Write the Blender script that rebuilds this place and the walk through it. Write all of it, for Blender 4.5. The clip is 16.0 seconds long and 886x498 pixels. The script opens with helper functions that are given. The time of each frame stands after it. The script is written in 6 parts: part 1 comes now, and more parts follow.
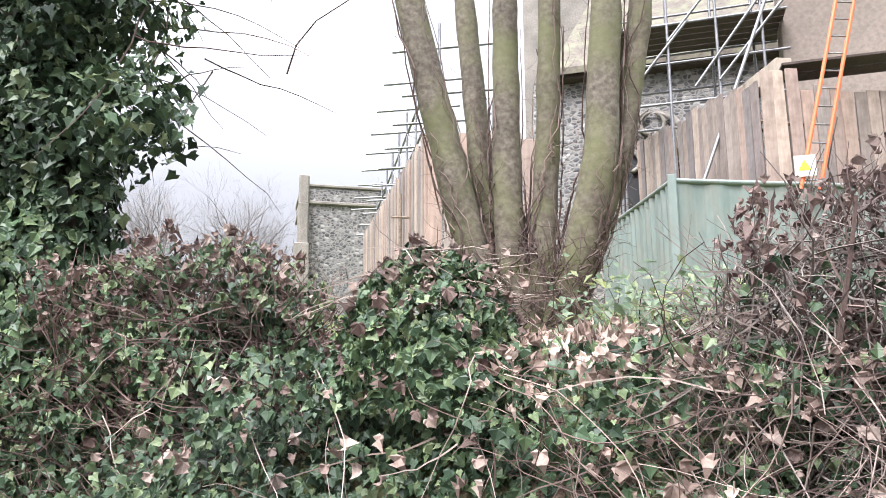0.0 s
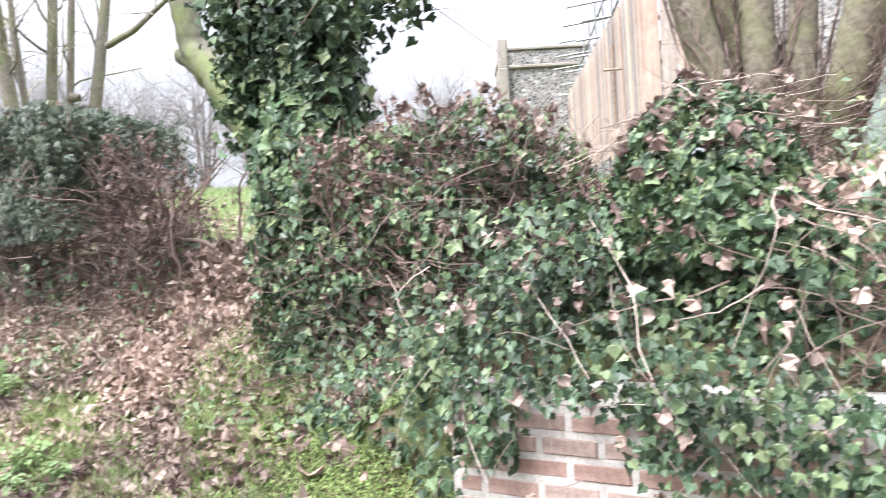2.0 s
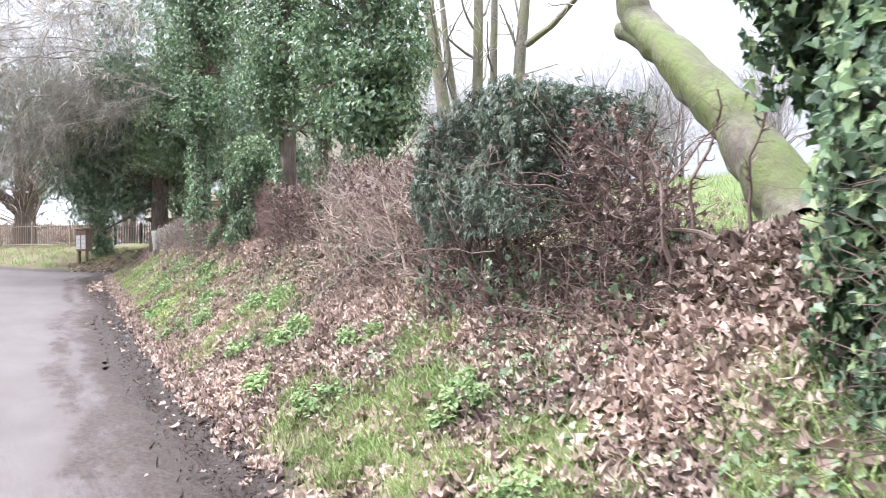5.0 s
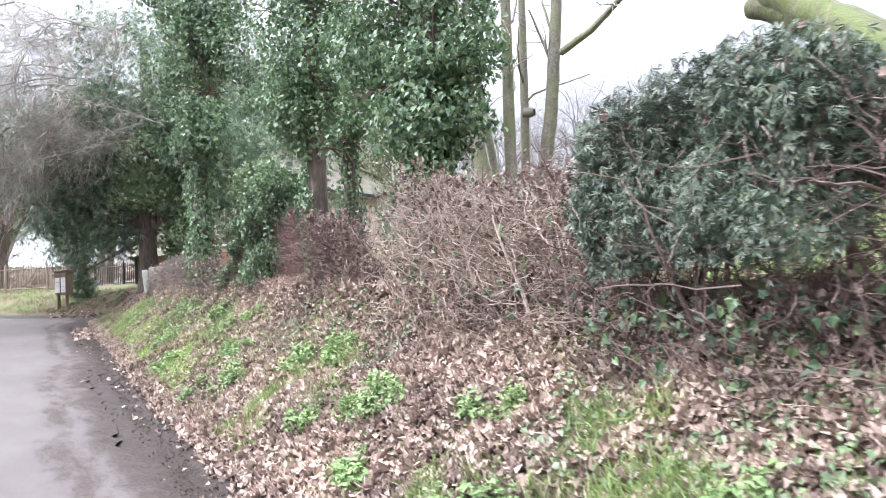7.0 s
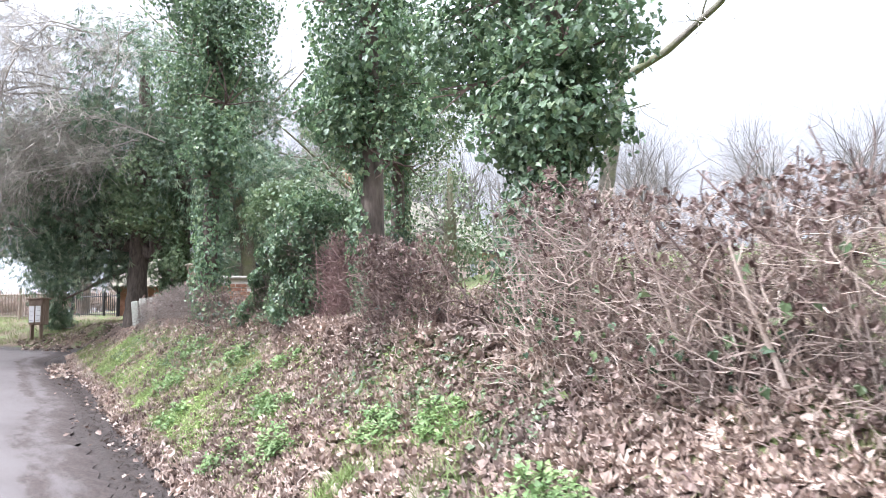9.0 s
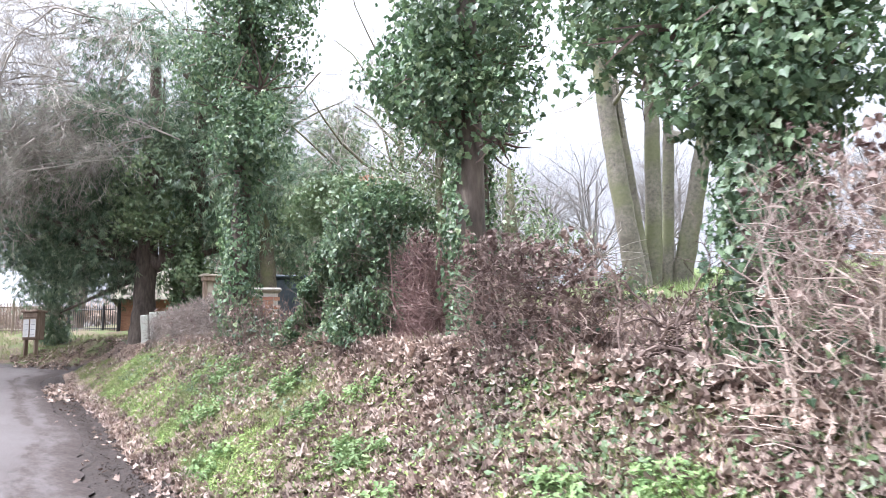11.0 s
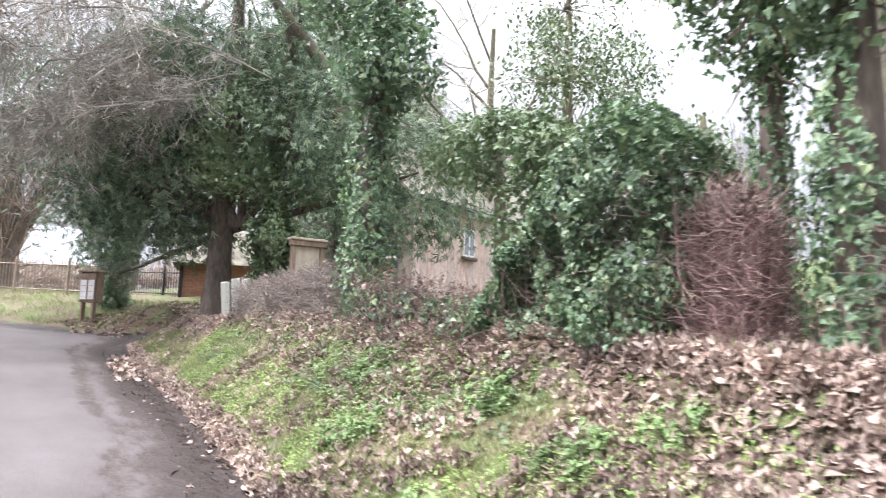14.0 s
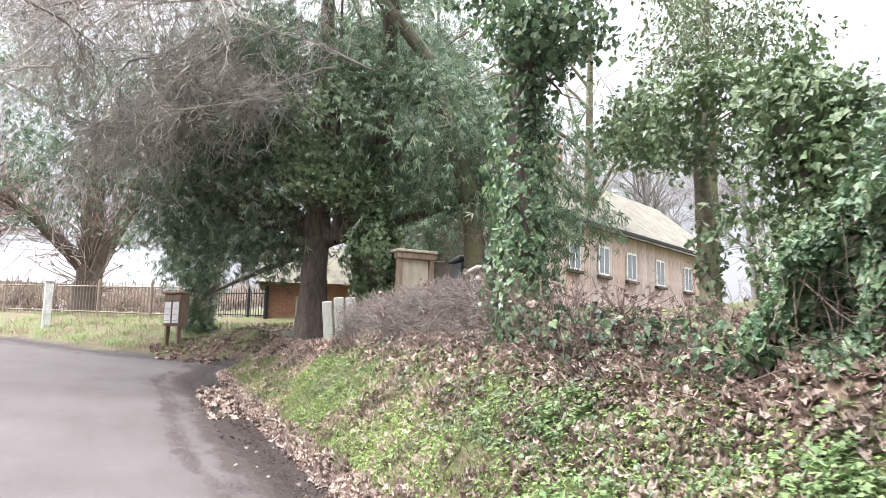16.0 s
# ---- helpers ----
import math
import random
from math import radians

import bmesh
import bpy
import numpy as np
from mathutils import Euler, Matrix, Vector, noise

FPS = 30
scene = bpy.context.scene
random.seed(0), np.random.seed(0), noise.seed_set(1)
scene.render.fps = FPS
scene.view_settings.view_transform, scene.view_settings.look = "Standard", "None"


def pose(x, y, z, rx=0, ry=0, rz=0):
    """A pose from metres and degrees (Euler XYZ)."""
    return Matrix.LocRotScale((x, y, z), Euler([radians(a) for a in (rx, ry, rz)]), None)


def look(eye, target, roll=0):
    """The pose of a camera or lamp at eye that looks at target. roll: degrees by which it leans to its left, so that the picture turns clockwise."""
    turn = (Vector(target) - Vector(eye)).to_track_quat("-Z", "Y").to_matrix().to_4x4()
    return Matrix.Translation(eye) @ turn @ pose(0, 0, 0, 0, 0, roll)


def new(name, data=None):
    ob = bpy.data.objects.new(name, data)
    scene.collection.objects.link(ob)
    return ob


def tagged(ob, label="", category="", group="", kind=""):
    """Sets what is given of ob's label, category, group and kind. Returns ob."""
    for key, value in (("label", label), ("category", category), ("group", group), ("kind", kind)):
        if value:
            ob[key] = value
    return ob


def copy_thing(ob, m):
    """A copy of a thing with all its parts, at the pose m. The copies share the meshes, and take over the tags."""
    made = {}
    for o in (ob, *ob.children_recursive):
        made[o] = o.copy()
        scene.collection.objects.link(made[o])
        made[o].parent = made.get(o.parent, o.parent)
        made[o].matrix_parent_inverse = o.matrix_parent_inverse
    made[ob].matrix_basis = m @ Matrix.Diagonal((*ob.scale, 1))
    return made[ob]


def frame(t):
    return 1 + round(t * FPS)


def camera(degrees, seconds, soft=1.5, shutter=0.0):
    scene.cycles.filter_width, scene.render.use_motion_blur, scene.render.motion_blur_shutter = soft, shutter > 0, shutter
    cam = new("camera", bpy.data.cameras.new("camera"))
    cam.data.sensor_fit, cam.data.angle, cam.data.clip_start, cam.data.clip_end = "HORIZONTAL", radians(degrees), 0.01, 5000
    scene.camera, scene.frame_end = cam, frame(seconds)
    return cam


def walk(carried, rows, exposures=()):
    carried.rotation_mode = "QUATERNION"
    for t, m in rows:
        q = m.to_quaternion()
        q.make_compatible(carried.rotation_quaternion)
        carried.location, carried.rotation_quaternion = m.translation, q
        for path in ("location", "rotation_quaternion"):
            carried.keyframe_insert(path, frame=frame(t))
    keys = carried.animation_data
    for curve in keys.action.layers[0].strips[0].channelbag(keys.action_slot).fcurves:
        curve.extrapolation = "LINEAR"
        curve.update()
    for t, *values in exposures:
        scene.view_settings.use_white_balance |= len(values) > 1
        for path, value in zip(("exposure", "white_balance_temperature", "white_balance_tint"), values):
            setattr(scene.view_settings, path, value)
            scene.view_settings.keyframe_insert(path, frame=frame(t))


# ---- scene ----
cam = camera(60.6, 16.0, soft=0.8, shutter=0.4)
METRES, EYE, TILT, LEAN, TURN = 12.5, 1.55, 0.0, 0.0, 17.0
ROWS = [
    (0.0, 0.0, 0.0, 0.0, 0.05, 10.88, 0.25),
    (0.5, -0.0011, 0.0008, 0.0006, -0.15, 9.55, 0.95),
    (1.0, -0.005, 0.0025, -0.0008, 3.59, 7.28, 2.09),
    (1.5, -0.0127, 0.0039, -0.0023, 9.46, 3.48, 2.58),
    (2.0, -0.0198, 0.0033, -0.0034, 15.56, 1.18, 2.89),
    (2.5, -0.0247, 0.0017, -0.0032, 21.23, 0.23, 2.82),
    (3.0, -0.0278, 0.0033, -0.0035, 24.4, -0.29, 2.05),
    (3.5, -0.0365, 0.0175, -0.0037, 31.68, -0.15, 1.14),
    (4.0, -0.0503, 0.037, -0.0012, 39.74, 0.64, 0.54),
    (4.5, -0.0754, 0.0472, -0.0021, 43.89, 1.9, 1.24),
    (7.0, -0.2509, 0.0853, 0.012, 42.43, 4.35, 3.89),
    (7.5, -0.2924, 0.0931, 0.0137, 41.71, 4.93, 3.47),
    (8.0, -0.3291, 0.1039, 0.0151, 41.18, 5.86, 2.82),
    (8.5, -0.3662, 0.1178, 0.0203, 40.8, 6.8, 2.29),
    (9.0, -0.407, 0.128, 0.0232, 40.45, 7.52, 1.78),
    (11.5, -0.5935, 0.1864, 0.0372, 39.52, 8.9, 1.12),
    (12.0, -0.6323, 0.1956, 0.0409, 38.93, 8.84, 0.76),
    (12.5, -0.6708, 0.2105, 0.0416, 38.54, 8.75, 0.05),
    (13.0, -0.7079, 0.2203, 0.044, 38.14, 8.78, -0.92),
    (13.5, -0.7462, 0.2274, 0.0475, 38.84, 7.87, -1.63),
    (14.0, -0.7852, 0.242, 0.0493, 42.25, 7.14, -1.68),
    (14.5, -0.8261, 0.2541, 0.0508, 44.88, 7.93, -0.65),
    (15.0, -0.8628, 0.2674, 0.0516, 46.21, 8.37, -0.34),
    (15.5, -0.9001, 0.2846, 0.0565, 48.04, 8.58, -1.02),
    (16.0, -0.9374, 0.2959, 0.0586, 47.46, 8.28, -1.04),
]
walk(cam, [(t, pose(0, 0, EYE, TILT, LEAN, TURN) @ pose(METRES * x, METRES * y, METRES * z, 90 + pitch, roll, yaw)) for t, x, y, z, yaw, pitch, roll in ROWS],
     exposures=[(0.0, 2.16, 6100, 16), (1.0, 2.28, 6150, 16), (2.5, 2.7, 5950, 16), (3.5, 2.72, 5700, 16), (4.5, 2.64, 5950, 16), (9.0, 2.57, 5800, 16), (12.5, 2.58, 5900, 18), (16.0, 2.60, 6150, 15)])

# ---- light: an overcast winter sky and a very soft sun ----
world = bpy.data.worlds.new("overcast_sky")
scene.world = world
world.use_nodes = True
wn, wl = world.node_tree.nodes, world.node_tree.links
sky = wn.new("ShaderNodeTexSky")
sky.sky_type = "NISHITA"
sky.sun_disc = False
sky.sun_elevation, sky.sun_rotation = radians(38), radians(200)
sky.dust_density = 4.0
grey = wn.new("ShaderNodeHueSaturation")
grey.inputs["Saturation"].default_value = 0.12
cloud = wn.new("ShaderNodeMix")
cloud.data_type = "RGBA"
cloud.inputs[0].default_value = 0.9
# cloud cover, brighter overhead than at the horizon as under any overcast sky
way_up = wn.new("ShaderNodeSeparateXYZ")
wl.new(wn.new("ShaderNodeTexCoord").outputs["Generated"], way_up.inputs[0])
height = wn.new("ShaderNodeMapRange")
height.inputs["To Min"].default_value, height.inputs["To Max"].default_value = 1.42, 20.5
steep = wn.new("ShaderNodeMath")
steep.operation, steep.use_clamp = "POWER", True
steep.inputs[1].default_value = 2.6
wl.new(way_up.outputs["Z"], steep.inputs[0])
wl.new(steep.outputs[0], height.inputs["Value"])
tinted = wn.new("ShaderNodeVectorMath")
tinted.operation = "MULTIPLY"
tinted.inputs[1].default_value = (0.96, 0.985, 1.0)
wl.new(height.outputs[0], tinted.inputs[0])
wl.new(tinted.outputs[0], cloud.inputs[7])
wl.new(sky.outputs[0], grey.inputs["Color"])
wl.new(grey.outputs[0], cloud.inputs[6])
wl.new(cloud.outputs[2], wn["Background"].inputs["Color"])
wn["Background"].inputs["Strength"].default_value = 0.1
sun_data = bpy.data.lights.new("sun", "SUN")
sun_data.energy, sun_data.angle, sun_data.color = 1.5, radians(25), (1.0, 0.975, 0.94)
sun = new("sun", sun_data)
sun.matrix_basis = look((0, 0, 0), (0.25, 0.72, -1.0))

# ---- materials ----


def shader(name, rough=0.8, metal=0.0, spec=0.5):
    m = bpy.data.materials.new(name)
    m.use_nodes = True
    b = m.node_tree.nodes["Principled BSDF"]
    b.inputs["Roughness"].default_value = rough
    b.inputs["Metallic"].default_value = metal
    b.inputs["Specular IOR Level"].default_value = spec
    return m, m.node_tree.nodes, m.node_tree.links, b


def ramp_of(nodes, links, source, cols):
    r = nodes.new("ShaderNodeValToRGB")
    els = r.color_ramp.elements
    while len(els) < len(cols):
        els.new(0.5)
    for e, (p, c) in zip(els, cols):
        e.position, e.color = p, (*c, 1)
    links.new(source, r.inputs[0])
    return r.outputs[0]


def mixed(nodes, links, fac, a, b, mode="MIX"):
    m = nodes.new("ShaderNodeMix")
    m.data_type, m.blend_type = "RGBA", mode
    for sock, v in ((m.inputs[0], fac), (m.inputs[6], a), (m.inputs[7], b)):
        if hasattr(v, "links"):
            links.new(v, sock)
        else:
            sock.default_value = v if not isinstance(v, tuple) else (*v[:3], 1)
    return m.outputs[2]


def noisy(nodes, links, scale, detail=4, stretch=None, rough=0.6, coord="Object"):
    tc = nodes.new("ShaderNodeTexCoord")
    n = nodes.new("ShaderNodeTexNoise")
    n.inputs["Scale"].default_value, n.inputs["Detail"].default_value, n.inputs["Roughness"].default_value = scale, detail, rough
    src = tc.outputs[coord]
    if stretch:
        mp = nodes.new("ShaderNodeMapping")
        mp.inputs["Scale"].default_value = stretch
        links.new(src, mp.inputs[0])
        src = mp.outputs[0]
    links.new(src, n.inputs[0])
    return n.outputs[0]


def bumped(nodes, links, b, height, strength, dist):
    bp = nodes.new("ShaderNodeBump")
    bp.inputs["Strength"].default_value, bp.inputs["Distance"].default_value = strength, dist
    links.new(height, bp.inputs["Height"])
    links.new(bp.outputs[0], b.inputs["Normal"])


def surface(name, cols, fine=40.0, coarse=2.0, rough=0.8, bump=0.4, dist=0.01, stretch=None, stain=0.35, tint=None, metal=0.0, spec=0.5):
    """Two scales of noise over a colour ramp, with bump; tint: (colour, scale, amount) of moss or dirt."""
    m, nd, lk, b = shader(name, rough, metal, spec)
    f = noisy(nd, lk, fine, 6, stretch)
    c = noisy(nd, lk, coarse, 4, stretch)
    col = ramp_of(nd, lk, f, [(0.3 + 0.4 * i / max(1, len(cols) - 1), k) for i, k in enumerate(cols)])
    dark = ramp_of(nd, lk, c, [(0.3, (1 - stain,) * 3), (0.65, (1, 1, 1))])
    col = mixed(nd, lk, 1.0, col, dark, "MULTIPLY")
    if tint:
        g = noisy(nd, lk, tint[1], 5, stretch)
        fac = ramp_of(nd, lk, g, [(0.42, (0, 0, 0)), (0.62, (tint[2],) * 3)])
        col = mixed(nd, lk, fac, col, tint[0])
    lk.new(col, b.inputs["Base Color"])
    bumped(nd, lk, b, f, bump, dist)
    return m


def leafy(name, cols, rough=0.5, spec=0.5, glow=0.25):
    """Foliage: each leaf takes its own colour, and lets some light through."""
    m, nd, lk, b = shader(name, rough, 0.0, spec)
    geo = nd.new("ShaderNodeNewGeometry")
    n = len(cols)
    col = ramp_of(nd, lk, geo.outputs["Random Per Island"], [(i / (n - 1), k) for i, k in enumerate(cols)])
    patch = ramp_of(nd, lk, noisy(nd, lk, 1.3, 3), [(0.35, (0.72, 0.72, 0.72)), (0.65, (1.2, 1.2, 1.15))])
    col = mixed(nd, lk, 1.0, col, patch, "MULTIPLY")
    vein = ramp_of(nd, lk, noisy(nd, lk, 90, 3), [(0.3, (0.8, 0.8, 0.8)), (0.7, (1.15, 1.15, 1.15))])
    col = mixed(nd, lk, 1.0, col, vein, "MULTIPLY")
    lk.new(col, b.inputs["Base Color"])
    if glow:
        tr = nd.new("ShaderNodeBsdfTranslucent")
        mx = nd.new("ShaderNodeMixShader")
        mx.inputs[0].default_value = glow
        lk.new(col, tr.inputs[0])
        lk.new(b.outputs[0], mx.inputs[1])
        lk.new(tr.outputs[0], mx.inputs[2])
        lk.new(mx.outputs[0], nd["Material Output"].inputs[0])
    return m


def per_piece(name, cols, fine=60.0, rough=0.85, bump=0.5, dist=0.004, stretch=None, stain=0.4):
    """Planks and bricks: each piece its own tone by Object Info's Random, with grain."""
    m, nd, lk, b = shader(name, rough)
    oi = nd.new("ShaderNodeObjectInfo")
    n = len(cols)
    col = ramp_of(nd, lk, oi.outputs["Random"], [(i / (n - 1), k) for i, k in enumerate(cols)])
    f = noisy(nd, lk, fine, 6, stretch)
    grain = ramp_of(nd, lk, f, [(0.25, (1 - stain,) * 3), (0.7, (1.12, 1.12, 1.12))])
    col = mixed(nd, lk, 1.0, col, grain, "MULTIPLY")
    worn = ramp_of(nd, lk, noisy(nd, lk, 3.5, 4, None), [(0.35, (0.72, 0.7, 0.68)), (0.6, (1, 1, 1))])
    col = mixed(nd, lk, 1.0, col, worn, "MULTIPLY")
    lk.new(col, b.inputs["Base Color"])
    bumped(nd, lk, b, f, bump, dist)
    return m


IVY = leafy("ivy_leaf", [(0.020, 0.037, 0.020), (0.044, 0.075, 0.040), (0.073, 0.119, 0.060), (0.029, 0.053, 0.029), (0.109, 0.163, 0.077), (0.189, 0.231, 0.120)], 0.44, 0.32, 0.1)
# ivy for the farther trees, lightened: veiling haze is put into its greens
IVY_LIFTED = leafy("lifted_ivy_leaf", [(0.045, 0.079, 0.045), (0.092, 0.156, 0.078), (0.152, 0.229, 0.115), (0.071, 0.124, 0.067), (0.266, 0.335, 0.179)], 0.43, 0.5, 0.3)
CHICKWEED = leafy("chickweed_leaf", [(0.146, 0.218, 0.067), (0.213, 0.302, 0.095), (0.280, 0.354, 0.123)], 0.6, 0.4, 0.3)
IVY_PALE = leafy("pale_ivy_leaf", [(0.070, 0.115, 0.053), (0.116, 0.170, 0.077), (0.174, 0.220, 0.115), (0.093, 0.140, 0.067)], 0.45, 0.5, 0.25)
# yew of the far crowns: brightened beyond the clipped hedge to paint in haze
YEW_LIFTED = leafy("lifted_yew_needles", [(0.045, 0.079, 0.049), (0.103, 0.161, 0.095), (0.187, 0.252, 0.153), (0.073, 0.116, 0.068), (0.313, 0.359, 0.233)], 0.5, 0.4, 0.28)
YEW_HEDGE = leafy("clipped_yew_needles", [(0.023, 0.040, 0.027), (0.052, 0.080, 0.050), (0.099, 0.130, 0.084), (0.035, 0.058, 0.036), (0.197, 0.220, 0.158)], 0.45, 0.45, 0.1)
HOLLY = leafy("holly_leaf", [(0.077, 0.113, 0.063), (0.123, 0.172, 0.088), (0.183, 0.224, 0.127), (0.260, 0.277, 0.190)], 0.44, 0.32, 0.1)
NETTLE = leafy("nettle_leaf", [(0.100, 0.171, 0.061), (0.163, 0.244, 0.094), (0.225, 0.305, 0.127), (0.125, 0.195, 0.077)], 0.6, 0.4, 0.3)
GRASS = leafy("grass_blade", [(0.115, 0.154, 0.055), (0.172, 0.215, 0.080), (0.230, 0.264, 0.110), (0.333, 0.308, 0.175)], 0.7, 0.2, 0.25)
LAWN = leafy("lawn_blade", [(0.14, 0.2, 0.065), (0.19, 0.25, 0.09), (0.24, 0.29, 0.12)], 0.6, 0.4, 0.3)
BRAMBLE = leafy("bramble_leaf", [(0.07, 0.115, 0.06), (0.12, 0.17, 0.095), (0.17, 0.22, 0.135), (0.22, 0.25, 0.09)], 0.5, 0.5, 0.3)
DEAD = leafy("dead_leaf", [(0.11, 0.078, 0.066), (0.23, 0.168, 0.143), (0.38, 0.295, 0.25), (0.28, 0.205, 0.17), (0.5, 0.41, 0.355), (0.16, 0.113, 0.095)], 0.7, 0.15, 0.12)
DEAD_DARK = leafy("withered_leaf", [(0.08, 0.05, 0.045), (0.15, 0.1, 0.088), (0.22, 0.16, 0.14), (0.34, 0.27, 0.23)], 0.7, 0.3, 0.15)
TWIG = leafy("dry_twig", [(0.075, 0.052, 0.047), (0.14, 0.1, 0.088), (0.22, 0.165, 0.145), (0.11, 0.075, 0.067)], 0.8, 0.12, 0.0)
TWIG_HEDGE = leafy("clipped_hedge_twig", [(0.13, 0.106, 0.095), (0.21, 0.175, 0.158), (0.29, 0.25, 0.225), (0.17, 0.14, 0.125)], 0.8, 0.12, 0.0)
TWIG_PALE = leafy("pale_stem", [(0.228, 0.174, 0.147), (0.343, 0.274, 0.235), (0.435, 0.358, 0.312), (0.183, 0.134, 0.118)], 0.75, 0.12, 0.0)
TWIG_GREY = leafy("grey_twig", [(0.213, 0.188, 0.163), (0.325, 0.294, 0.263), (0.425, 0.388, 0.350)], 0.8, 0.12, 0.0)
TWIG_RED = leafy("copper_twig", [(0.135, 0.081, 0.077), (0.224, 0.144, 0.134), (0.344, 0.246, 0.228), (0.164, 0.105, 0.099)], 0.75, 0.12, 0.0)
# one flat grey for trunk and twig imitates winter haze at a distance
FAR_HAZE_TWIG = leafy("haze_grey_twig", [(0.17, 0.155, 0.15), (0.23, 0.215, 0.21)], 0.9, 0.1, 0.0)
BARK = surface("grey_green_bark", [(0.075, 0.061, 0.043), (0.143, 0.120, 0.087), (0.217, 0.188, 0.142)], 24, 3, 0.85, 0.55, 0.01, (1, 1, 1.1), 0.35, ((0.135, 0.14, 0.06), 2.2, 0.75))
BARK_PALE = surface("pale_grey_green_bark", [(0.1, 0.088, 0.07), (0.17, 0.152, 0.12), (0.235, 0.21, 0.17)], 22, 3, 0.85, 0.5, 0.01, (1, 1, 1.1), 0.35, ((0.13, 0.14, 0.06), 1.6, 0.7))
BARK_DARK = surface("brown_bark", [(0.060, 0.046, 0.039), (0.119, 0.092, 0.073), (0.170, 0.138, 0.108)], 20, 3, 0.9, 0.8, 0.02, (1, 1, 0.25), 0.4)
BARK_MOSS = surface("mossy_bark", [(0.058, 0.046, 0.032), (0.095, 0.079, 0.058), (0.129, 0.115, 0.086)], 14, 2.5, 0.9, 1.0, 0.03, (1, 1, 0.6), 0.55, ((0.08, 0.1, 0.025), 2.0, 0.9))
MORTAR = surface("lime_mortar", [(0.42, 0.39, 0.35), (0.56, 0.53, 0.48), (0.66, 0.63, 0.58)], 60, 4, 0.95, 0.6, 0.006)
BRICK = per_piece("worn_red_brick", [(0.34, 0.22, 0.18), (0.42, 0.285, 0.235), (0.38, 0.285, 0.245), (0.45, 0.345, 0.295), (0.35, 0.25, 0.215)], 45, 0.92, 0.7, 0.006)
BRICK_FAR = per_piece("orange_brick", [(0.36, 0.17, 0.11), (0.42, 0.23, 0.15), (0.4, 0.2, 0.13)], 30, 0.92, 0.5, 0.006)
PLANK = per_piece("weathered_plank", [(0.383, 0.301, 0.248), (0.227, 0.189, 0.166), (0.469, 0.378, 0.304), (0.284, 0.245, 0.221), (0.199, 0.175, 0.166), (0.426, 0.308, 0.248), (0.312, 0.238, 0.193)], 16, 0.85, 0.4, 0.004, (1, 1, 0.08), 0.3)
FLINT, nd, lk, b = shader("flint_wall", 0.7)
tc_ = nd.new("ShaderNodeTexCoord")
mp_ = nd.new("ShaderNodeMapping")
mp_.inputs["Scale"].default_value = (1, 1, 1.5)
lk.new(tc_.outputs["Object"], mp_.inputs[0])
cells, rims = nd.new("ShaderNodeTexVoronoi"), nd.new("ShaderNodeTexVoronoi")
rims.feature = "DISTANCE_TO_EDGE"
for v in (cells, rims):
    v.inputs["Scale"].default_value = 6.5
    lk.new(mp_.outputs[0], v.inputs["Vector"])
sep_ = nd.new("ShaderNodeSeparateColor")
lk.new(cells.outputs["Color"], sep_.inputs[0])
col = ramp_of(nd, lk, sep_.outputs[0], [(0.0, (0.045, 0.045, 0.047)), (0.4, (0.1, 0.1, 0.1)), (0.75, (0.18, 0.175, 0.17)), (1.0, (0.38, 0.37, 0.35))])
col = mixed(nd, lk, ramp_of(nd, lk, rims.outputs[0], [(0.05, (1, 1, 1)), (0.14, (0, 0, 0))]), col, (0.24, 0.225, 0.2))
lk.new(col, b.inputs["Base Color"])
bumped(nd, lk, b, rims.outputs[0], 0.8, 0.04)
STONE = surface("pale_limestone", [(0.2, 0.18, 0.15), (0.27, 0.245, 0.21), (0.33, 0.3, 0.26)], 20, 1.5, 0.9, 0.4, 0.01, None, 0.35)
STEEL = surface("galvanised_steel", [(0.2, 0.2, 0.205), (0.27, 0.27, 0.275), (0.34, 0.34, 0.345)], 30, 3, 0.45, 0.15, 0.002, None, 0.3, None, 0.6)
GREEN_PAINT = surface("pale_green_paint", [(0.165, 0.205, 0.185), (0.19, 0.235, 0.21), (0.215, 0.26, 0.235)], 12, 1.2, 0.55, 0.15, 0.003, (1, 1, 0.3), 0.2, ((0.25, 0.2, 0.15), 5, 0.25))
ORANGE = surface("orange_plastic", [(0.75, 0.13, 0.035), (0.85, 0.17, 0.05)], 20, 3, 0.5, 0.1, 0.002, None, 0.15)
RENDER = surface("buff_render", [(0.2, 0.165, 0.135), (0.25, 0.205, 0.17), (0.29, 0.245, 0.2)], 12, 0.8, 0.95, 0.3, 0.008, None, 0.25)
DARK_METAL = surface("black_iron", [(0.015, 0.015, 0.016), (0.035, 0.035, 0.035)], 40, 4, 0.55, 0.2, 0.002, None, 0.3, None, 0.3)
RUST_RAIL = surface("rusted_rail", [(0.16, 0.11, 0.08), (0.26, 0.2, 0.15), (0.32, 0.27, 0.21)], 30, 3, 0.8, 0.2, 0.002)
OAK = surface("weathered_oak", [(0.16, 0.11, 0.08), (0.25, 0.18, 0.13), (0.32, 0.25, 0.19)], 30, 3, 0.85, 0.4, 0.004, (1, 1, 0.12))
PAPER = surface("notice_paper", [(0.62, 0.6, 0.57), (0.74, 0.72, 0.69)], 9, 3, 0.7, 0.1, 0.001, None, 0.2)
INK = surface("faded_print", [(0.14, 0.14, 0.16), (0.24, 0.24, 0.26)], 30, 3, 0.8, 0.0)
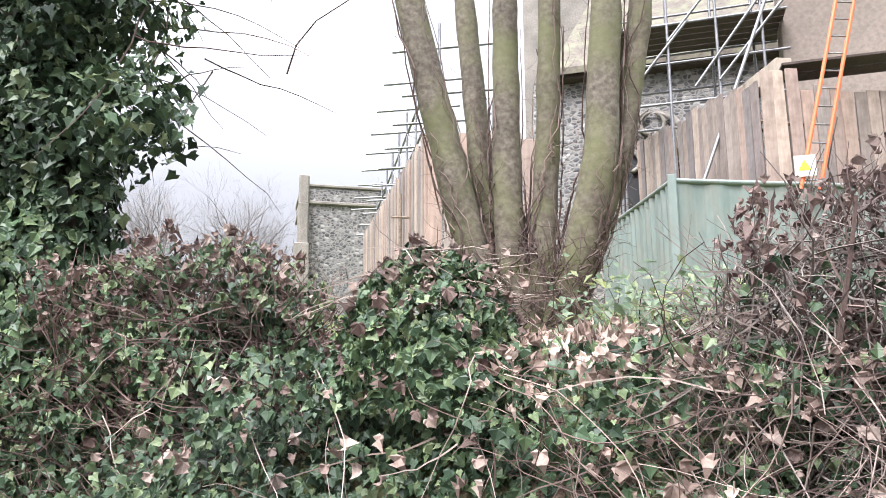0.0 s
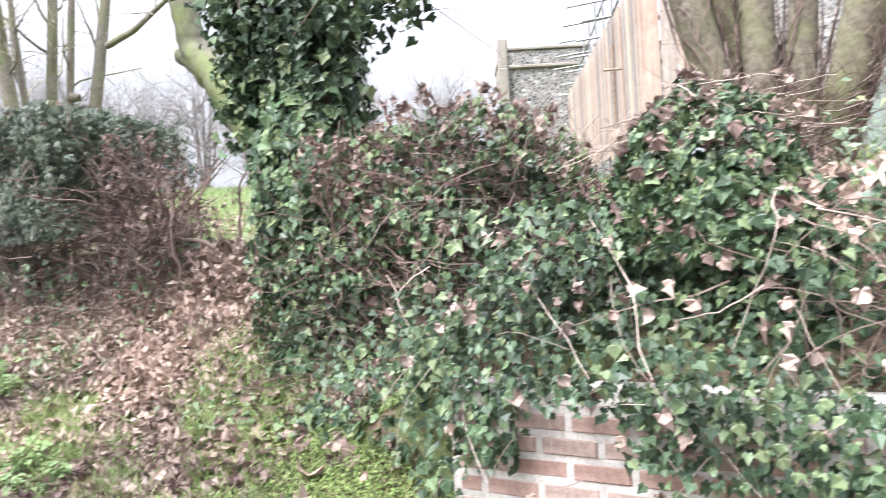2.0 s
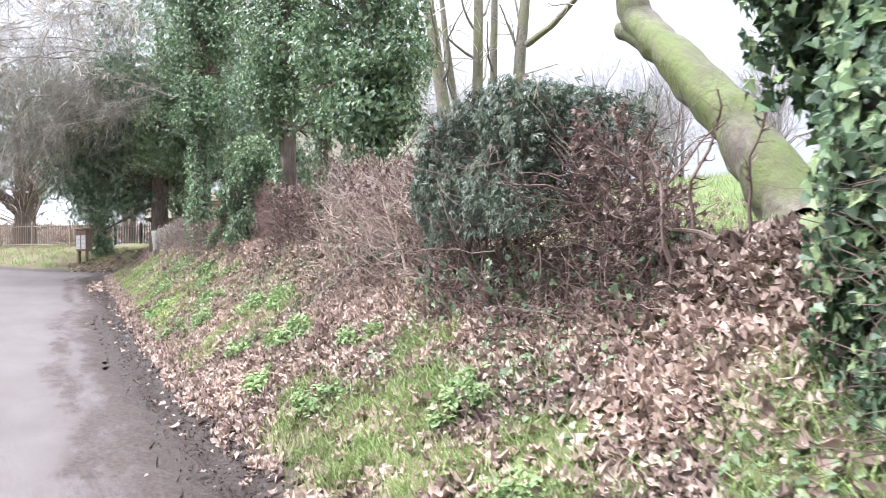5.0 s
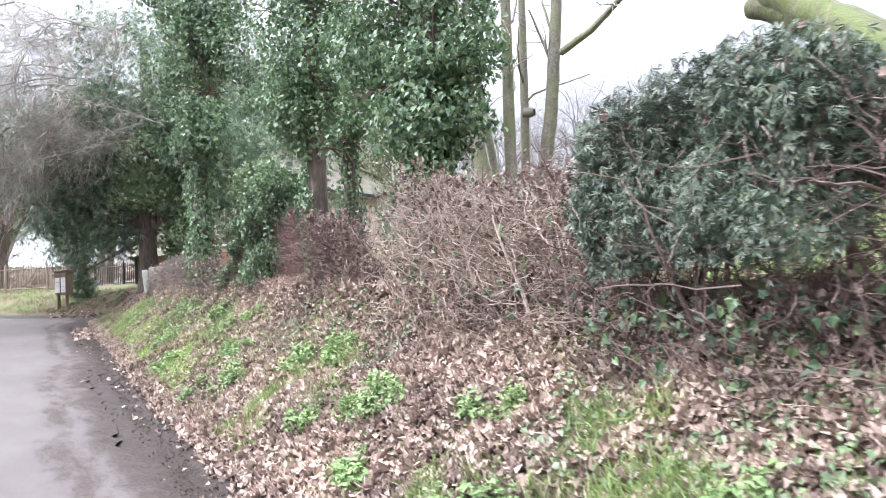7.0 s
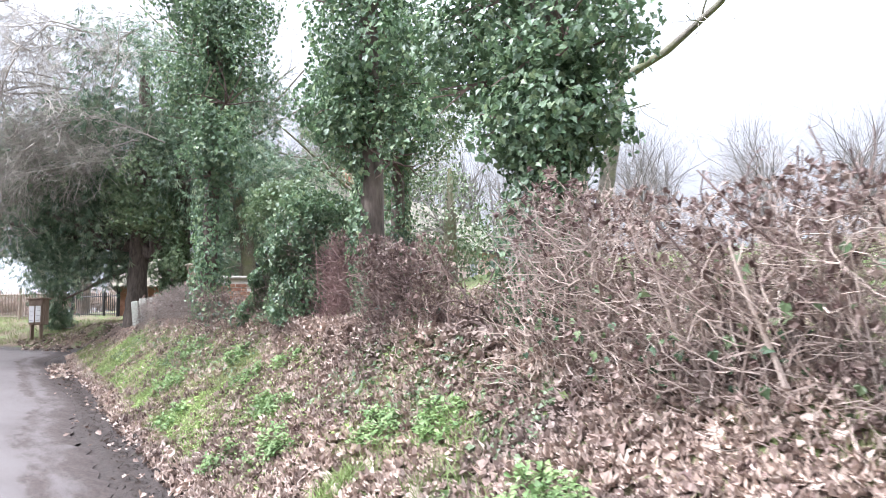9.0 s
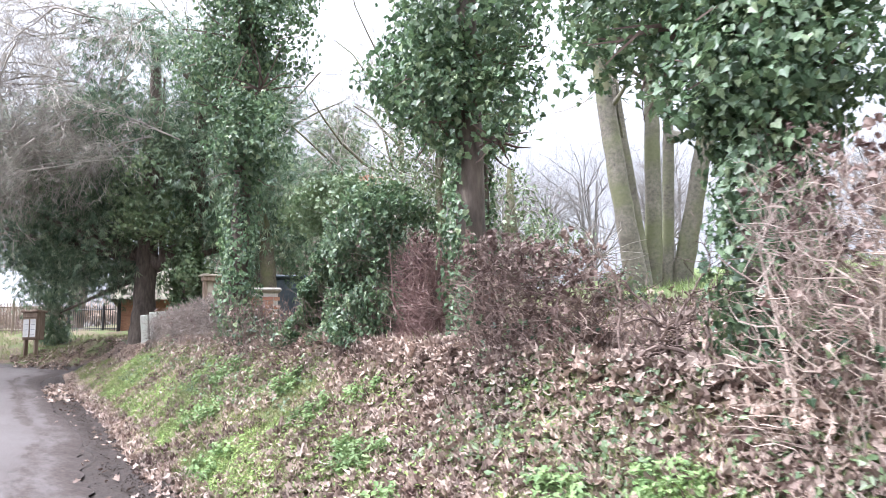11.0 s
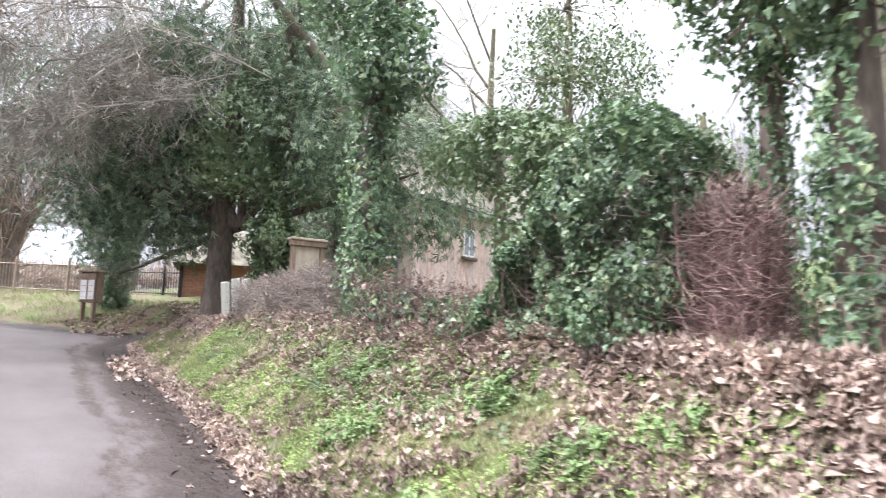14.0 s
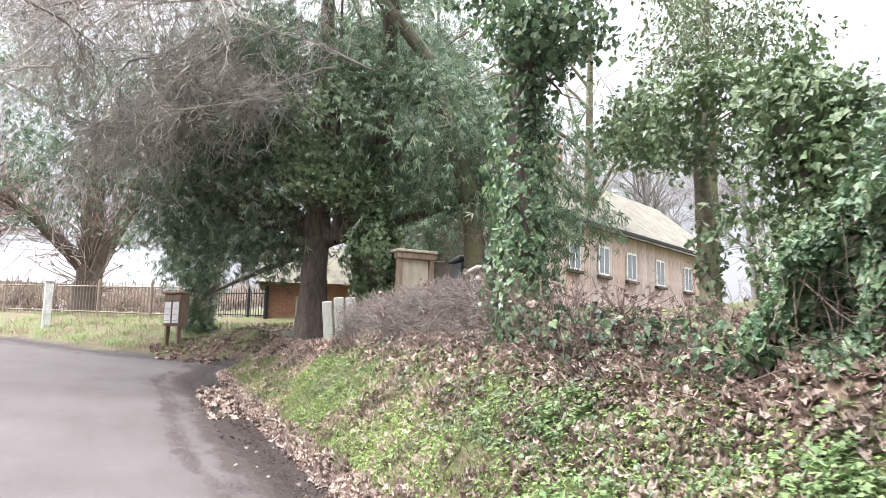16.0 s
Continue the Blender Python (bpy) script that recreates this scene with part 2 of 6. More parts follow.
WHITE_PAINT = surface("flaking_white_paint", [(0.55, 0.53, 0.49), (0.7, 0.68, 0.64), (0.78, 0.76, 0.72)], 14, 3, 0.7, 0.3, 0.003, None, 0.35)
GREY_BOARD = surface("silvered_board", [(0.28, 0.27, 0.24), (0.38, 0.37, 0.33), (0.46, 0.45, 0.4)], 25, 3, 0.85, 0.4, 0.004, (1, 1, 0.12), 0.35, ((0.24, 0.27, 0.19), 5, 0.5))
CREAM = surface("cream_board", [(0.36, 0.3, 0.23), (0.43, 0.37, 0.29), (0.47, 0.41, 0.33)], 12, 1.5, 0.8, 0.2, 0.003, (1, 1, 0.4), 0.25)
TILE = surface("clay_roof_tiles", [(0.1, 0.08, 0.065), (0.15, 0.125, 0.1), (0.19, 0.165, 0.13)], 9, 1.2, 0.9, 0.6, 0.01, None, 0.35, ((0.22, 0.23, 0.14), 3, 0.5))
DARK_WOOD = surface("dark_timber", [(0.05, 0.035, 0.03), (0.1, 0.07, 0.055)], 25, 3, 0.8, 0.3, 0.004)
SLATE_BLUE = surface("blue_grey_plastic", [(0.045, 0.06, 0.075), (0.07, 0.09, 0.105)], 20, 2, 0.5, 0.1, 0.002)
YELLOW = surface("yellow_sign", [(0.75, 0.6, 0.02), (0.85, 0.68, 0.04)], 20, 3, 0.5, 0.05, 0.001, None, 0.1)
DRY_EARTH = surface("bare_earth", [(0.07, 0.05, 0.04), (0.11, 0.085, 0.068), (0.16, 0.125, 0.1)], 18, 1.5, 0.95, 0.8, 0.02)
PANE, pn, pl, pb = shader("sky_grey_glass", 0.08, 0.0, 0.5)
# base lifted to grey: a painted reflection of the sky in the panes
pb.inputs["Base Color"].default_value = (0.2, 0.22, 0.24, 1)

# asphalt lane: pale, damp, with a fine aggregate and worn, muddy stains
ASPHALT, nd, lk, b = shader("damp_asphalt", 0.6, 0.0, 0.25)
fine = noisy(nd, lk, 110, 4)
patchy = noisy(nd, lk, 0.8, 5)
streak = noisy(nd, lk, 1.6, 4, (0.25, 1.6, 1))
col = ramp_of(nd, lk, fine, [(0.25, (0.06, 0.053, 0.051)), (0.5, (0.087, 0.077, 0.074)), (0.72, (0.13, 0.117, 0.111)), (0.85, (0.22, 0.205, 0.195))])
col = mixed(nd, lk, 1.0, col, ramp_of(nd, lk, patchy, [(0.3, (0.74, 0.71, 0.69)), (0.5, (0.95, 0.93, 0.92)), (0.7, (1.08, 1.07, 1.06))]), "MULTIPLY")
col = mixed(nd, lk, ramp_of(nd, lk, streak, [(0.48, (0, 0, 0)), (0.75, (0.4, 0.4, 0.4))]), col, (0.075, 0.06, 0.055))
smear_at = nd.new("ShaderNodeAttribute")
smear_at.attribute_name = "mud"
torn = nd.new("ShaderNodeMath")
torn.operation = "MULTIPLY_ADD"
lk.new(noisy(nd, lk, 2.6, 7, (0.35, 1.3, 1), 0.7), torn.inputs[0])
torn.inputs[1].default_value = 0.95
lk.new(smear_at.outputs["Fac"], torn.inputs[2])
smear = ramp_of(nd, lk, torn.outputs[0], [(0.5, (0, 0, 0)), (0.85, (0.2,) * 3), (1.35, (0.9,) * 3)])
col = mixed(nd, lk, smear, col, ramp_of(nd, lk, noisy(nd, lk, 30, 6), [(0.3, (0.014, 0.01, 0.0085)), (0.7, (0.062, 0.045, 0.038))]))
lk.new(col, b.inputs["Base Color"])
lk.new(ramp_of(nd, lk, patchy, [(0.3, (0.82,) * 3), (0.7, (0.9,) * 3)]), b.inputs["Roughness"])
bumped(nd, lk, b, fine, 0.6, 0.008)

# ground: mossy soil and rotted litter; mud where the attribute says that wheels have churned it
GROUND, nd, lk, b = shader("soil_moss_and_mud", 0.95, 0.0, 0.18)
at = nd.new("ShaderNodeAttribute")
at.attribute_name = "mud"
lawn_at = nd.new("ShaderNodeAttribute")
lawn_at.attribute_name = "lawn"
g1, g2, g3 = noisy(nd, lk, 28, 6), noisy(nd, lk, 1.7, 5), noisy(nd, lk, 9, 5)
litter = ramp_of(nd, lk, g1, [(0.3, (0.05, 0.036, 0.028)), (0.5, (0.12, 0.085, 0.062)), (0.7, (0.23, 0.165, 0.12))])
green = ramp_of(nd, lk, g3, [(0.3, (0.06, 0.085, 0.03)), (0.7, (0.13, 0.17, 0.06))])
lawn = ramp_of(nd, lk, g3, [(0.3, (0.07, 0.095, 0.035)), (0.7, (0.12, 0.15, 0.055))])
soil = mixed(nd, lk, ramp_of(nd, lk, g2, [(0.45, (0, 0, 0)), (0.58, (0.8,) * 3)]), litter, green)
soil = mixed(nd, lk, lawn_at.outputs["Fac"], soil, lawn)
mud = ramp_of(nd, lk, g1, [(0.3, (0.011, 0.008, 0.0065)), (0.7, (0.046, 0.033, 0.027))])
lk.new(mixed(nd, lk, at.outputs["Fac"], soil, mud), b.inputs["Base Color"])
lk.new(ramp_of(nd, lk, at.outputs["Fac"], [(0, (0.95,) * 3), (1, (0.55,) * 3)]), b.inputs["Roughness"])
bumped(nd, lk, b, g1, 0.8, 0.03)

# ---- building helpers ----
rng = np.random.default_rng(7)


def mesh_of(name, verts, faces, mat, smooth=False):
    """A mesh from arrays: faces all of one size."""
    me = bpy.data.meshes.new(name)
    verts, faces = np.asarray(verts, np.float32).reshape(-1, 3), np.asarray(faces, np.int32)
    n, k = faces.shape
    me.vertices.add(len(verts))
    me.vertices.foreach_set("co", verts.ravel())
    me.loops.add(n * k)
    me.loops.foreach_set("vertex_index", faces.ravel())
    me.polygons.add(n)
    me.polygons.foreach_set("loop_start", np.arange(0, n * k, k, dtype=np.int32))
    me.polygons.foreach_set("use_smooth", np.full(n, smooth))
    me.update(calc_edges=True)
    me.materials.append(mat)
    return me


def thing(name, at_, label, category, group="", kind=""):
    e = new(name)
    e.matrix_basis = Matrix.Translation(at_)
    return tagged(e, label, category, group, kind)


def under(ob, parent):
    ob.parent = parent
    if parent.parent is None:
        ob.matrix_parent_inverse = Matrix.Translation(-parent.matrix_basis.translation)
    return ob


def part_mesh(name, me, parent, label="", kind=""):
    return tagged(under(new(name, me), parent), label, "", "", kind)


def part(name, bm, mat, parent, label="", smooth=False):
    me = bpy.data.meshes.new(name)
    bm.to_mesh(me)
    bm.free()
    me.materials.append(mat)
    if smooth:
        for p in me.polygons:
            p.use_smooth = True
    return part_mesh(name, me, parent, label)


def box_bm(x0, x1, y0, y1, z0, z1, bevel=0.006, m=None):
    bm = bmesh.new()
    bmesh.ops.create_cube(bm, size=1)
    bmesh.ops.transform(bm, matrix=Matrix.Translation(((x0 + x1) / 2, (y0 + y1) / 2, (z0 + z1) / 2)) @ Matrix.Diagonal((x1 - x0, y1 - y0, z1 - z0, 1)), verts=bm.verts)
    if bevel:
        bmesh.ops.bevel(bm, geom=list(bm.edges), offset=bevel, segments=1, affect="EDGES")
    if m is not None:
        bmesh.ops.transform(bm, matrix=m, verts=bm.verts)
    return bm


def unit(v):
    return v / np.maximum(np.linalg.norm(v, axis=-1, keepdims=True), 1e-9)


def tube_arrays(P, R, sides=3):
    """Tubes along polylines P (n, k, 3) with radii R (n, k)."""
    n, k, _ = P.shape
    T = np.empty_like(P)
    T[:, 1:-1] = P[:, 2:] - P[:, :-2]
    T[:, 0], T[:, -1] = P[:, 1] - P[:, 0], P[:, -1] - P[:, -2]
    T = unit(T)
    ref = np.where(np.abs(T[:, :1, 2:]) > 0.8, np.array([1.0, 0, 0]), np.array([0, 0, 1.0]))
    A = unit(np.cross(T, ref))
    B = np.cross(T, A)
    a = np.arange(sides) * 2 * np.pi / sides
    V = P[:, :, None] + R[:, :, None, None] * (np.cos(a)[:, None] * A[:, :, None] + np.sin(a)[:, None] * B[:, :, None])
    i = np.arange(n)[:, None, None] * k * sides + np.arange(k - 1)[None, :, None] * sides
    s, s2 = np.arange(sides), (np.arange(sides) + 1) % sides
    F = np.stack([i + s, i + s2, i + sides + s2, i + sides + s], -1)
    return V.reshape(-1, 3), F.reshape(-1, 4)


def wander(P0, D, L, k=5, wild=0.35, pull=(0, 0, 0)):
    """Random walks: n twigs of k points from P0 along D, of length L."""
    n = len(P0)
    P = np.empty((n, k, 3))
    P[:, 0] = P0
    d = unit(D)
    step = (np.broadcast_to(L, (n,)) / (k - 1))[:, None]
    for j in range(1, k):
        d = unit(d + rng.normal(0, wild, (n, 3)) + np.array(pull))
        P[:, j] = P[:, j - 1] + d * step
    return P


def taper(n, k, r0, r1):
    return np.broadcast_to(r0, (n,))[:, None] * np.linspace(1, r1, k)[None]


def sprout(P, R, count, length, angle, k=5, wild=0.2, pull=(0, 0, 0), lo=0.25, thin=0.55, tip=0.35):
    """Child branches: count of them from every polyline, at an angle to it."""
    n, kk, _ = P.shape
    idx = np.repeat(np.arange(n), count)
    u = rng.uniform(lo, 1.0, len(idx)) * (kk - 1)
    i = np.minimum(u.astype(int), kk - 2)
    f = (u - i)[:, None]
    p = P[idx, i] * (1 - f) + P[idx, i + 1] * f
    r = R[idx, i] * (1 - f[:, 0]) + R[idx, i + 1] * f[:, 0]
    t = unit(P[idx, i + 1] - P[idx, i])
    side = unit(np.cross(t, rng.normal(0, 1, t.shape)))
    a = np.radians(angle) * rng.uniform(0.6, 1.3, len(idx))[:, None]
    d = t * np.cos(a) + side * np.sin(a)
    L = length * rng.uniform(0.5, 1.2, len(idx))
    return wander(p, d, L, k, wild, pull), taper(len(idx), k, r * thin, tip)


SHAPES = {
    "ivy": ([(0, -.02, 0), (-.26, -.18, .08), (-.4, .05, .05), (-.52, .27, .13), (-.31, .43, .02), (0, .92, -.16), (.31, .43, .02), (.52, .27, .13), (.4, .05, .05), (.26, -.18, .08)], [(0, 1, 2, 3), (0, 3, 4, 5), (0, 5, 6, 7), (0, 7, 8, 9)]),
    "maple": ([(0, 0, 0), (-.24, -.12, .06), (-.47, .1, .17), (-.4, .28, .05), (-.54, .52, .24), (-.3, .66, .04), (.03, .95, -.2), (.3, .62, .02), (.5, .54, .16), (.41, .26, .04), (.48, .08, .2), (.22, -.14, .05)], [(0, 1, 2, 3), (0, 3, 4, 5), (0, 5, 6, 7), (0, 7, 8, 9), (0, 9, 10, 11)]),
    "oval": ([(0, 0, 0), (-.3, .45, .07), (0, 1, -.1), (.3, .45, .07)], [(0, 1, 2), (0, 2, 3)]),
    "nettle": ([(0, 0, 0), (-.34, .3, .06), (0, 1, -.16), (.34, .3, .06)], [(0, 1, 2), (0, 2, 3)]),
    "blade": ([(-.035, 0, 0), (.035, 0, 0), (.022, .6, .12), (-.022, .6, .12), (.004, 1, .4), (-.004, 1, .4)], [(0, 1, 2, 3), (3, 2, 4, 5)]),
    "spray": ([(0, 0, 0), (-.07, .5, 0), (0, 1, -.12), (.07, .5, 0), (-.2, .28, .02), (-.42, .66, -.05), (-.14, .42, 0), (.2, .28, .02), (.42, .66, -.05), (.14, .42, 0)], [(0, 1, 2, 3), (0, 4, 5, 6), (0, 9, 8, 7)]),
}


def leaf_arrays(P, N, size, shape, lean=(0, 0, -1), loose=0.6, curl=(0.5, 1.8)):
    """Leaves of a template at P, facing N, their tips towards lean."""
    tv, tf = np.array(SHAPES[shape][0], float), np.array(SHAPES[shape][1])
    n = len(P)
    N = unit(N)
    Y = np.broadcast_to(np.array(lean, float), (n, 3)) + rng.normal(0, loose, (n, 3))
    Y = unit(Y - (Y * N).sum(1, keepdims=True) * N)
    X = np.cross(Y, N)
    s = np.broadcast_to(size, (n,))[:, None, None]
    c = rng.uniform(curl[0], curl[1], n)[:, None, None]
    w = rng.uniform(0.75, 1.15, n)[:, None, None]
    off = tv - np.array([0, 0.4, 0])
    V = P[:, None] + s * (w * off[None, :, 0:1] * X[:, None] + off[None, :, 1:2] * Y[:, None] + c * off[None, :, 2:3] * N[:, None])
    F = np.arange(n)[:, None, None] * len(tv) + tf[None]
    return V.reshape(-1, 3), F.reshape(-1, tf.shape[1])


def leaves_part(name, parent, P, N, size, shape, mat, label="", **kw):
    V, F = leaf_arrays(np.asarray(P), np.asarray(N), size, shape, **kw)
    return part_mesh(name, mesh_of(name, V, F, mat), parent, label, "stuff")


def twigs_part(name, parent, P, R, mat, label="", sides=3, smooth=False, kind="stuff"):
    V, F = tube_arrays(P, R, sides)
    return part_mesh(name, mesh_of(name, V, F, mat, smooth), parent, label, kind)


def limb(name, parent, pts, radii, mat, label="", sides=14, rough_=0.06, k=24):
    """One stem through given points: smooth, with an uneven, fluted girth."""
    pts, radii = np.array(pts, float), np.array(radii, float)
    u = np.linspace(0, len(pts) - 1, k)
    i = np.minimum(u.astype(int), len(pts) - 2)
    f = (u - i)[:, None]
    g = f * f * (3 - 2 * f) * 0.35 + f * 0.65
    P = pts[i] * (1 - g) + pts[i + 1] * g
    R = radii[i] * (1 - f[:, 0]) + radii[i + 1] * f[:, 0]
    V, F = tube_arrays(P[None], R[None], sides)
    V = V.reshape(k, sides, 3)
    for a in range(k):
        for c in range(sides):
            d = V[a, c] - P[a]
            V[a, c] = P[a] + d * (1 + rough_ * noise.noise(Vector(V[a, c] * 5.0)) * 2 + rough_ * 0.8 * math.sin(3 * c * 2 * math.pi / sides + pts[0][0] * 7))
    me = mesh_of(name, V.reshape(-1, 3), F, mat, True)
    return part_mesh(name, me, parent, label), P, R


def knotted(P, rows):
    return np.interp(P, [r[0] for r in rows], [r[1] for r in rows])


# ---- terrain ----
EDGE = [(-60, -20), (-41, -6), (-36.5, -2.2), (-33, -0.2), (-30.2, 1.6), (-29.3, 2.7), (-28.5, 3.2), (-26.6, 2.5), (-22.5, 2.2), (-19, 2.1), (-16, 1.86), (-12, 1.7), (-8, 1.55), (-4, 1.62), (25, 1.5)]
RISE = [(-60, 0.9), (-34, 0.95), (-30, 0.7), (-27, 0.7), (-24.5, 0.72), (-23, 0.88), (-21, 1.1), (-17, 1.3), (-12, 1.3), (-10.3, 1.3), (-9.3, 1.22), (-7, 1.2), (-5, 1.3), (-3.8, 1.4), (-2.6, 1.45), (-1.5, 1.68), (3, 1.75), (25, 1.75)]


def road_z(x):
    return np.interp(x, [-400, -60, -36, -30, -20, -12, 6, 60], [4.2, 3.8, 2.68, 2.2, 1.35, 0.75, -0.375, -1.4])


def edge_y(x):
    return knotted(x, EDGE)


def ground_z(x, y):
    x, y = np.asarray(x, float), np.asarray(y, float)
    e = edge_y(x)
    top = knotted(x, RISE)
    s = y - e
    span = np.maximum(3.3 - e, 1.0)
    u = np.clip(s / span, 0, 1)
    bank = np.where(u < 0.52, u / 0.52 * 0.45, np.where(u < 0.86, 0.45 + (u - 0.52) / 0.34 * 0.3, 0.75 + (u - 0.86) / 0.14 * 0.25))
    # a brick wall holds up the bank near the start, with a lower verge before it
    hold = np.clip((x + 2.3) / 0.6, 0, 1)
    low = np.clip(s / 0.9, 0, 1) * 0.32 + np.where(y > 2.46, 0.36, 0) + np.clip((y - 2.46) / 0.75, 0, 1) * 0.32
    bank = bank * (1 - hold) + low * hold
    # beyond the bend the verge rises more gently
    far = np.clip((-29.5 - x) / 2.0, 0, 1)
    bank = bank * (1 - far) + np.clip(s / 3.2, 0, 1) * far * 0.75
    z = road_z(x) + bank * top
    back = np.maximum(y - np.maximum(3.3, e + 1.0), 0)
    z = z + (0.105 + 0.045 * np.clip((-8 - x) / 3, 0, 1) * np.clip((x + 22) / 4, 0, 1)) * np.minimum(back, 9) + np.clip((x + 15) / 8, 0.12, 1) * 0.15 * np.clip(back - 9, 0, 16) + 0.02 * np.maximum(back - 25, 0)
    return z


def ground_bumpy(x, y):
    z = ground_z(x, y)
    e = edge_y(x)
    amp = np.clip((y - e) / 0.5, 0.15, 1) * np.clip((6 - np.abs(y - 2.5)) / 3, 0.2, 1)
    w = np.sin(x * 5.1 + np.sin(y * 3.3) * 1.3) * np.cos(y * 6.7 + np.sin(x * 2.1)) * 0.022 + np.sin(x * 13 + y * 7) * np.sin(y * 17 - x * 5) * 0.01
    rut = -0.05 * np.exp(-((y - e + 0.22) / 0.1) ** 2) * (0.6 + 0.4 * np.sin(x * 1.9)) + 0.03 * np.exp(-((y - e + 0.02) / 0.1) ** 2)
    return z + w * amp + np.where(y < e + 0.5, rut, 0) - 0.09 * np.clip((e - 0.34 - y) / 0.3, 0, 1) + np.exp(-((y - e + 0.2) / 0.3) ** 2) * (np.sin(x * 23 + y * 31) * np.sin(y * 41 - x * 11) * 0.014 + np.sin(x * 9.0 + 2 * np.sin(y * 19)) * 0.012)


def axis(parts_):
    return np.unique(np.concatenate([np.arange(a, b_, s) for a, b_, s in parts_]))


xs = axis([(-900, -70, 40), (-70, -40, 1.5), (-40, -24, 0.3), (-24, 3, 0.11), (3, 12, 0.6), (12, 900, 40)])
ys = axis([(-900, -20, 40), (-20, -5, 2), (-5, 0.6, 0.4), (0.6, 2.40, 0.09), (2.40, 2.48, 0.035), (2.48, 4.2, 0.1), (4.2, 14, 0.5), (14, 60, 2), (60, 940, 40)])
GX, GY = np.meshgrid(xs, ys, indexing="ij")
GZ = ground_bumpy(GX, GY)
nx, ny = GX.shape
ii = (np.arange(nx - 1)[:, None] * ny + np.arange(ny - 1)[None]).ravel()
me = mesh_of("ground", np.stack([GX, GY, GZ], -1), np.stack([ii, ii + ny, ii + ny + 1, ii + 1], -1), GROUND, True)
e_all = edge_y(GX)
mudv = np.clip(1.0 - (GY - e_all - 0.02 + 0.08 * np.sin(GX * 3.1) + 0.06 * np.sin(GX * 7.7)) / 0.16, 0, 1)
drive = np.clip(1 - np.abs(GX + 26.6) / 2.6, 0, 1) * np.clip((GY - 1.0) / 1, 0, 1) * np.clip((12 - GY) / 3, 0, 1)
mudv = np.clip(mudv + np.clip(drive * 2.0, 0, 0.75), 0, 1)
lawnv = np.clip((GY - 3.6) / 0.8, 0, 1) * np.clip((GX + 23) / 2, 0, 1) + 0.5 * np.clip((-30 - GX) / 2, 0, 1)
lawnv = lawnv * (1 - 0.85 * np.clip((-7.5 - GX) / 1.5, 0, 1) * np.clip((8 - GY) / 2, 0, 1))
for key, val in (("mud", mudv), ("lawn", np.clip(lawnv, 0, 1) * (1 - mudv))):
    me.attributes.new(key, "FLOAT", "POINT").data.foreach_set("value", val.ravel().astype(np.float32))
tagged(new("ground", me), "grassy churchyard bank with leaf litter and churned mud", "ground", "", "structure")

rx = axis([(-400, -44, 20), (-44, -24, 0.5), (-24, 6, 0.12), (6, 120, 6)])
wob = np.array([0.05 * math.sin(x * 1.3) + 0.03 * math.sin(x * 3.1 + 1) + 0.05 * math.sin(x * 0.6) + 0.035 * math.sin(x * 7.3 + 2 * math.sin(x * 2.2)) + 0.03 * math.sin(x * 15.1 + math.sin(x * 5)) for x in rx])
inner = edge_y(rx) - 0.5 + wob
rows_ = np.linspace(0, 1, 48)
outer = np.minimum(-6.5, inner - 4)
RY = outer[:, None] + (inner - outer)[:, None] * rows_[None]
RX = np.broadcast_to(rx[:, None], RY.shape)
crown = 0.02 * (1 - ((RY + 1.5) / 3.4).clip(-1, 1) ** 2)
RZ = road_z(RX) + 0.006 + crown * 0.4 - 0.05 * (rows_[None] > 0.98)
n0, n1 = RY.shape
ii = (np.arange(n0 - 1)[:, None] * n1 + np.arange(n1 - 1)[None]).ravel()
road_me = mesh_of("road", np.stack([RX, RY, RZ], -1), np.stack([ii, ii + n1, ii + n1 + 1, ii + 1], -1), ASPHALT, True)
gap_in = inner[:, None] - RY
road_me.attributes.new("mud", "FLOAT", "POINT").data.foreach_set("value", (0.7 * np.exp(-gap_in / 0.36) + 0.25 * np.exp(-((gap_in - 0.55) / 0.14) ** 2) + 0.16 * np.exp(-((gap_in - 1.5) / 0.3) ** 2) + 0.12 * np.exp(-gap_in / 3)).ravel().astype(np.float32))
tagged(new("road", road_me),
       "narrow damp grey asphalt lane with mud along its edge", "road", "", "structure")


def on_ground(x, y):
    return float(ground_bumpy(np.array(x), np.array(y)))

# ---- the brick retaining wall (its bricks come last in the file) ----
wall = thing("brick_wall", (0.5, 2.5, 0.0), "old red brick retaining wall half hidden under ivy", "wall", "", "structure")
part("mortar_core", box_bm(-1.8, 4.0, 2.388, 2.62, -0.3, 1.08, 0.01), MORTAR, wall, "crumbling pale lime mortar")

PATCH = [(-1.78, 0.1), (-1.72, 0.8), (-1.5, 0.8), (-1.46, 1.03), (-1.2, 1.03), (-1.1, 0.98), (-1.03, 0.83), (-0.6, 0.72), (-0.45, 0.55), (-0.3, 0.1)]


def lumps(x, z, s=1.0):
    return (np.sin(x * 4.3 * s + 1.7 * np.sin(z * 3.1 * s)) * np.cos(z * 5.2 * s + np.sin(x * 2.7)) * 0.6 + np.sin(x * 11 * s + z * 3) * np.sin(z * 9.5 * s - x * 4) * 0.4)


# ivy over the wall and the bank behind it
ivy_wall = thing("ivy_cover", (0.5, 2.4, 0.4), "dense dark green ivy hanging over the brick wall", "ivy")
n = 26000
px, pz = rng.uniform(-2.7, 3.2, n), rng.uniform(0.05, 1.72, n)
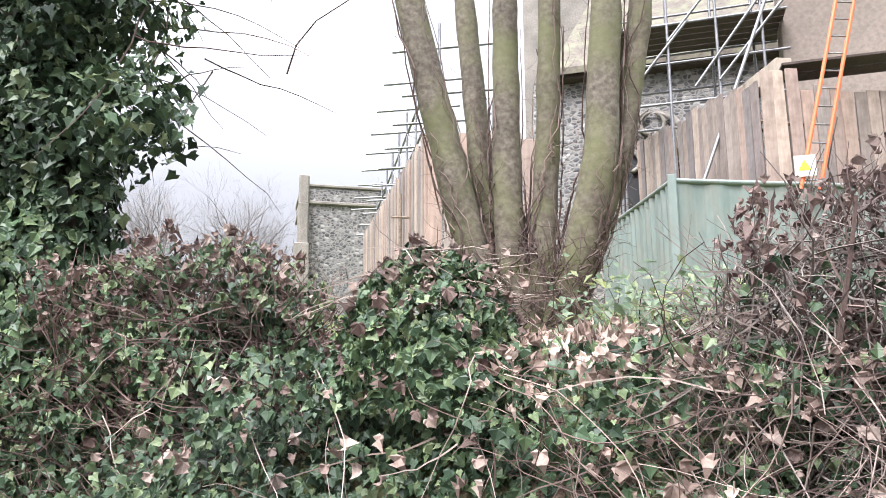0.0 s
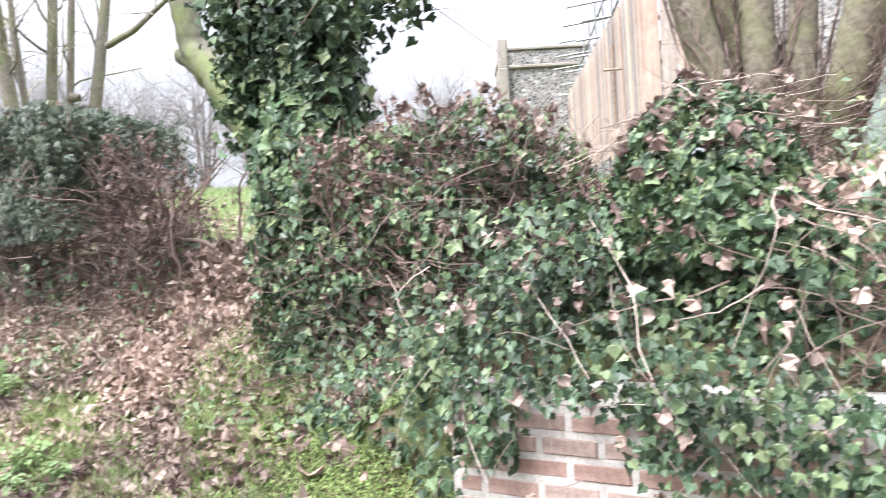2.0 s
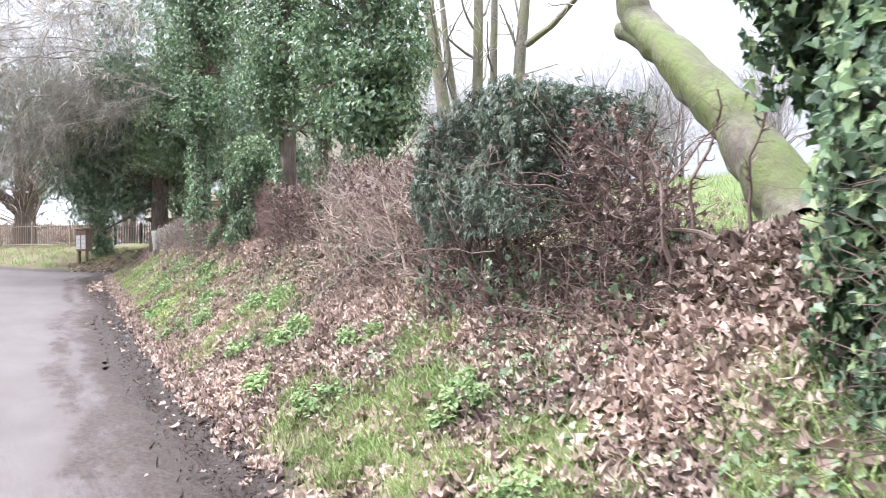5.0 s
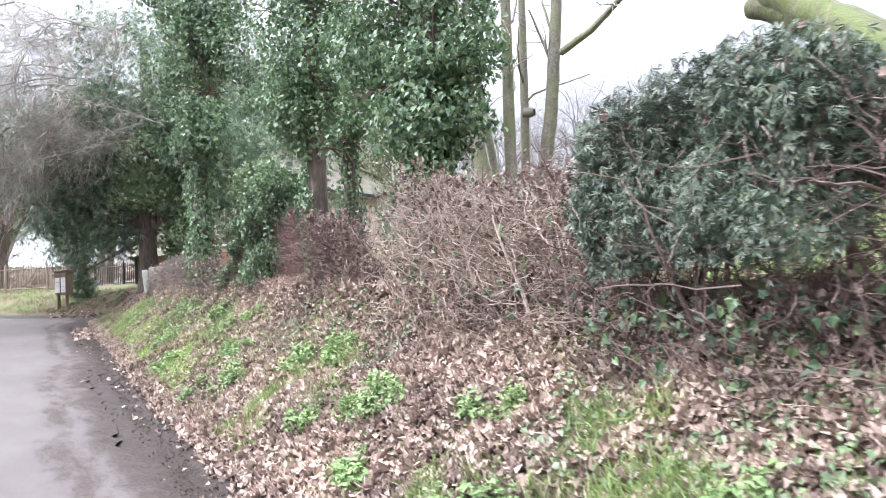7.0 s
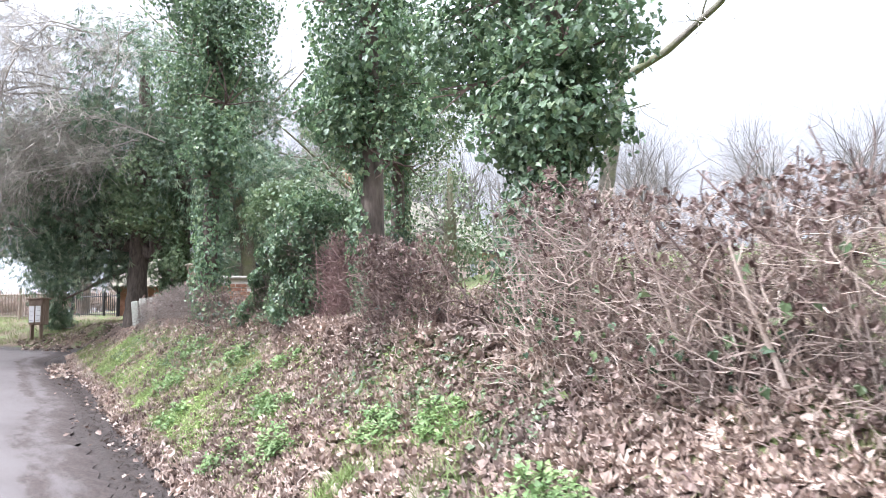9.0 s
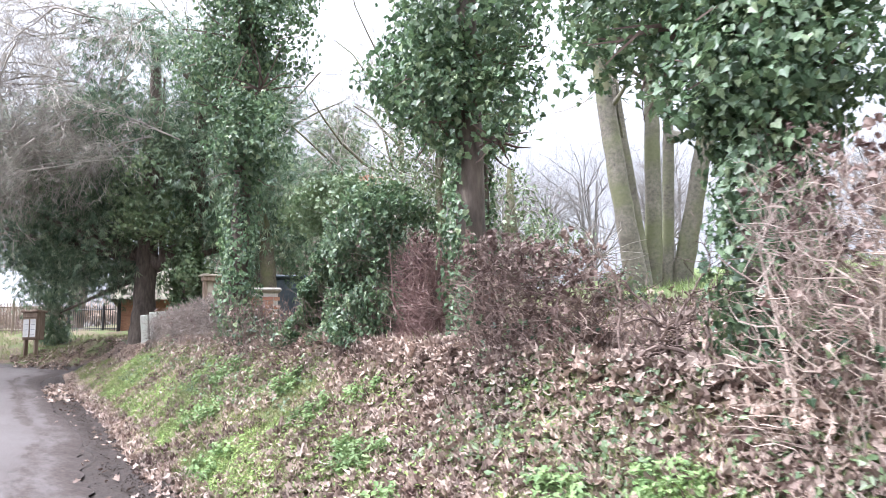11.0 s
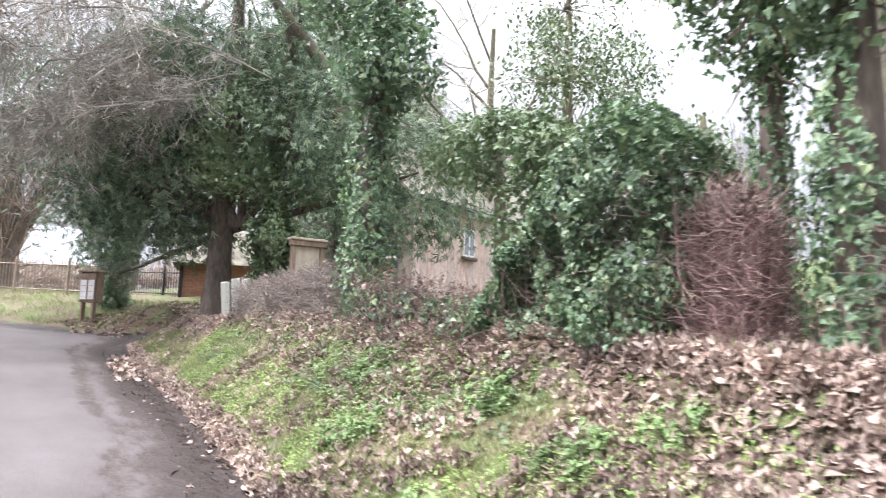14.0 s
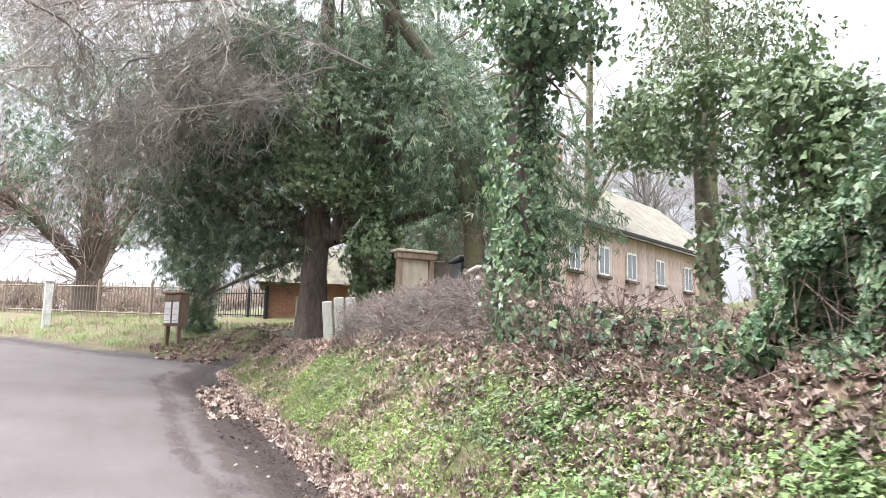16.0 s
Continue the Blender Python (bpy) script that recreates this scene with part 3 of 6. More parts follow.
keep = (rng.random(n) < np.clip((px + 2.15 + 0.18 * np.sin(pz * 7) - 0.25 * np.clip(pz - 1.0, 0, 1)) / 0.5, 0, 1) * np.where((px > -1.3) & (np.abs(pz - 1.3 - 0.06 * np.sin(px * 5)) < 0.1), 0.8, 1.0)) & (pz > np.interp(px, [r[0] for r in PATCH], [r[1] for r in PATCH], left=0.0, right=0.0) + rng.normal(0, 0.035, n)) & (pz > ground_z(px, np.full(n, 2.3)))
px, pz = px[keep], pz[keep]
py = 2.37 - 0.2 * rng.random(len(px)) ** 1.3 + np.clip(pz - 1.15, 0, 1) * 0.55 - 0.1 * lumps(px, pz) + 0.13 * np.where((px > -1.3) & (np.abs(pz - 1.3 - 0.06 * np.sin(px * 5)) < 0.13), 1, 0)
leaves_part("leaves", ivy_wall, np.stack([px, py, pz], -1), np.array([0, -1, 0.55]) + rng.normal(0, 0.5, (len(px), 3)), rng.uniform(0.02, 0.052, len(px)), "ivy", IVY, loose=0.6)
n = 2000
px, py = rng.uniform(-2.6, -0.5, n), rng.uniform(2.4, 3.1, n)
pz = ground_z(px, py) + rng.uniform(0.0, 0.1, n)
leaves_part("upper_leaves", ivy_wall, np.stack([px, py, pz], -1), np.array([0, -0.8, 0.8]) + rng.normal(0, 0.4, (n, 3)), rng.uniform(0.03, 0.062, n), "ivy", IVY, loose=0.5)
n = 190
px, py = rng.uniform(-2.1, 2.6, n), rng.uniform(2.25, 2.7, n)
pz = np.maximum(ground_z(px, py), 0.6 + rng.random(n)) + 0.04
leaves_part("caught_dead_leaves", ivy_wall, np.stack([px, 2.2 + np.clip(pz - 1.15, 0, 1) * 0.5, pz], -1), np.array([0, -0.8, 0.6]) + rng.normal(0, 0.6, (n, 3)), rng.uniform(0.025, 0.065, n), "maple", DEAD, curl=(1, 4))
n = 120
px, pz = rng.uniform(-2.2, 2.5, n), rng.uniform(0.6, 1.8, n)
P = wander(np.stack([px, 2.28 + np.clip(pz - 1.15, 0, 1) * 0.5, pz], -1), np.stack([rng.normal(0, 0.5, n), rng.normal(-0.25, 0.2, n), rng.normal(-0.7, 0.5, n)], -1), rng.uniform(0.25, 0.8, n), 7, 0.16, (0, 0.02, -0.05))
twigs_part("trailing_stems", ivy_wall, P, taper(n, 7, rng.uniform(0.0016, 0.0038, n), 0.5), TWIG_PALE)


def box_shell(n, x0, x1, yc, d, tops, bottom=0.0, lump=0.08, faces=(0.62, 0.28, 0.10), scale=1.0):
    """Points and normals over the front, top and back of a clipped hedge."""
    x = rng.uniform(x0, x1, n)
    g = ground_z(x, np.full(n, yc - d)) + bottom
    t = knotted(x, tops)
    f = rng.choice(3, n, p=faces)
    z = g + (t - g) * rng.random(n) ** 0.85
    y = np.where(f == 0, yc - d, yc + d)
    top = f == 1
    y = np.where(top, rng.uniform(yc - d, yc + d, n), y)
    z = np.where(top, t, z)
    l = lumps(x, z, scale) * lump
    edge = np.minimum(np.abs(x - x0), np.abs(x - x1))
    rnd = np.clip(1 - edge / 0.22, 0, 1) ** 2
    y = np.where(f == 0, y + l + rnd * d * 0.8, np.where(f == 2, y - l - rnd * d * 0.8, y))
    z = np.where(top, z + l - rnd * 0.25 - 0.12 * ((y - yc) / d) ** 2, z)
    N = np.stack([np.where(rnd > 0.2, np.sign(x - (x0 + x1) / 2) * rnd, 0.0), np.where(top, 0, np.where(f == 0, -1.0, 1.0)), np.where(top, 1.0, 0.35)], -1)
    return np.stack([x, y, z], -1) - N * (rng.random(n) ** 1.5)[:, None] * 0.26, N


def hedge_twigs(n, x0, x1, yc, d, tops, length=(0.25, 0.6), up=0.5, wild=0.3, r=(0.0018, 0.0048), k=6, low=0.0, high=1.0):
    x = rng.uniform(x0, x1, n)
    y = rng.uniform(yc - d, yc + d * 0.7, n)
    g = ground_z(x, np.full(n, yc - d))
    t = knotted(x, tops)
    L = rng.uniform(length[0], length[1], n)
    z = g + (t - g) * rng.uniform(low, high, n) - L * 0.7
    z = np.maximum(z, g - 0.02)
    D = np.stack([rng.normal(0, 0.7, n), rng.normal(-0.25, 0.6, n), rng.normal(up, 0.5, n)], -1)
    return wander(np.stack([x, y, z], -1), D, L, k, wild, (0, 0, 0.03)), taper(n, k, rng.uniform(r[0], r[1], n), 0.4)


def stems(n, x0, x1, yc, d, tops, r=(0.008, 0.018), frac=(0.6, 1.0), k=8, wild=0.12):
    """Upright stems from the ground to near the top."""
    x = rng.uniform(x0, x1, n)
    y = rng.uniform(yc - d * 0.7, yc + d * 0.5, n)
    g = ground_z(x, y) - 0.05
    L = (knotted(x, tops) - g) * rng.uniform(frac[0], frac[1], n)
    D = np.stack([rng.normal(0, 0.22, n), rng.normal(0, 0.18, n), np.ones(n)], -1)
    return wander(np.stack([x, y, g], -1), D, L, k, wild, (0, 0, 0.08)), taper(n, k, rng.uniform(r[0], r[1], n), 0.3)


def hedge(name, label, x0, x1, yc, d, tops, twig=1500, twig_mat=TWIG, stem=14, cover=(), dead=0, length=(0.25, 0.6), up=0.5, lump=0.08, stem_mat=TWIG, dead_mat=None, side=0.4):
    h = thing(name, ((x0 + x1) / 2, yc, on_ground((x0 + x1) / 2, yc)), label, "hedge")
    if stem:
        P, R = stems(stem, x0, x1, yc, d, tops)
        twigs_part("stems", h, P, R, stem_mat, sides=5)
        P2, R2 = sprout(P, R, 7, side, 55, 5, 0.3, (0, 0, 0.05))
        twigs_part("side_branches", h, P2, R2, stem_mat)
    if twig:
        P, R = hedge_twigs(twig, x0, x1, yc, d, tops, length, up)
        twigs_part("twigs", h, P, R, twig_mat)
    if dead:
        P, N = box_shell(dead, x0, x1, yc, d, tops, 0, lump)
        leaves_part("dead_leaves", h, P, N + rng.normal(0, 0.8, N.shape), rng.uniform(0.025, 0.058, len(P)), "maple", dead_mat or DEAD_DARK, curl=(1, 5))
    for nm, count, size, shape, mat, lo, hi in cover:
        P, N = box_shell(count, x0, x1, yc, d, tops, 0, lump)
        g = ground_z(P[:, 0], P[:, 1])
        f = (P[:, 2] - g) / np.maximum(knotted(P[:, 0], tops) - g, 0.1)
        k = (f > lo) & (f < hi)
        P, N = P[k], N[k]
        leaves_part(nm, h, P, N + rng.normal(0, 0.55, N.shape), rng.uniform(size[0], size[1], len(P)), shape, mat)
    return h


# hedge of ivy, bramble and dead bracken beside the wall
hedge("overgrown_hedge", "overgrown hedge of ivy, dead leaves and thorny brown twigs", -2.95, -1.3, 3.02, 0.3,
      [(-3.1, 2.16), (-2.6, 2.2), (-2.2, 2.27), (-1.75, 2.27), (-1.55, 2.06), (-1.4, 1.75), (-1.2, 1.62)], 2400, TWIG, 26,
      [("ivy_leaves", 6500, (0.025, 0.058), "ivy", IVY, -0.1, 0.66), ("upper_ivy_leaves", 1700, (0.025, 0.055), "ivy", IVY, 0.55, 0.92), ("pale_ivy_leaves", 700, (0.03, 0.06), "ivy", IVY_PALE, 0.0, 0.95)], 1300, (0.2, 0.55), 0.3, 0.14)
# ivy mound and the low, leaf-strewn stretch
mound = thing("ivy_mound", (-0.8, 2.75, 1.3), "rounded ivy mound with straw-like dead stems on top", "ivy")
n = 3400
th, ph = rng.uniform(0, 2 * np.pi, n), np.arccos(rng.uniform(-0.2, 1, n))
N = np.stack([np.sin(ph) * np.cos(th), np.sin(ph) * np.sin(th), np.cos(ph)], -1)
P = np.array([-0.88, 2.78, 1.58]) + N * np.array([0.36, 0.42, 0.5]) * (1 + 0.12 * lumps(N[:, 0] * 2, N[:, 2] * 2))[:, None]
cut = rng.random(n)
leaves_part("leaves", mound, P[cut < 0.7], (N + rng.normal(0, 0.5, N.shape))[cut < 0.7], rng.uniform(0.025, 0.06, int((cut < 0.7).sum())), "ivy", IVY)
leaves_part("pale_leaves", mound, P[cut > 0.86], (N + rng.normal(0, 0.6, N.shape))[cut > 0.86], rng.uniform(0.025, 0.055, int((cut > 0.86).sum())), "ivy", IVY_PALE)
brown = (cut > 0.7) & (cut < 0.77)
leaves_part("withered_leaves", mound, P[brown] + N[brown] * 0.02, (N + rng.normal(0, 0.8, N.shape))[brown], rng.uniform(0.025, 0.06, int(brown.sum())), "maple", DEAD_DARK, curl=(1, 4))
n = 130
P0 = np.stack([rng.normal(-0.88, 0.17, n), rng.normal(2.8, 0.14, n), rng.uniform(1.9, 2.08, n)], -1)
twigs_part("dead_stems", mound, wander(P0, np.stack([rng.normal(0, 1, n), rng.normal(-0.3, 0.5, n), rng.normal(-0.1, 0.12, n)], -1), rng.uniform(0.12, 0.3, n), 5, 0.2), taper(n, 5, 0.0026, 0.5), TWIG_PALE)
leaves_part("dead_leaves", mound, P0[:50] + rng.normal(0, 0.05, (50, 3)), rng.normal(0, 1, (50, 3)) + [0, -0.6, 0.6], rng.uniform(0.025, 0.06, 50), "maple", DEAD, curl=(1, 4))

low = thing("bramble_tangle", (0.2, 2.7, 1.5), "tangle of dry bramble stems and curled brown leaves", "bramble")
n = 2600
x = rng.uniform(-0.6, 2.6, n)
y = 2.32 + 1.3 * rng.random(n) ** 0.8
z = 1.68 + 0.08 * lumps(x, y, 1.2) - np.clip(2.6 - y, 0, 1) * rng.uniform(0.1, 0.9, n) + rng.uniform(0, 0.06, n)
leaves_part("dead_leaves", low, np.stack([x, y, z], -1), rng.normal(0, 0.7, (n, 3)) + [0, -0.5, 1], rng.uniform(0.022, 0.058, n), "maple", DEAD, curl=(0.8, 5))
n = 1500
x = -0.6 + 3.2 * rng.random(n) ** 0.75
y = rng.uniform(2.25, 3.0, n)
z = 1.64 + rng.uniform(-0.4, 0.15, n) - np.clip(2.75 - y, 0, 1) * 0.3
P = wander(np.stack([x, y, z], -1), np.stack([rng.normal(0, 1, n), rng.normal(-0.12, 0.3, n), rng.normal(-0.15, 0.5, n)], -1), rng.uniform(0.15, 0.55, n), 7, 0.3, (0, 0.02, -0.05))
twigs_part("stems", low, P, taper(n, 7, rng.uniform(0.0014, 0.0036, n), 0.5), TWIG)
n = 150
P = wander(np.stack([-0.7 + 3.3 * rng.random(n) ** 0.7, rng.uniform(2.15, 2.45, n), rng.uniform(1.25, 1.68, n)], -1), np.stack([rng.normal(0, 0.8, n), rng.normal(-0.05, 0.15, n), rng.normal(-0.6, 0.5, n)], -1), rng.uniform(0.2, 0.7, n), 8, 0.2, (0, 0.02, -0.06))
twigs_part("pale_stems", low, P, taper(n, 8, rng.uniform(0.0014, 0.0034, n), 0.5), TWIG_PALE)

hedge("thorn_bush", "bare tangled thorn bush with curled brown leaves", 0.12, 2.4, 2.8, 0.32, [(0.1, 1.98), (0.2, 2.2), (0.4, 2.26), (0.7, 2.34), (2.6, 2.4)], 7000, TWIG_HEDGE, 18,
      [("ivy_leaves", 1400, (0.025, 0.06), "ivy", IVY, 0.0, 0.75)], 1500, (0.2, 0.55), 0.0, 0.14)

shrub = thing("bramble_bush", (-0.1, 3.4, 1.75), "pale green bramble shoots behind the wall", "bramble")
n = 34
P = wander(np.stack([rng.uniform(-0.32, 0.3, n), rng.uniform(3.3, 3.8, n), np.full(n, 1.72)], -1), np.stack([rng.normal(0, 0.5, n), rng.normal(0, 0.4, n), np.ones(n)], -1), rng.uniform(0.15, 0.45, n), 6, 0.15)
twigs_part("stems", shrub, P, taper(n, 6, 0.004, 0.4), TWIG)
q = P[:, 2:].reshape(-1, 3)
q = np.repeat(q, 7, 0) + rng.normal(0, 0.05, (len(q) * 7, 3))
leaves_part("leaves", shrub, q, rng.normal(0, 0.4, q.shape) + [0, -0.5, 0.9], rng.uniform(0.04, 0.075, len(q)), "oval", BRAMBLE)

# ---- trees ----


def clump_points(n, c, r, hollow=0.55, gap=0.0, seed=0.0, drop=0.0):
    """Points and normals in the outer part of an uneven ellipsoid; gap leaves holes."""
    N = unit(rng.normal(0, 1, (n, 3)))
    wob = 1 + 0.22 * np.sin(N[:, 0] * 4 + seed) * np.cos(N[:, 1] * 5 + seed * 2) + 0.16 * np.sin(N[:, 2] * 7 + seed * 3) + 0.1 * np.sin(N[:, 0] * 13 + N[:, 2] * 11 + seed)
    m = (hollow + (1 - hollow) * rng.random(n) ** 0.6) * wob
    P = np.array(c) + N * np.array(r) * m[:, None]
    if drop:
        P[:, 2] -= drop * rng.random(n) * np.clip(1 - N[:, 2], 0, 1)
    if gap:
        s = 2.6
        k = np.sin(P[:, 0] * s * 1.3 + seed) * np.sin(P[:, 1] * s + 2 * seed) + np.sin(P[:, 2] * s * 1.1 + P[:, 0] * s * 0.6) > -1 + gap * 2 - 0.4 * rng.random(n)
        P, N = P[k], N[k]
    return P, N


def coat_points(P, R, n, thick=0.12, lo=0.0, hi=1.0, seed=0.0, facing=None):
    """Points round a stem, for ivy that clothes it."""
    k = len(P)
    u = rng.uniform(lo, hi, n) * (k - 1)
    i = np.minimum(u.astype(int), k - 2)
    f = (u - i)[:, None]
    p = P[i] * (1 - f) + P[i + 1] * f
    r = R[i] * (1 - f[:, 0]) + R[i + 1] * f[:, 0]
    t = unit(P[i + 1] - P[i])
    a = rng.uniform(0, 2 * np.pi, n)
    A = unit(np.cross(t, np.array([0.0, 1, 0.1])))
    B = np.cross(t, A)
    N = np.cos(a)[:, None] * A + np.sin(a)[:, None] * B
    depth_ = r + thick * (0.35 + 0.65 * rng.random(n)) * (1 + 0.5 * np.sin(p[:, 2] * 5 + 2 * np.cos(a * 2) + seed))
    q = p + N * depth_[:, None]
    if facing is not None:
        ok = (N * np.array(facing)).sum(1) > -0.1 + 0.35 * np.sin(p[:, 2] * 4)
        q, N = q[ok], N[ok]
    return q, N + np.array([0, 0, 0.3])


# the ivy-clad tree beside the gap
tree = thing("ivy_clad_tree", (-3.15, 3.05, on_ground(-3.15, 3.05)), "tree trunk wholly clothed in dark glossy ivy", "tree", "ivy-clad trees")
_, TP, TR = limb("trunk", tree, [(-2.9, 3.02, 1.0), (-2.95, 3.05, 1.9), (-3.2, 3.12, 2.9), (-3.5, 3.2, 4.6), (-3.6, 3.3, 6.5)], [0.19, 0.16, 0.15, 0.12, 0.08], BARK_DARK)
q, N = coat_points(TP, TR, 9500, 0.18, 0.0, 0.75)
leaves_part("ivy_leaves", tree, q, N + rng.normal(0, 0.35, N.shape), rng.uniform(0.035, 0.08, len(q)), "ivy", IVY)
n = 1500
a_ = rng.uniform(0, 2 * np.pi, n)
sk = 1 - rng.random(n) ** 1.6
rr = (0.3 + 0.16 * sk) * rng.uniform(0.75, 1.05, n)
q = np.stack([-2.84 + rr * np.cos(a_), 3.0 + rr * np.sin(a_) * 0.8, 0.0 * a_], -1)
q[:, 2] = ground_z(q[:, 0], q[:, 1]) + 0.02 + 0.9 * (1 - sk)
leaves_part("ivy_skirt", tree, q, np.stack([np.cos(a_), np.sin(a_), 0.4 + 0 * a_], -1) + rng.normal(0, 0.4, (n, 3)), rng.uniform(0.03, 0.065, n), "ivy", IVY)
qs, ns = [], []
for i, (c, r, k) in enumerate([((-3.26, 3.05, 2.85), (0.34, 0.34, 0.55), 2000), ((-3.25, 3.1, 3.4), (0.42, 0.4, 0.45), 1700), ((-2.62, 3.0, 3.02), (0.42, 0.28, 0.2), 620), ((-3.7, 3.2, 4.2), (0.9, 0.8, 0.8), 3600), ((-2.75, 3.0, 3.55), (0.36, 0.32, 0.34), 800), ((-3.0, 3.2, 4.8), (1.0, 0.8, 0.8), 2500)]):
    a, b_ = clump_points(k, c, r, 0.5, 0.12, i * 1.7, 0.25)
    qs.append(a), ns.append(b_)
q, N = np.concatenate(qs), np.concatenate(ns)
leaves_part("crown", tree, q, N * 0.7 + rng.normal(0, 0.5, N.shape) + [0, 0, 0.4], rng.uniform(0.035, 0.08, len(q)), "ivy", IVY)
n = 60
P = wander(np.stack([rng.normal(-2.9, 0.4, n), rng.normal(3.2, 0.3, n), rng.uniform(3.3, 4.8, n)], -1), np.stack([rng.normal(0.5, 0.6, n), rng.normal(-0.2, 0.5, n), rng.normal(-0.05, 0.4, n)], -1), rng.uniform(0.5, 1.3, n), 8, 0.15, (0, 0, -0.03))
twigs_part("twigs", tree, P, taper(n, 8, 0.006, 0.25), TWIG)

# the leaning, sawn-off trunk behind the gap
lean = thing("leaning_tree_trunk", (-5.0, 5.2, on_ground(-5.0, 5.2)), "leaning mossy tree trunk with a sawn-off stub", "tree")
limb("trunk", lean, [(-4.9, 5.1, 1.8), (-5.6, 5.25, 2.75), (-6.5, 5.45, 3.6), (-7.0, 5.6, 4.05), (-7.3, 5.65, 4.9), (-7.7, 5.7, 9.0)], [0.25, 0.2, 0.17, 0.16, 0.13, 0.1], BARK_MOSS, rough_=0.13, k=40, sides=20)
limb("stub", lean, [(-6.8, 5.54, 3.8), (-7.08, 5.59, 3.95), (-7.25, 5.63, 4.02)], [0.13, 0.1, 0.08], BARK_MOSS, "pale sawn stub")

# the many-stemmed sycamore in the churchyard
syc = thing("multi_stemmed_tree", (-0.85, 5.2, on_ground(-0.85, 5.2)), "many-stemmed bare tree with green-grey bark and dead ivy vines", "tree", "many-stemmed trees")
STEMS = [((-0.98, 5.1, 1.85), (-1.33, 5.05, 2.5), (-1.5, 5.0, 3.25), (-1.74, 4.9, 4.35), (-2.2, 4.8, 7), 0.118), ((-0.96, 5.2, 1.85), (-1.22, 5.2, 2.5), (-1.3, 5.2, 3.25), (-1.4, 5.2, 4.35), (-1.6, 5.2, 7), 0.09),
         ((-0.9, 5.05, 1.8), (-1.06, 5.05, 2.45), (-1.07, 5.02, 3.2), (-1.05, 4.98, 4.3), (-1.0, 4.95, 7), 0.1), ((-0.86, 5.12, 1.8), (-0.85, 5.1, 2.5), (-0.79, 5.1, 3.2), (-0.74, 5.05, 4.2), (-0.65, 5.0, 7), 0.088),
         ((-0.78, 5.08, 1.85), (-0.58, 5.08, 2.5), (-0.42, 5.05, 3.13), (-0.34, 5.05, 4.15), (-0.2, 5.0, 7), 0.118), ((-0.74, 5.2, 1.9), (-0.5, 5.2, 2.6), (-0.27, 5.2, 3.32), (-0.12, 5.2, 4.15), (0.2, 5.1, 7), 0.09)]
vine_P = []
for *pts_, r in STEMS:
    _, P, R = limb("stem", syc, pts_, [r * 1.1, r * 1.05, r, r * 0.92, r * 0.6], BARK, k=40)
    n = 9
    ang = rng.uniform(np.pi, 2 * np.pi, n)
    for j in range(n):
        u = np.clip(np.linspace(0, rng.uniform(12, 36), 30), 0, 38)
        i = u.astype(int)
        f = (u - i)[:, None]
        w = ang[j] + np.cumsum(rng.normal(0, 0.3, 30))
        rr = (R[i] * 1.12 + 0.012)[:, None]
        vine_P.append(P[i] * (1 - f) + P[i + 1] * f + rr * np.stack([np.cos(w), np.sin(w), np.zeros(30)], -1))
VP = np.array(vine_P)
twigs_part("dead_vines", syc, VP, taper(len(VP), 30, rng.uniform(0.005, 0.013, len(VP)), 0.35), TWIG, "dead brown ivy vines", 4)
P2, R2 = sprout(VP, taper(len(VP), 30, 0.006, 0.5), 16, 0.24, 60, 5, 0.35)
twigs_part("vine_twigs", syc, P2, R2, TWIG)
n = 260
P = wander(np.stack([rng.normal(-0.72, 0.14, n), rng.normal(4.95, 0.1, n), rng.uniform(1.95, 2.5, n)], -1), rng.normal(0, 0.5, (n, 3)) + [0, -0.3, 0.7], rng.uniform(0.15, 0.5, n), 6, 0.3)
twigs_part("base_twigs", syc, P, taper(n, 6, 0.003, 0.4), TWIG)


def bare_tree(name, label, base, height, r, mat=BARK, twig=TWIG_GREY, stems_=None, counts=(6, 6, 6), spread=45, group="", lengths=(0.45, 0.26, 0.14), pull=(0, 0, 0.06), tip=0.3, thin=0.55, feet=None):
    t = thing(name, base, label, "tree", group)
    base = np.array(base)
    tops = stems_ or [(0, 0)]
    feet = feet or [(0, 0)] * len(tops)
    P = np.array([[base + np.array([fx + (dx - fx) * f + 0.05 * math.sin(5 * f + dx), fy + (dy - fy) * f, height * f * 0.8 - 0.1]) for f in np.linspace(0, 1, 9)] for (dx, dy), (fx, fy) in zip(tops, feet)])
    R = taper(len(tops), 9, r, 0.35)
    for j in range(len(tops)):
        limb("trunk", t, P[j][::2], R[j][::2], mat, sides=12)
    for lev, c in enumerate(counts):
        P, R = sprout(P, R, c, height * lengths[lev], spread, 6, 0.16, pull, 0.3 if lev == 0 else 0.15, thin if lev == 0 else 0.5, tip)
        R = np.maximum(R, 0.0035)
        V, F = tube_arrays(P, R, 6 if lev == 0 else 3)
        nm = ("limbs", "branches", "twigs")[min(lev, 2)]
        part_mesh(nm, mesh_of(nm, V, F, mat if lev == 0 else twig, lev == 0), t, "", "stuff")
    return t


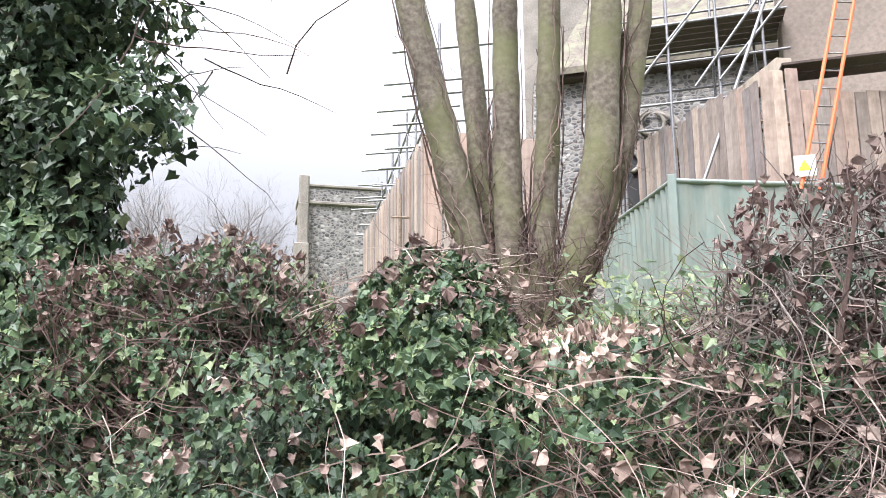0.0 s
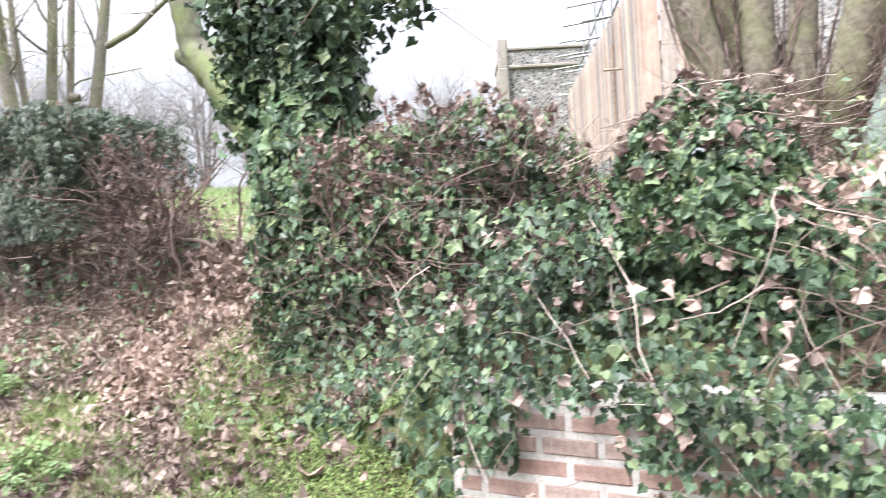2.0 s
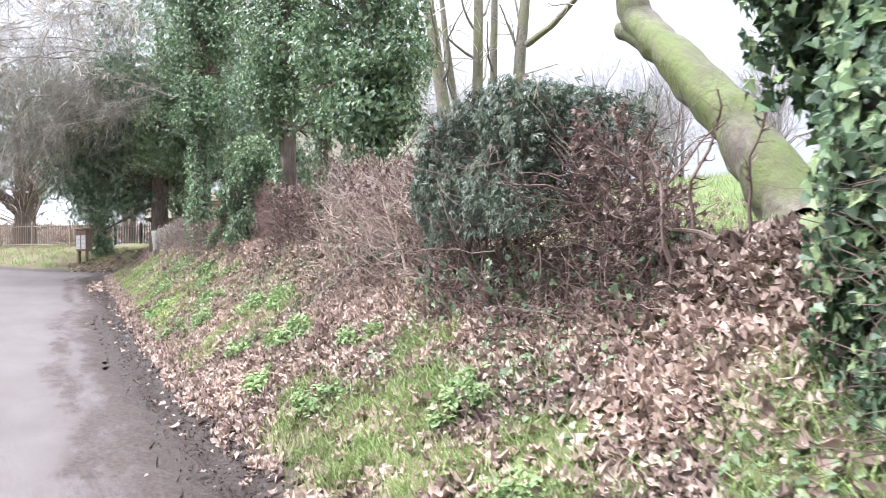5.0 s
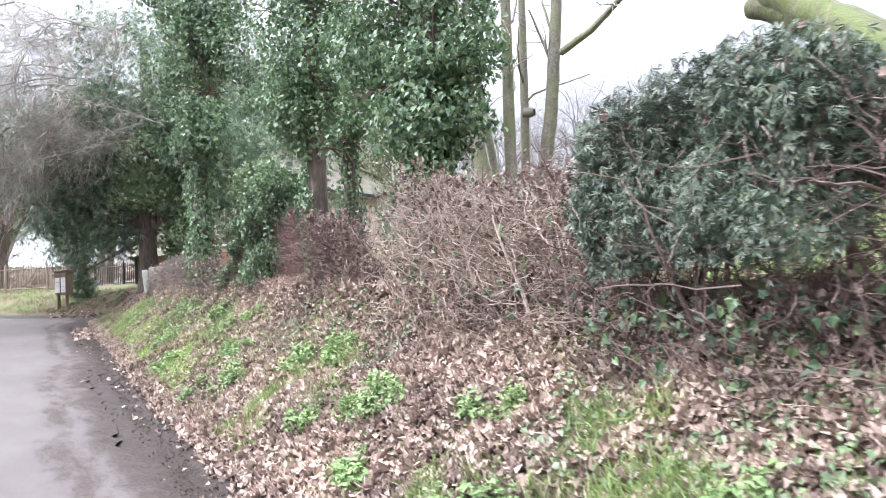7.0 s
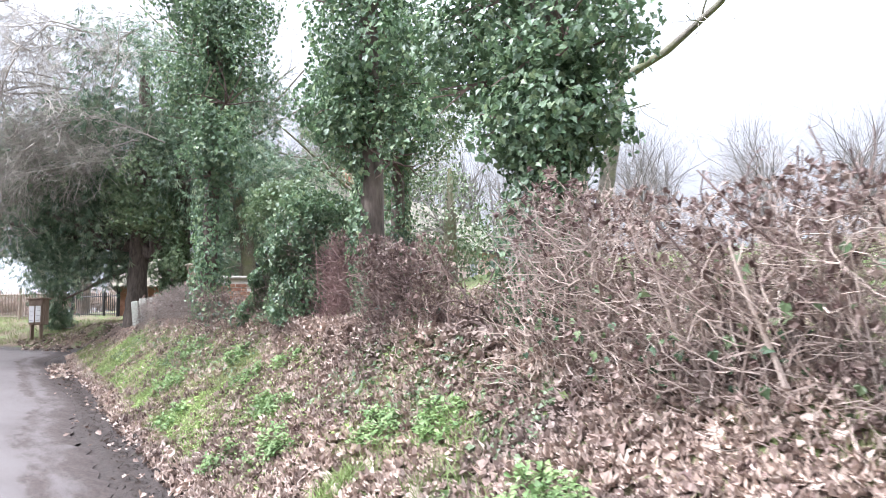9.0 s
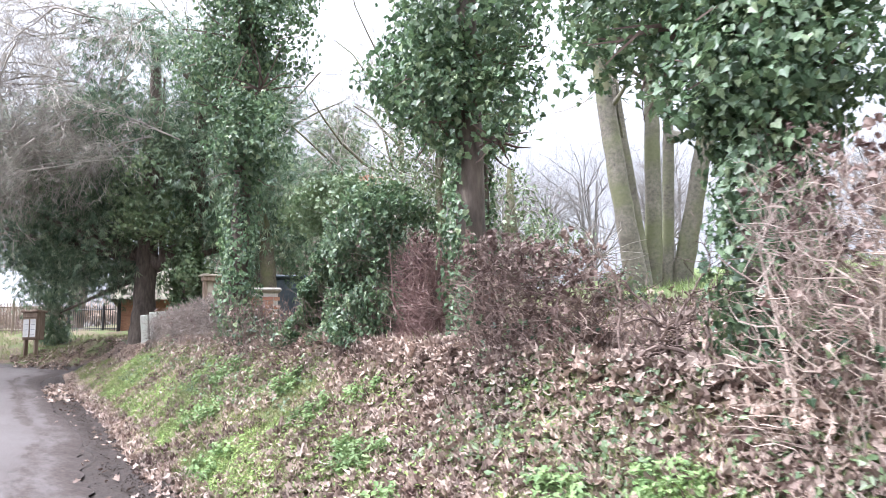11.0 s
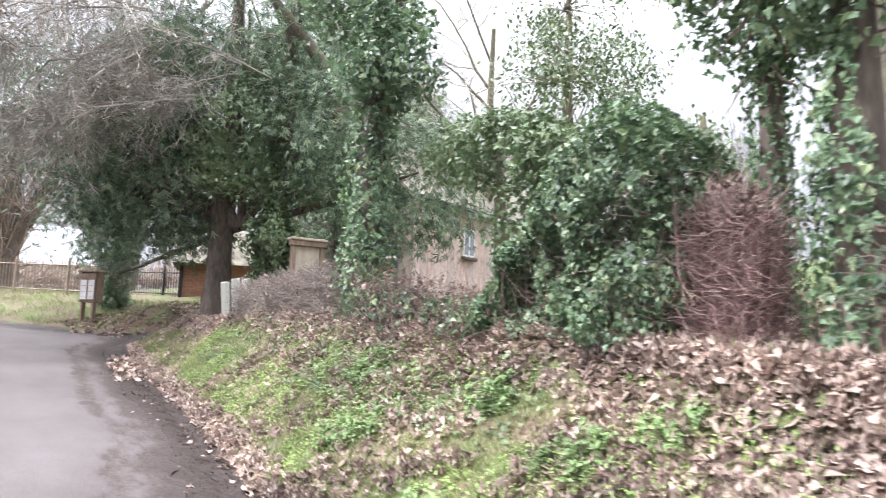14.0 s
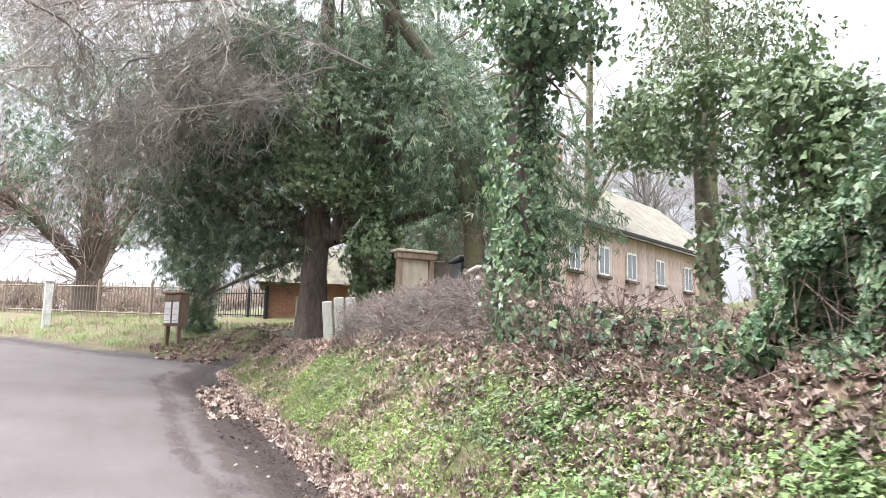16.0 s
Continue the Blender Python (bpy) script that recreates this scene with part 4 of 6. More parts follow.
# the tall tree of five stems on the lawn, with one long bough
four = thing("multi_stemmed_tree", (-13.95, 8.3, on_ground(-13.95, 8.3)), "tall bare tree with several pale grey-green stems", "tree", "many-stemmed trees")
LAWN_STEMS = [([(-14.4, 7.9, 2.93), (-14.36, 7.7, 3.77), (-14.39, 7.5, 5.22), (-14.37, 7.3, 6.68), (-14.34, 6.96, 10.18)], 0.135), ([(-14.43, 8.1, 2.94), (-14.44, 8.0, 3.88), (-14.46, 7.85, 4.92), (-14.51, 7.7, 6.37), (-14.59, 7.45, 9.87)], 0.075), ([(-14.52, 8.3, 2.96), (-14.42, 8.3, 3.84), (-14.33, 8.3, 5.34), (-14.28, 8.35, 6.93), (-14.2, 8.43, 10.43)], 0.115), ([(-14.55, 8.6, 2.97), (-14.46, 8.65, 3.87), (-14.39, 8.7, 5.19), (-14.37, 8.8, 7.09), (-14.34, 8.93, 10.59)], 0.085), ([(-14.45, 8.8, 2.97), (-14.26, 8.9, 3.86), (-13.98, 9.0, 5.13), (-13.8, 9.15, 6.95), (-13.56, 9.35, 10.45)], 0.13)]
SP, SR = [], []
for pts_, r in LAWN_STEMS:
    _, P, R = limb("stem", four, pts_, [r * 1.2, r, r * 0.93, r * 0.8, r * 0.4], BARK_PALE, k=30, sides=12)
    SP.append(P), SR.append(R)
_, P, R = limb("bough", four, [(-13.66, 9.08, 6.16), (-12.8, 9.05, 6.27), (-11.75, 9.0, 6.6), (-11.15, 8.9, 6.93)], [0.07, 0.06, 0.045, 0.03], BARK_PALE, k=30)
SP.append(P), SR.append(R)
limb("burr", four, [(-14.39, 8.7, 5.19), (-14.39 + 0.16, 8.7 + 0.1, 5.19 - 0.02)], [0.12, 0.07], BARK_PALE, k=6)
P, R = sprout(np.array(SP), np.array(SR), 6, 1.5, 55, 7, 0.14, (0, 0, 0.08), 0.45, 0.32)
twigs_part("limbs", four, P, R, BARK_PALE, "", 6, True)
P, R = sprout(P, R, 6, 0.8, 45, 6, 0.16, (0, 0, -0.03), 0.2, 0.45)
twigs_part("twigs", four, P, np.maximum(R, 0.004), TWIG_GREY)


def ivy_tree(label, pts, radii, coat, crown, leaf=(0.045, 0.09), mat=IVY_LIFTED, bark=BARK_DARK, facing=None, lo=0.0, hi=1.0, thick=0.16, gap=0.15, droop=0.3, shape="ivy", name="ivy_clad_tree", group="ivy-clad trees", twig=60):
    t = thing(name, pts[0], label, "tree", group)
    _, P, R = limb("trunk", t, pts, radii, bark)
    q, N = coat_points(P, R, coat, thick, lo, hi, pts[0][0], facing)
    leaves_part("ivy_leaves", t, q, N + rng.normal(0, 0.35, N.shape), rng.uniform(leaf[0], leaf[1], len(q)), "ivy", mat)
    if crown:
        qs, ns = [], []
        for i, (c, r, k) in enumerate(crown):
            a, b_ = clump_points(k, c, r, 0.45, gap, i * 1.3 + pts[0][0], droop)
            qs.append(a), ns.append(b_)
        q, N = np.concatenate(qs), np.concatenate(ns)
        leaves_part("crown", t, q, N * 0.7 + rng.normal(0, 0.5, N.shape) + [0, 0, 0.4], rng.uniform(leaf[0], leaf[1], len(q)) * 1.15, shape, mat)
        for c, r, k in crown:
            n = 10
            P = wander(np.tile(np.array([pts[1]]) * 0.3 + np.array([c]) * 0.7, (n, 1)), rng.normal(0, 1, (n, 3)) + [0, 0, 0.4], np.full(n, max(r) * 0.9), 7, 0.2)
            twigs_part("branches", t, P, taper(n, 7, 0.02, 0.2), TWIG)
    return t


ivy_tree("tall ivy-clad tree with a broad dark green crown", [(-9.66, 3.72, 1.6), (-9.68, 3.78, 2.8), (-9.75, 3.95, 4.2), (-9.85, 4.0, 6.5), (-9.9, 4.0, 8)], [0.17, 0.15, 0.13, 0.1, 0.05], 9000,
         [((-9.75, 3.9, 3.75), (0.62, 0.52, 0.55), 4600), ((-10.5, 3.9, 4.6), (0.75, 0.62, 0.62), 4200), ((-9.5, 3.95, 4.6), (0.7, 0.65, 0.7), 4200), ((-10.1, 3.9, 5.6), (1.0, 0.8, 0.8), 5200), ((-10.0, 3.9, 6.9), (1.1, 0.9, 1.0), 3500)], (0.03, 0.068), thick=0.2)
ivy_tree("ivy-wrapped tree with a bare brown stretch of trunk", [(-12.42, 3.74, 1.8), (-12.43, 3.74, 3.0), (-12.44, 3.74, 4.2), (-12.5, 3.75, 6.2), (-12.6, 3.75, 8)], [0.15, 0.125, 0.115, 0.1, 0.05], 6000,
         [((-12.5, 3.6, 4.4), (0.45, 0.4, 0.4), 2200), ((-12.0, 3.85, 4.15), (0.34, 0.34, 0.34), 900), ((-13.2, 3.7, 4.8), (0.55, 0.5, 0.42), 2300), ((-12.4, 3.75, 5.3), (0.8, 0.7, 0.7), 3800), ((-12.6, 3.75, 6.7), (1.1, 0.9, 1.0), 3500)], (0.03, 0.066), facing=(-0.75, -0.65, 0), thick=0.13)
ivy_tree("slim ivy-covered trunk behind the copper bush", [(-13.62, 4.72, 2.0), (-13.64, 4.73, 3.2), (-13.68, 4.76, 4.6), (-13.75, 4.8, 6.5), (-13.8, 4.8, 7.5)], [0.1, 0.09, 0.08, 0.06, 0.03], 3600,
         [((-13.6, 4.7, 4.75), (0.6, 0.5, 0.4), 2200), ((-13.7, 4.75, 5.7), (0.8, 0.7, 0.7), 2600)], (0.03, 0.066), thick=0.1, gap=0.2)
ivy_tree("tall ivy-covered tree on the bank above the lane", [(-17.75, 3.5, 2.1), (-17.9, 3.52, 3.4), (-17.98, 3.6, 4.8), (-18.1, 3.7, 7.2), (-18.2, 3.7, 10)], [0.17, 0.14, 0.12, 0.1, 0.05], 6500,
         [((-17.5, 3.5, 5.35), (0.6, 0.55, 0.6), 2400), ((-18.5, 3.6, 6.8), (0.9, 0.8, 0.9), 4200), ((-17.6, 3.8, 7.2), (0.9, 0.8, 0.9), 3800), ((-18.2, 3.6, 8.4), (1.3, 1.1, 1.1), 5000), ((-18.1, 3.6, 9.9), (1.4, 1.2, 1.1), 4500)], (0.035, 0.075), thick=0.15)

# ---- hedges along the bank ----
yew_hedge = hedge("clipped_yew_hedge", "dense clipped dark green yew hedge, brown and bare below", -6.58, -4.9, 3.36, 0.55, [(-6.8, 2.35), (-6.5, 2.6), (-6.2, 2.7), (-5.5, 2.78), (-4.8, 2.7)], 1500, TWIG, 18,
                  [("sprays", 27000, (0.035, 0.085), "spray", YEW_HEDGE, 0.4, 1.3), ("low_sprays", 1600, (0.03, 0.07), "spray", YEW_HEDGE, 0.1, 0.36), ("ivy_leaves", 800, (0.04, 0.075), "ivy", IVY, -0.1, 0.3)], 250, (0.2, 0.55), 0.3, 0.1)
hedge("bare_beech_hedge", "bare brown hedge with spindly upright shoots beside the gap", -4.95, -4.3, 3.3, 0.36, [(-4.95, 2.66), (-4.75, 2.4), (-4.5, 2.05), (-4.1, 1.85)], 1000, TWIG, 10,
      [("ivy_leaves", 500, (0.035, 0.06), "ivy", IVY, -0.1, 0.45)], 450, (0.2, 0.5), 0.4, 0.1)
shoots = thing("hawthorn_shoots", (-4.6, 3.5, on_ground(-4.6, 3.5)), "gnarled upright hawthorn shoots above the bare hedge", "shrub")
P, R = stems(13, -4.85, -3.95, 3.3, 0.2, [(-5.4, 2.75), (-3.9, 2.5)], (0.011, 0.016), (0.9, 1.02), 12, 0.22)
twigs_part("stems", shoots, P, R, TWIG, sides=5)
P2, R2 = sprout(P, R, 22, 0.12, 60, 5, 0.45, (0, 0, 0.1), 0.4, 0.6)
twigs_part("spurs", shoots, P2, R2, TWIG)
hedge("brown_hedge", "tall dry hedge of pale brown stems and dead leaves", -9.42, -6.4, 3.45, 0.38, [(-9.9, 2.8), (-9.2, 2.95), (-8.7, 2.88), (-8.2, 2.66), (-7.6, 2.6), (-6.4, 2.5)], 4300, TWIG_PALE, 60,
      [("ivy_leaves", 500, (0.04, 0.07), "ivy", IVY, -0.1, 0.35), ("pale_ivy_leaves", 200, (0.04, 0.07), "ivy", IVY_PALE, 0.2, 0.7)], 1500, (0.15, 0.45), 0.35, 0.14, TWIG_PALE)
shoots = thing("hawthorn_shoots", (-8.0, 3.5, on_ground(-8.0, 3.5)), "knobbly clipped hawthorn shoots rising from the hedge", "shrub")
P, R = stems(30, -7.9, -6.6, 3.35, 0.25, [(-8.7, 2.7), (-7.5, 2.85), (-7.1, 2.82), (-6.6, 2.7)], (0.008, 0.014), (0.9, 1.02), 12, 0.22)
twigs_part("stems", shoots, P, R, TWIG, sides=5)
P2, R2 = sprout(P, R, 20, 0.14, 60, 5, 0.45, (0, 0, 0.1), 0.5, 0.6)
twigs_part("spurs", shoots, P2, R2, TWIG)
hedge("thin_hedge", "low see-through hedge of fine brown twigs", -12.1, -10.7, 3.5, 0.2, [(-12.1, 3.0), (-11.4, 2.9), (-10.85, 2.76), (-10.5, 2.55), (-10.2, 2.3)], 1500, TWIG, 8,
      [("ivy_leaves", 450, (0.035, 0.06), "ivy", IVY, -0.1, 0.3)], 700, (0.16, 0.4), 0.3, 0.08)
gnarl = thing("gnarled_hawthorn", (-10.3, 3.6, on_ground(-10.3, 3.6)), "gnarled bare hawthorn stems standing in the gap", "shrub")
P, R_ = stems(8, -10.5, -9.9, 3.5, 0.12, [(-11, 2.75), (-9.8, 2.8)], (0.01, 0.017), (0.9, 1.05), 14, 0.32)
twigs_part("stems", gnarl, P, R_, TWIG, sides=5)
P2, R2 = sprout(P, R_, 14, 0.3, 65, 7, 0.45, (0, 0, 0.06), 0.4, 0.6)
twigs_part("spurs", gnarl, P2, R2, TWIG)
hedge("copper_beech_column", "upright clipped copper-brown bush of dense twigs", -13.5, -12.98, 3.82, 0.22, [(-13.52, 3.0), (-13.4, 3.16), (-13.2, 3.22), (-13.05, 3.16), (-12.96, 3.0)], 2600, TWIG_RED, 16, [], 260, (0.14, 0.34), 0.5, 0.06, TWIG_RED)
bush = hedge("ivy_bush", "large spreading dark green ivy bush on the bank", -15.3, -13.4, 3.75, 0.45, [(-15.3, 2.5), (-14.9, 2.95), (-14.5, 3.3), (-14.0, 3.72), (-13.7, 3.72), (-13.4, 3.4)], 700, TWIG, 16,
             [("ivy_leaves", 17000, (0.026, 0.058), "ivy", IVY_LIFTED, -0.05, 1.3), ("pale_ivy_leaves", 1800, (0.035, 0.068), "ivy", IVY_PALE, 0.2, 1.3)], 120, (0.3, 0.7), 0.5, 0.28)
hedge("low_thorn_hedge", "low clipped hedge of dense bare grey-brown twigs", -22.3, -17.8, 3.55, 0.3, [(-22.3, 3.08), (-20.0, 3.14), (-18.0, 3.14)], 11000, TWIG_HEDGE, 30, [], 160, (0.1, 0.24), 0.2, 0.05, TWIG_HEDGE, None, 0.12)
hedge("thin_hedge", "thin bare hedge with ivy growing through it", -17.6, -15.0, 3.5, 0.32, [(-17.6, 3.0), (-16.6, 2.85), (-15.0, 2.6)], 900, TWIG, 12,
      [("ivy_leaves", 1500, (0.04, 0.075), "ivy", IVY, -0.1, 0.55)], 200, (0.25, 0.65), 0.4, 0.1)
arch = thing("ivy_arch_tree", (-16.2, 4.3, on_ground(-16.2, 4.3)), "small ivy-laden tree arching over the hedge", "tree", "ivy-clad trees")
_, AP, AR = limb("trunk", arch, [(-15.35, 4.35, 2.2), (-15.42, 4.25, 3.0), (-15.6, 4.2, 3.7), (-15.9, 4.2, 4.1)], [0.1, 0.08, 0.07, 0.04], BARK_DARK)
_, AP2, AR2 = limb("trunk", arch, [(-16.8, 4.65, 2.3), (-16.8, 4.6, 3.2), (-16.75, 4.5, 4.0), (-16.7, 4.5, 4.4)], [0.09, 0.08, 0.06, 0.04], BARK)
qs, ns = [], []
for i, (c, r, k) in enumerate([((-15.6, 4.2, 3.95), (0.42, 0.4, 0.36), 2600), ((-16.3, 4.2, 4.2), (0.5, 0.45, 0.3), 2600), ((-17.05, 4.2, 4.35), (0.42, 0.4, 0.25), 1700), ((-15.2, 4.2, 3.75), (0.3, 0.3, 0.3), 700), ((-15.45, 4.2, 3.2), (0.2, 0.2, 0.5), 900), ((-16.8, 4.6, 3.2), (0.14, 0.14, 0.6), 350), ((-15.95, 4.2, 3.62), (0.42, 0.35, 0.26), 900), ((-15.6, 4.2, 2.95), (0.34, 0.3, 0.45), 1100)]):
    a, b_ = clump_points(k, c, r, 0.4, 0.16, i * 2.1, 0.3)
    qs.append(a), ns.append(b_)
q, N = np.concatenate(qs), np.concatenate(ns)
leaves_part("crown", arch, q, N * 0.6 + rng.normal(0, 0.5, N.shape) + [0, 0, 0.4], rng.uniform(0.035, 0.07, len(q)), "ivy", IVY_PALE)

# ---- the yew over the drive, with a curtain of bare grey twigs ----
yew = thing("yew_tree", (-25.5, 4.0, on_ground(-25.5, 4.0)), "old dark yew with a fluted twin trunk and hanging sprays", "tree")
limb("trunk", yew, [(-25.6, 3.85, 2.2), (-25.65, 3.85, 3.2), (-25.75, 3.9, 4.6), (-25.8, 4.0, 7), (-26, 4, 10)], [0.36, 0.25, 0.22, 0.18, 0.1], BARK_DARK, rough_=0.14, sides=20)
limb("trunk", yew, [(-25.4, 4.62, 2.2), (-25.3, 4.75, 3.3), (-25.1, 4.8, 4.6), (-24.5, 4.7, 7), (-24.3, 4.8, 10)], [0.38, 0.26, 0.22, 0.18, 0.1], BARK_DARK, rough_=0.14, sides=20)
for j, (a, b_) in enumerate([((-25.4, 4.1, 2.6), (-26.6, 3.6, 2.25)), ((-25.5, 4.3, 2.55), (-27.0, 4.2, 2.45)), ((-25.2, 4.0, 2.5), (-25.6, 3.1, 2.2)), ((-25.4, 4.5, 2.6), (-26.8, 5.0, 2.6))]):
    a, b_ = np.array(a), np.array(b_)
    limb("root", yew, [a, a * 0.5 + b_ * 0.5 + [0, 0, 0.02], b_ - [0, 0, 0.05]], [0.13, 0.08, 0.03], BARK_DARK, rough_=0.15)
qs, ns = [], []
YC = [((-26.8, 3.2, 5.6), (1.7, 1.5, 1.3), 6500), ((-28.6, 1.9, 5.6), (1.3, 1.3, 1.1), 4000), ((-27.2, 2.5, 7.4), (2.0, 2.0, 1.6), 7000), ((-24.0, 5.2, 6.4), (1.8, 1.7, 1.3), 5500), ((-25.0, 4.0, 8.8), (2.6, 2.4, 1.8), 8500), ((-32.0, 2.5, 4.9), (0.9, 0.85, 1.1), 2800), ((-23.5, 7.2, 5.6), (1.4, 1.5, 1.3), 3300),
      ((-29.6, 2.5, 7.0), (1.6, 1.6, 1.8), 4000), ((-26.6, 5.5, 7.5), (2.0, 2.0, 1.8), 4500), ((-32.3, 2.85, 3.75), (0.5, 0.45, 0.75), 1500), ((-30.5, 0.2, 8.2), (1.8, 1.8, 1.5), 3500), ((-31.5, -0.6, 6.6), (1.3, 1.3, 0.9), 1600), ((-33.0, -2.4, 9.0), (1.9, 1.9, 1.6), 2600)]
for i, (c, r, k) in enumerate(YC):
    a, b_ = clump_points(int(k * 0.95), c, r, 0.35, 0.25, i * 1.9, 0.9)
    qs.append(a), ns.append(b_)
q, N = np.concatenate(qs), np.concatenate(ns)
leaves_part("crown", yew, q, N * 0.6 + rng.normal(0, 0.5, N.shape) + [0, 0, 0.5], rng.uniform(0.12, 0.26, len(q)), "spray", YEW_LIFTED, loose=0.5)
bp = np.array([[(-25.4, 4.2, 4.4), (c[0] * 0.5 - 12.7, c[1] * 0.5 + 2.1, c[2] * 0.45 + 2.4), c] for c, r, k in YC])
bp = np.stack([bp[:, 0], bp[:, 0] * 0.5 + bp[:, 1] * 0.5, bp[:, 1], bp[:, 1] * 0.5 + bp[:, 2] * 0.5, bp[:, 2]], 1)
twigs_part("boughs", yew, bp, taper(len(bp), 5, 0.1, 0.25), BARK_DARK, "", 8, True)
# ivy on the near side of the yew
q, N = clump_points(4600, (-23.9, 4.4, 3.85), (0.45, 0.45, 1.05), 0.5, 0.1, 2.2, 0.2)
q2, N2 = clump_points(5200, (-24.4, 3.8, 6.0), (1.1, 1.0, 1.2), 0.45, 0.22, 4.2, 0.3)
q, N = np.concatenate([q, q2]), np.concatenate([N, N2])
leaves_part("ivy_leaves", yew, q, N + rng.normal(0, 0.45, N.shape), rng.uniform(0.05, 0.1, len(q)), "ivy", IVY_PALE)
twigtree = thing("bare_tree", (-23.6, 6.2, on_ground(-23.6, 6.2)), "bare tree whose grey twigs hang in a curtain over the lane", "tree")
_, BP, BR = limb("trunk", twigtree, [(-23.6, 6.2, 2.6), (-23.6, 6.0, 5), (-23.8, 5.2, 7.5), (-24.2, 4.0, 9)], [0.2, 0.16, 0.13, 0.08], BARK)
n = 84
P0 = np.stack([rng.uniform(-27.5, -23.0, n), rng.uniform(-0.6, 4.0, n), rng.uniform(6.4, 9.8, n)], -1)
P = wander(P0, np.stack([rng.normal(-0.6, 0.5, n), rng.normal(-0.7, 0.4, n), rng.normal(0.1, 0.3, n)], -1), rng.uniform(1.8, 3.2, n), 8, 0.13, (0, 0, -0.06))
R = taper(n, 8, 0.02, 0.3)
twigs_part("boughs", twigtree, P, R, TWIG_GREY, "", 5)
P, R = sprout(P, R, 14, 1.1, 55, 8, 0.24, (0, 0, -0.1), 0.1, 0.5)
R = np.maximum(R, 0.006)
twigs_part("branches", twigtree, P, R, TWIG_GREY)
P, R = sprout(P, R, 11, 0.5, 55, 5, 0.3, (0, 0, -0.06), 0.1, 0.6)
R = np.maximum(R, 0.0042)
twigs_part("twigs", twigtree, P, R, TWIG_GREY)

# ---- what grows and lies on the bank ----


def patches(x, y):
    """Where the bank is grassy (above 0) and where leaves lie."""
    return np.sin(x * 1.7 + 1.3 * np.sin(y * 2.2)) * 0.5 + np.sin(x * 0.63 - y * 1.9 + 2) * 0.45 + np.sin(x * 4.1 + y * 5.3) * 0.3


n = 60000
x = -27 + 25.4 * rng.random(n) ** 0.75
e = edge_y(x)
y = e - 0.12 + (3.75 - e) * rng.random(n) ** 0.8
g = patches(x, y)
up_ = (y - e) / (3.3 - e)
want = 0.32 + 0.5 * (g < 0.1) + 0.3 * (up_ > 0.55) - 0.58 * ((x < -13.8) & (up_ < 0.85) & (up_ > 0.14)) + 0.3 * (up_ < 0.12) * (x < -6) - 0.3 * (x > -2.6) - 0.16 * ((x > -7) & (x < -2.6) & (up_ < 0.7))
k = (rng.random(n) < want) & ~((x > -2.0) & (y > 2.25))
x, y = x[k], y[k]
z = ground_bumpy(x, y) + 0.008 + 0.035 * rng.random(len(x)) ** 2
LP = np.stack([x, y, z], -1)
litter = thing("leaf_litter", (-10, 2.4, on_ground(-10, 2.4)), "thick drift of curled pale brown fallen leaves", "leaf litter")
leaves_part("leaves", litter, LP, rng.normal(0, 0.42, LP.shape) + [0, -0.25, 1], rng.uniform(0.03, 0.092, len(x)), "maple", DEAD, lean=(0, 0, 0), loose=1.0, curl=(0.2, 4.0))
n = 9000
x = -20 + 18.2 * rng.random(n) ** 0.8
e = edge_y(x)
y = e + (3.3 - e) * rng.random(n)
k = (np.sin(x * 3.7 + 2 * np.sin(y * 4.1)) + np.sin(y * 6.3 - x * 2.2) > 0.5) & (x < -2.2)
x, y = x[k], y[k]
P = np.stack([x, y, ground_bumpy(x, y) + 0.02 + 0.03 * rng.random(len(x))], -1)
leaves_part("rotting_leaves", litter, P, rng.normal(0, 0.6, P.shape) + [0, -0.25, 1], rng.uniform(0.03, 0.08, len(x)), "maple", DEAD_DARK, lean=(0, 0, 0), loose=1.0, curl=(0.5, 5.0))
# the gap in the hedge and the foot of the fence, deep in leaves
n = 2600
x, y = rng.normal(-3.8, 0.28, n), 2.6 + np.abs(rng.normal(0, 1.6, n))
P = np.stack([x, y, ground_bumpy(x, y) + 0.01 + 0.05 * rng.random(n)], -1)
leaves_part("gap_leaves", litter, P, rng.normal(0, 0.5, P.shape) + [0, -0.2, 1], rng.uniform(0.05, 0.11, n), "maple", DEAD, lean=(0, 0, 0), loose=1.0, curl=(0.2, 3.5))
n = 5200
x, y = rng.normal(-10.4, 1.7, n), 3.2 + np.abs(rng.normal(0, 2.2, n))
P = np.stack([x, y, ground_bumpy(x, y) + 0.01 + 0.05 * rng.random(n)], -1)
leaves_part("yard_leaves", litter, P, rng.normal(0, 0.5, P.shape) + [0, -0.2, 1], rng.uniform(0.05, 0.11, n), "maple", DEAD, lean=(0, 0, 0), loose=1.0, curl=(0.2, 3.5))
n = 3200
x, y = rng.uniform(-31.5, -22.0, n), rng.uniform(1.6, 4.6, n)
k = (np.abs(x + 26.8) > 1.6 + 0.8 * rng.random(n)) | (y < edge_y(x) * 0 + 1.5)
x, y = x[k], y[k]
P = np.stack([x, y, ground_bumpy(x, y) + 0.02], -1)
leaves_part("drive_leaves", litter, P, rng.normal(0, 0.4, P.shape) + [0, -0.2, 1], rng.uniform(0.05, 0.11, len(x)), "maple", DEAD, lean=(0, 0, 0), loose=1.0, curl=(0.2, 3.0))
n = 3000
x, y = rng.normal(0.4, 1.3, n), 3.0 + np.abs(rng.normal(0, 0.9, n))
P = np.stack([x, y, ground_bumpy(x, y) + 0.02], -1)
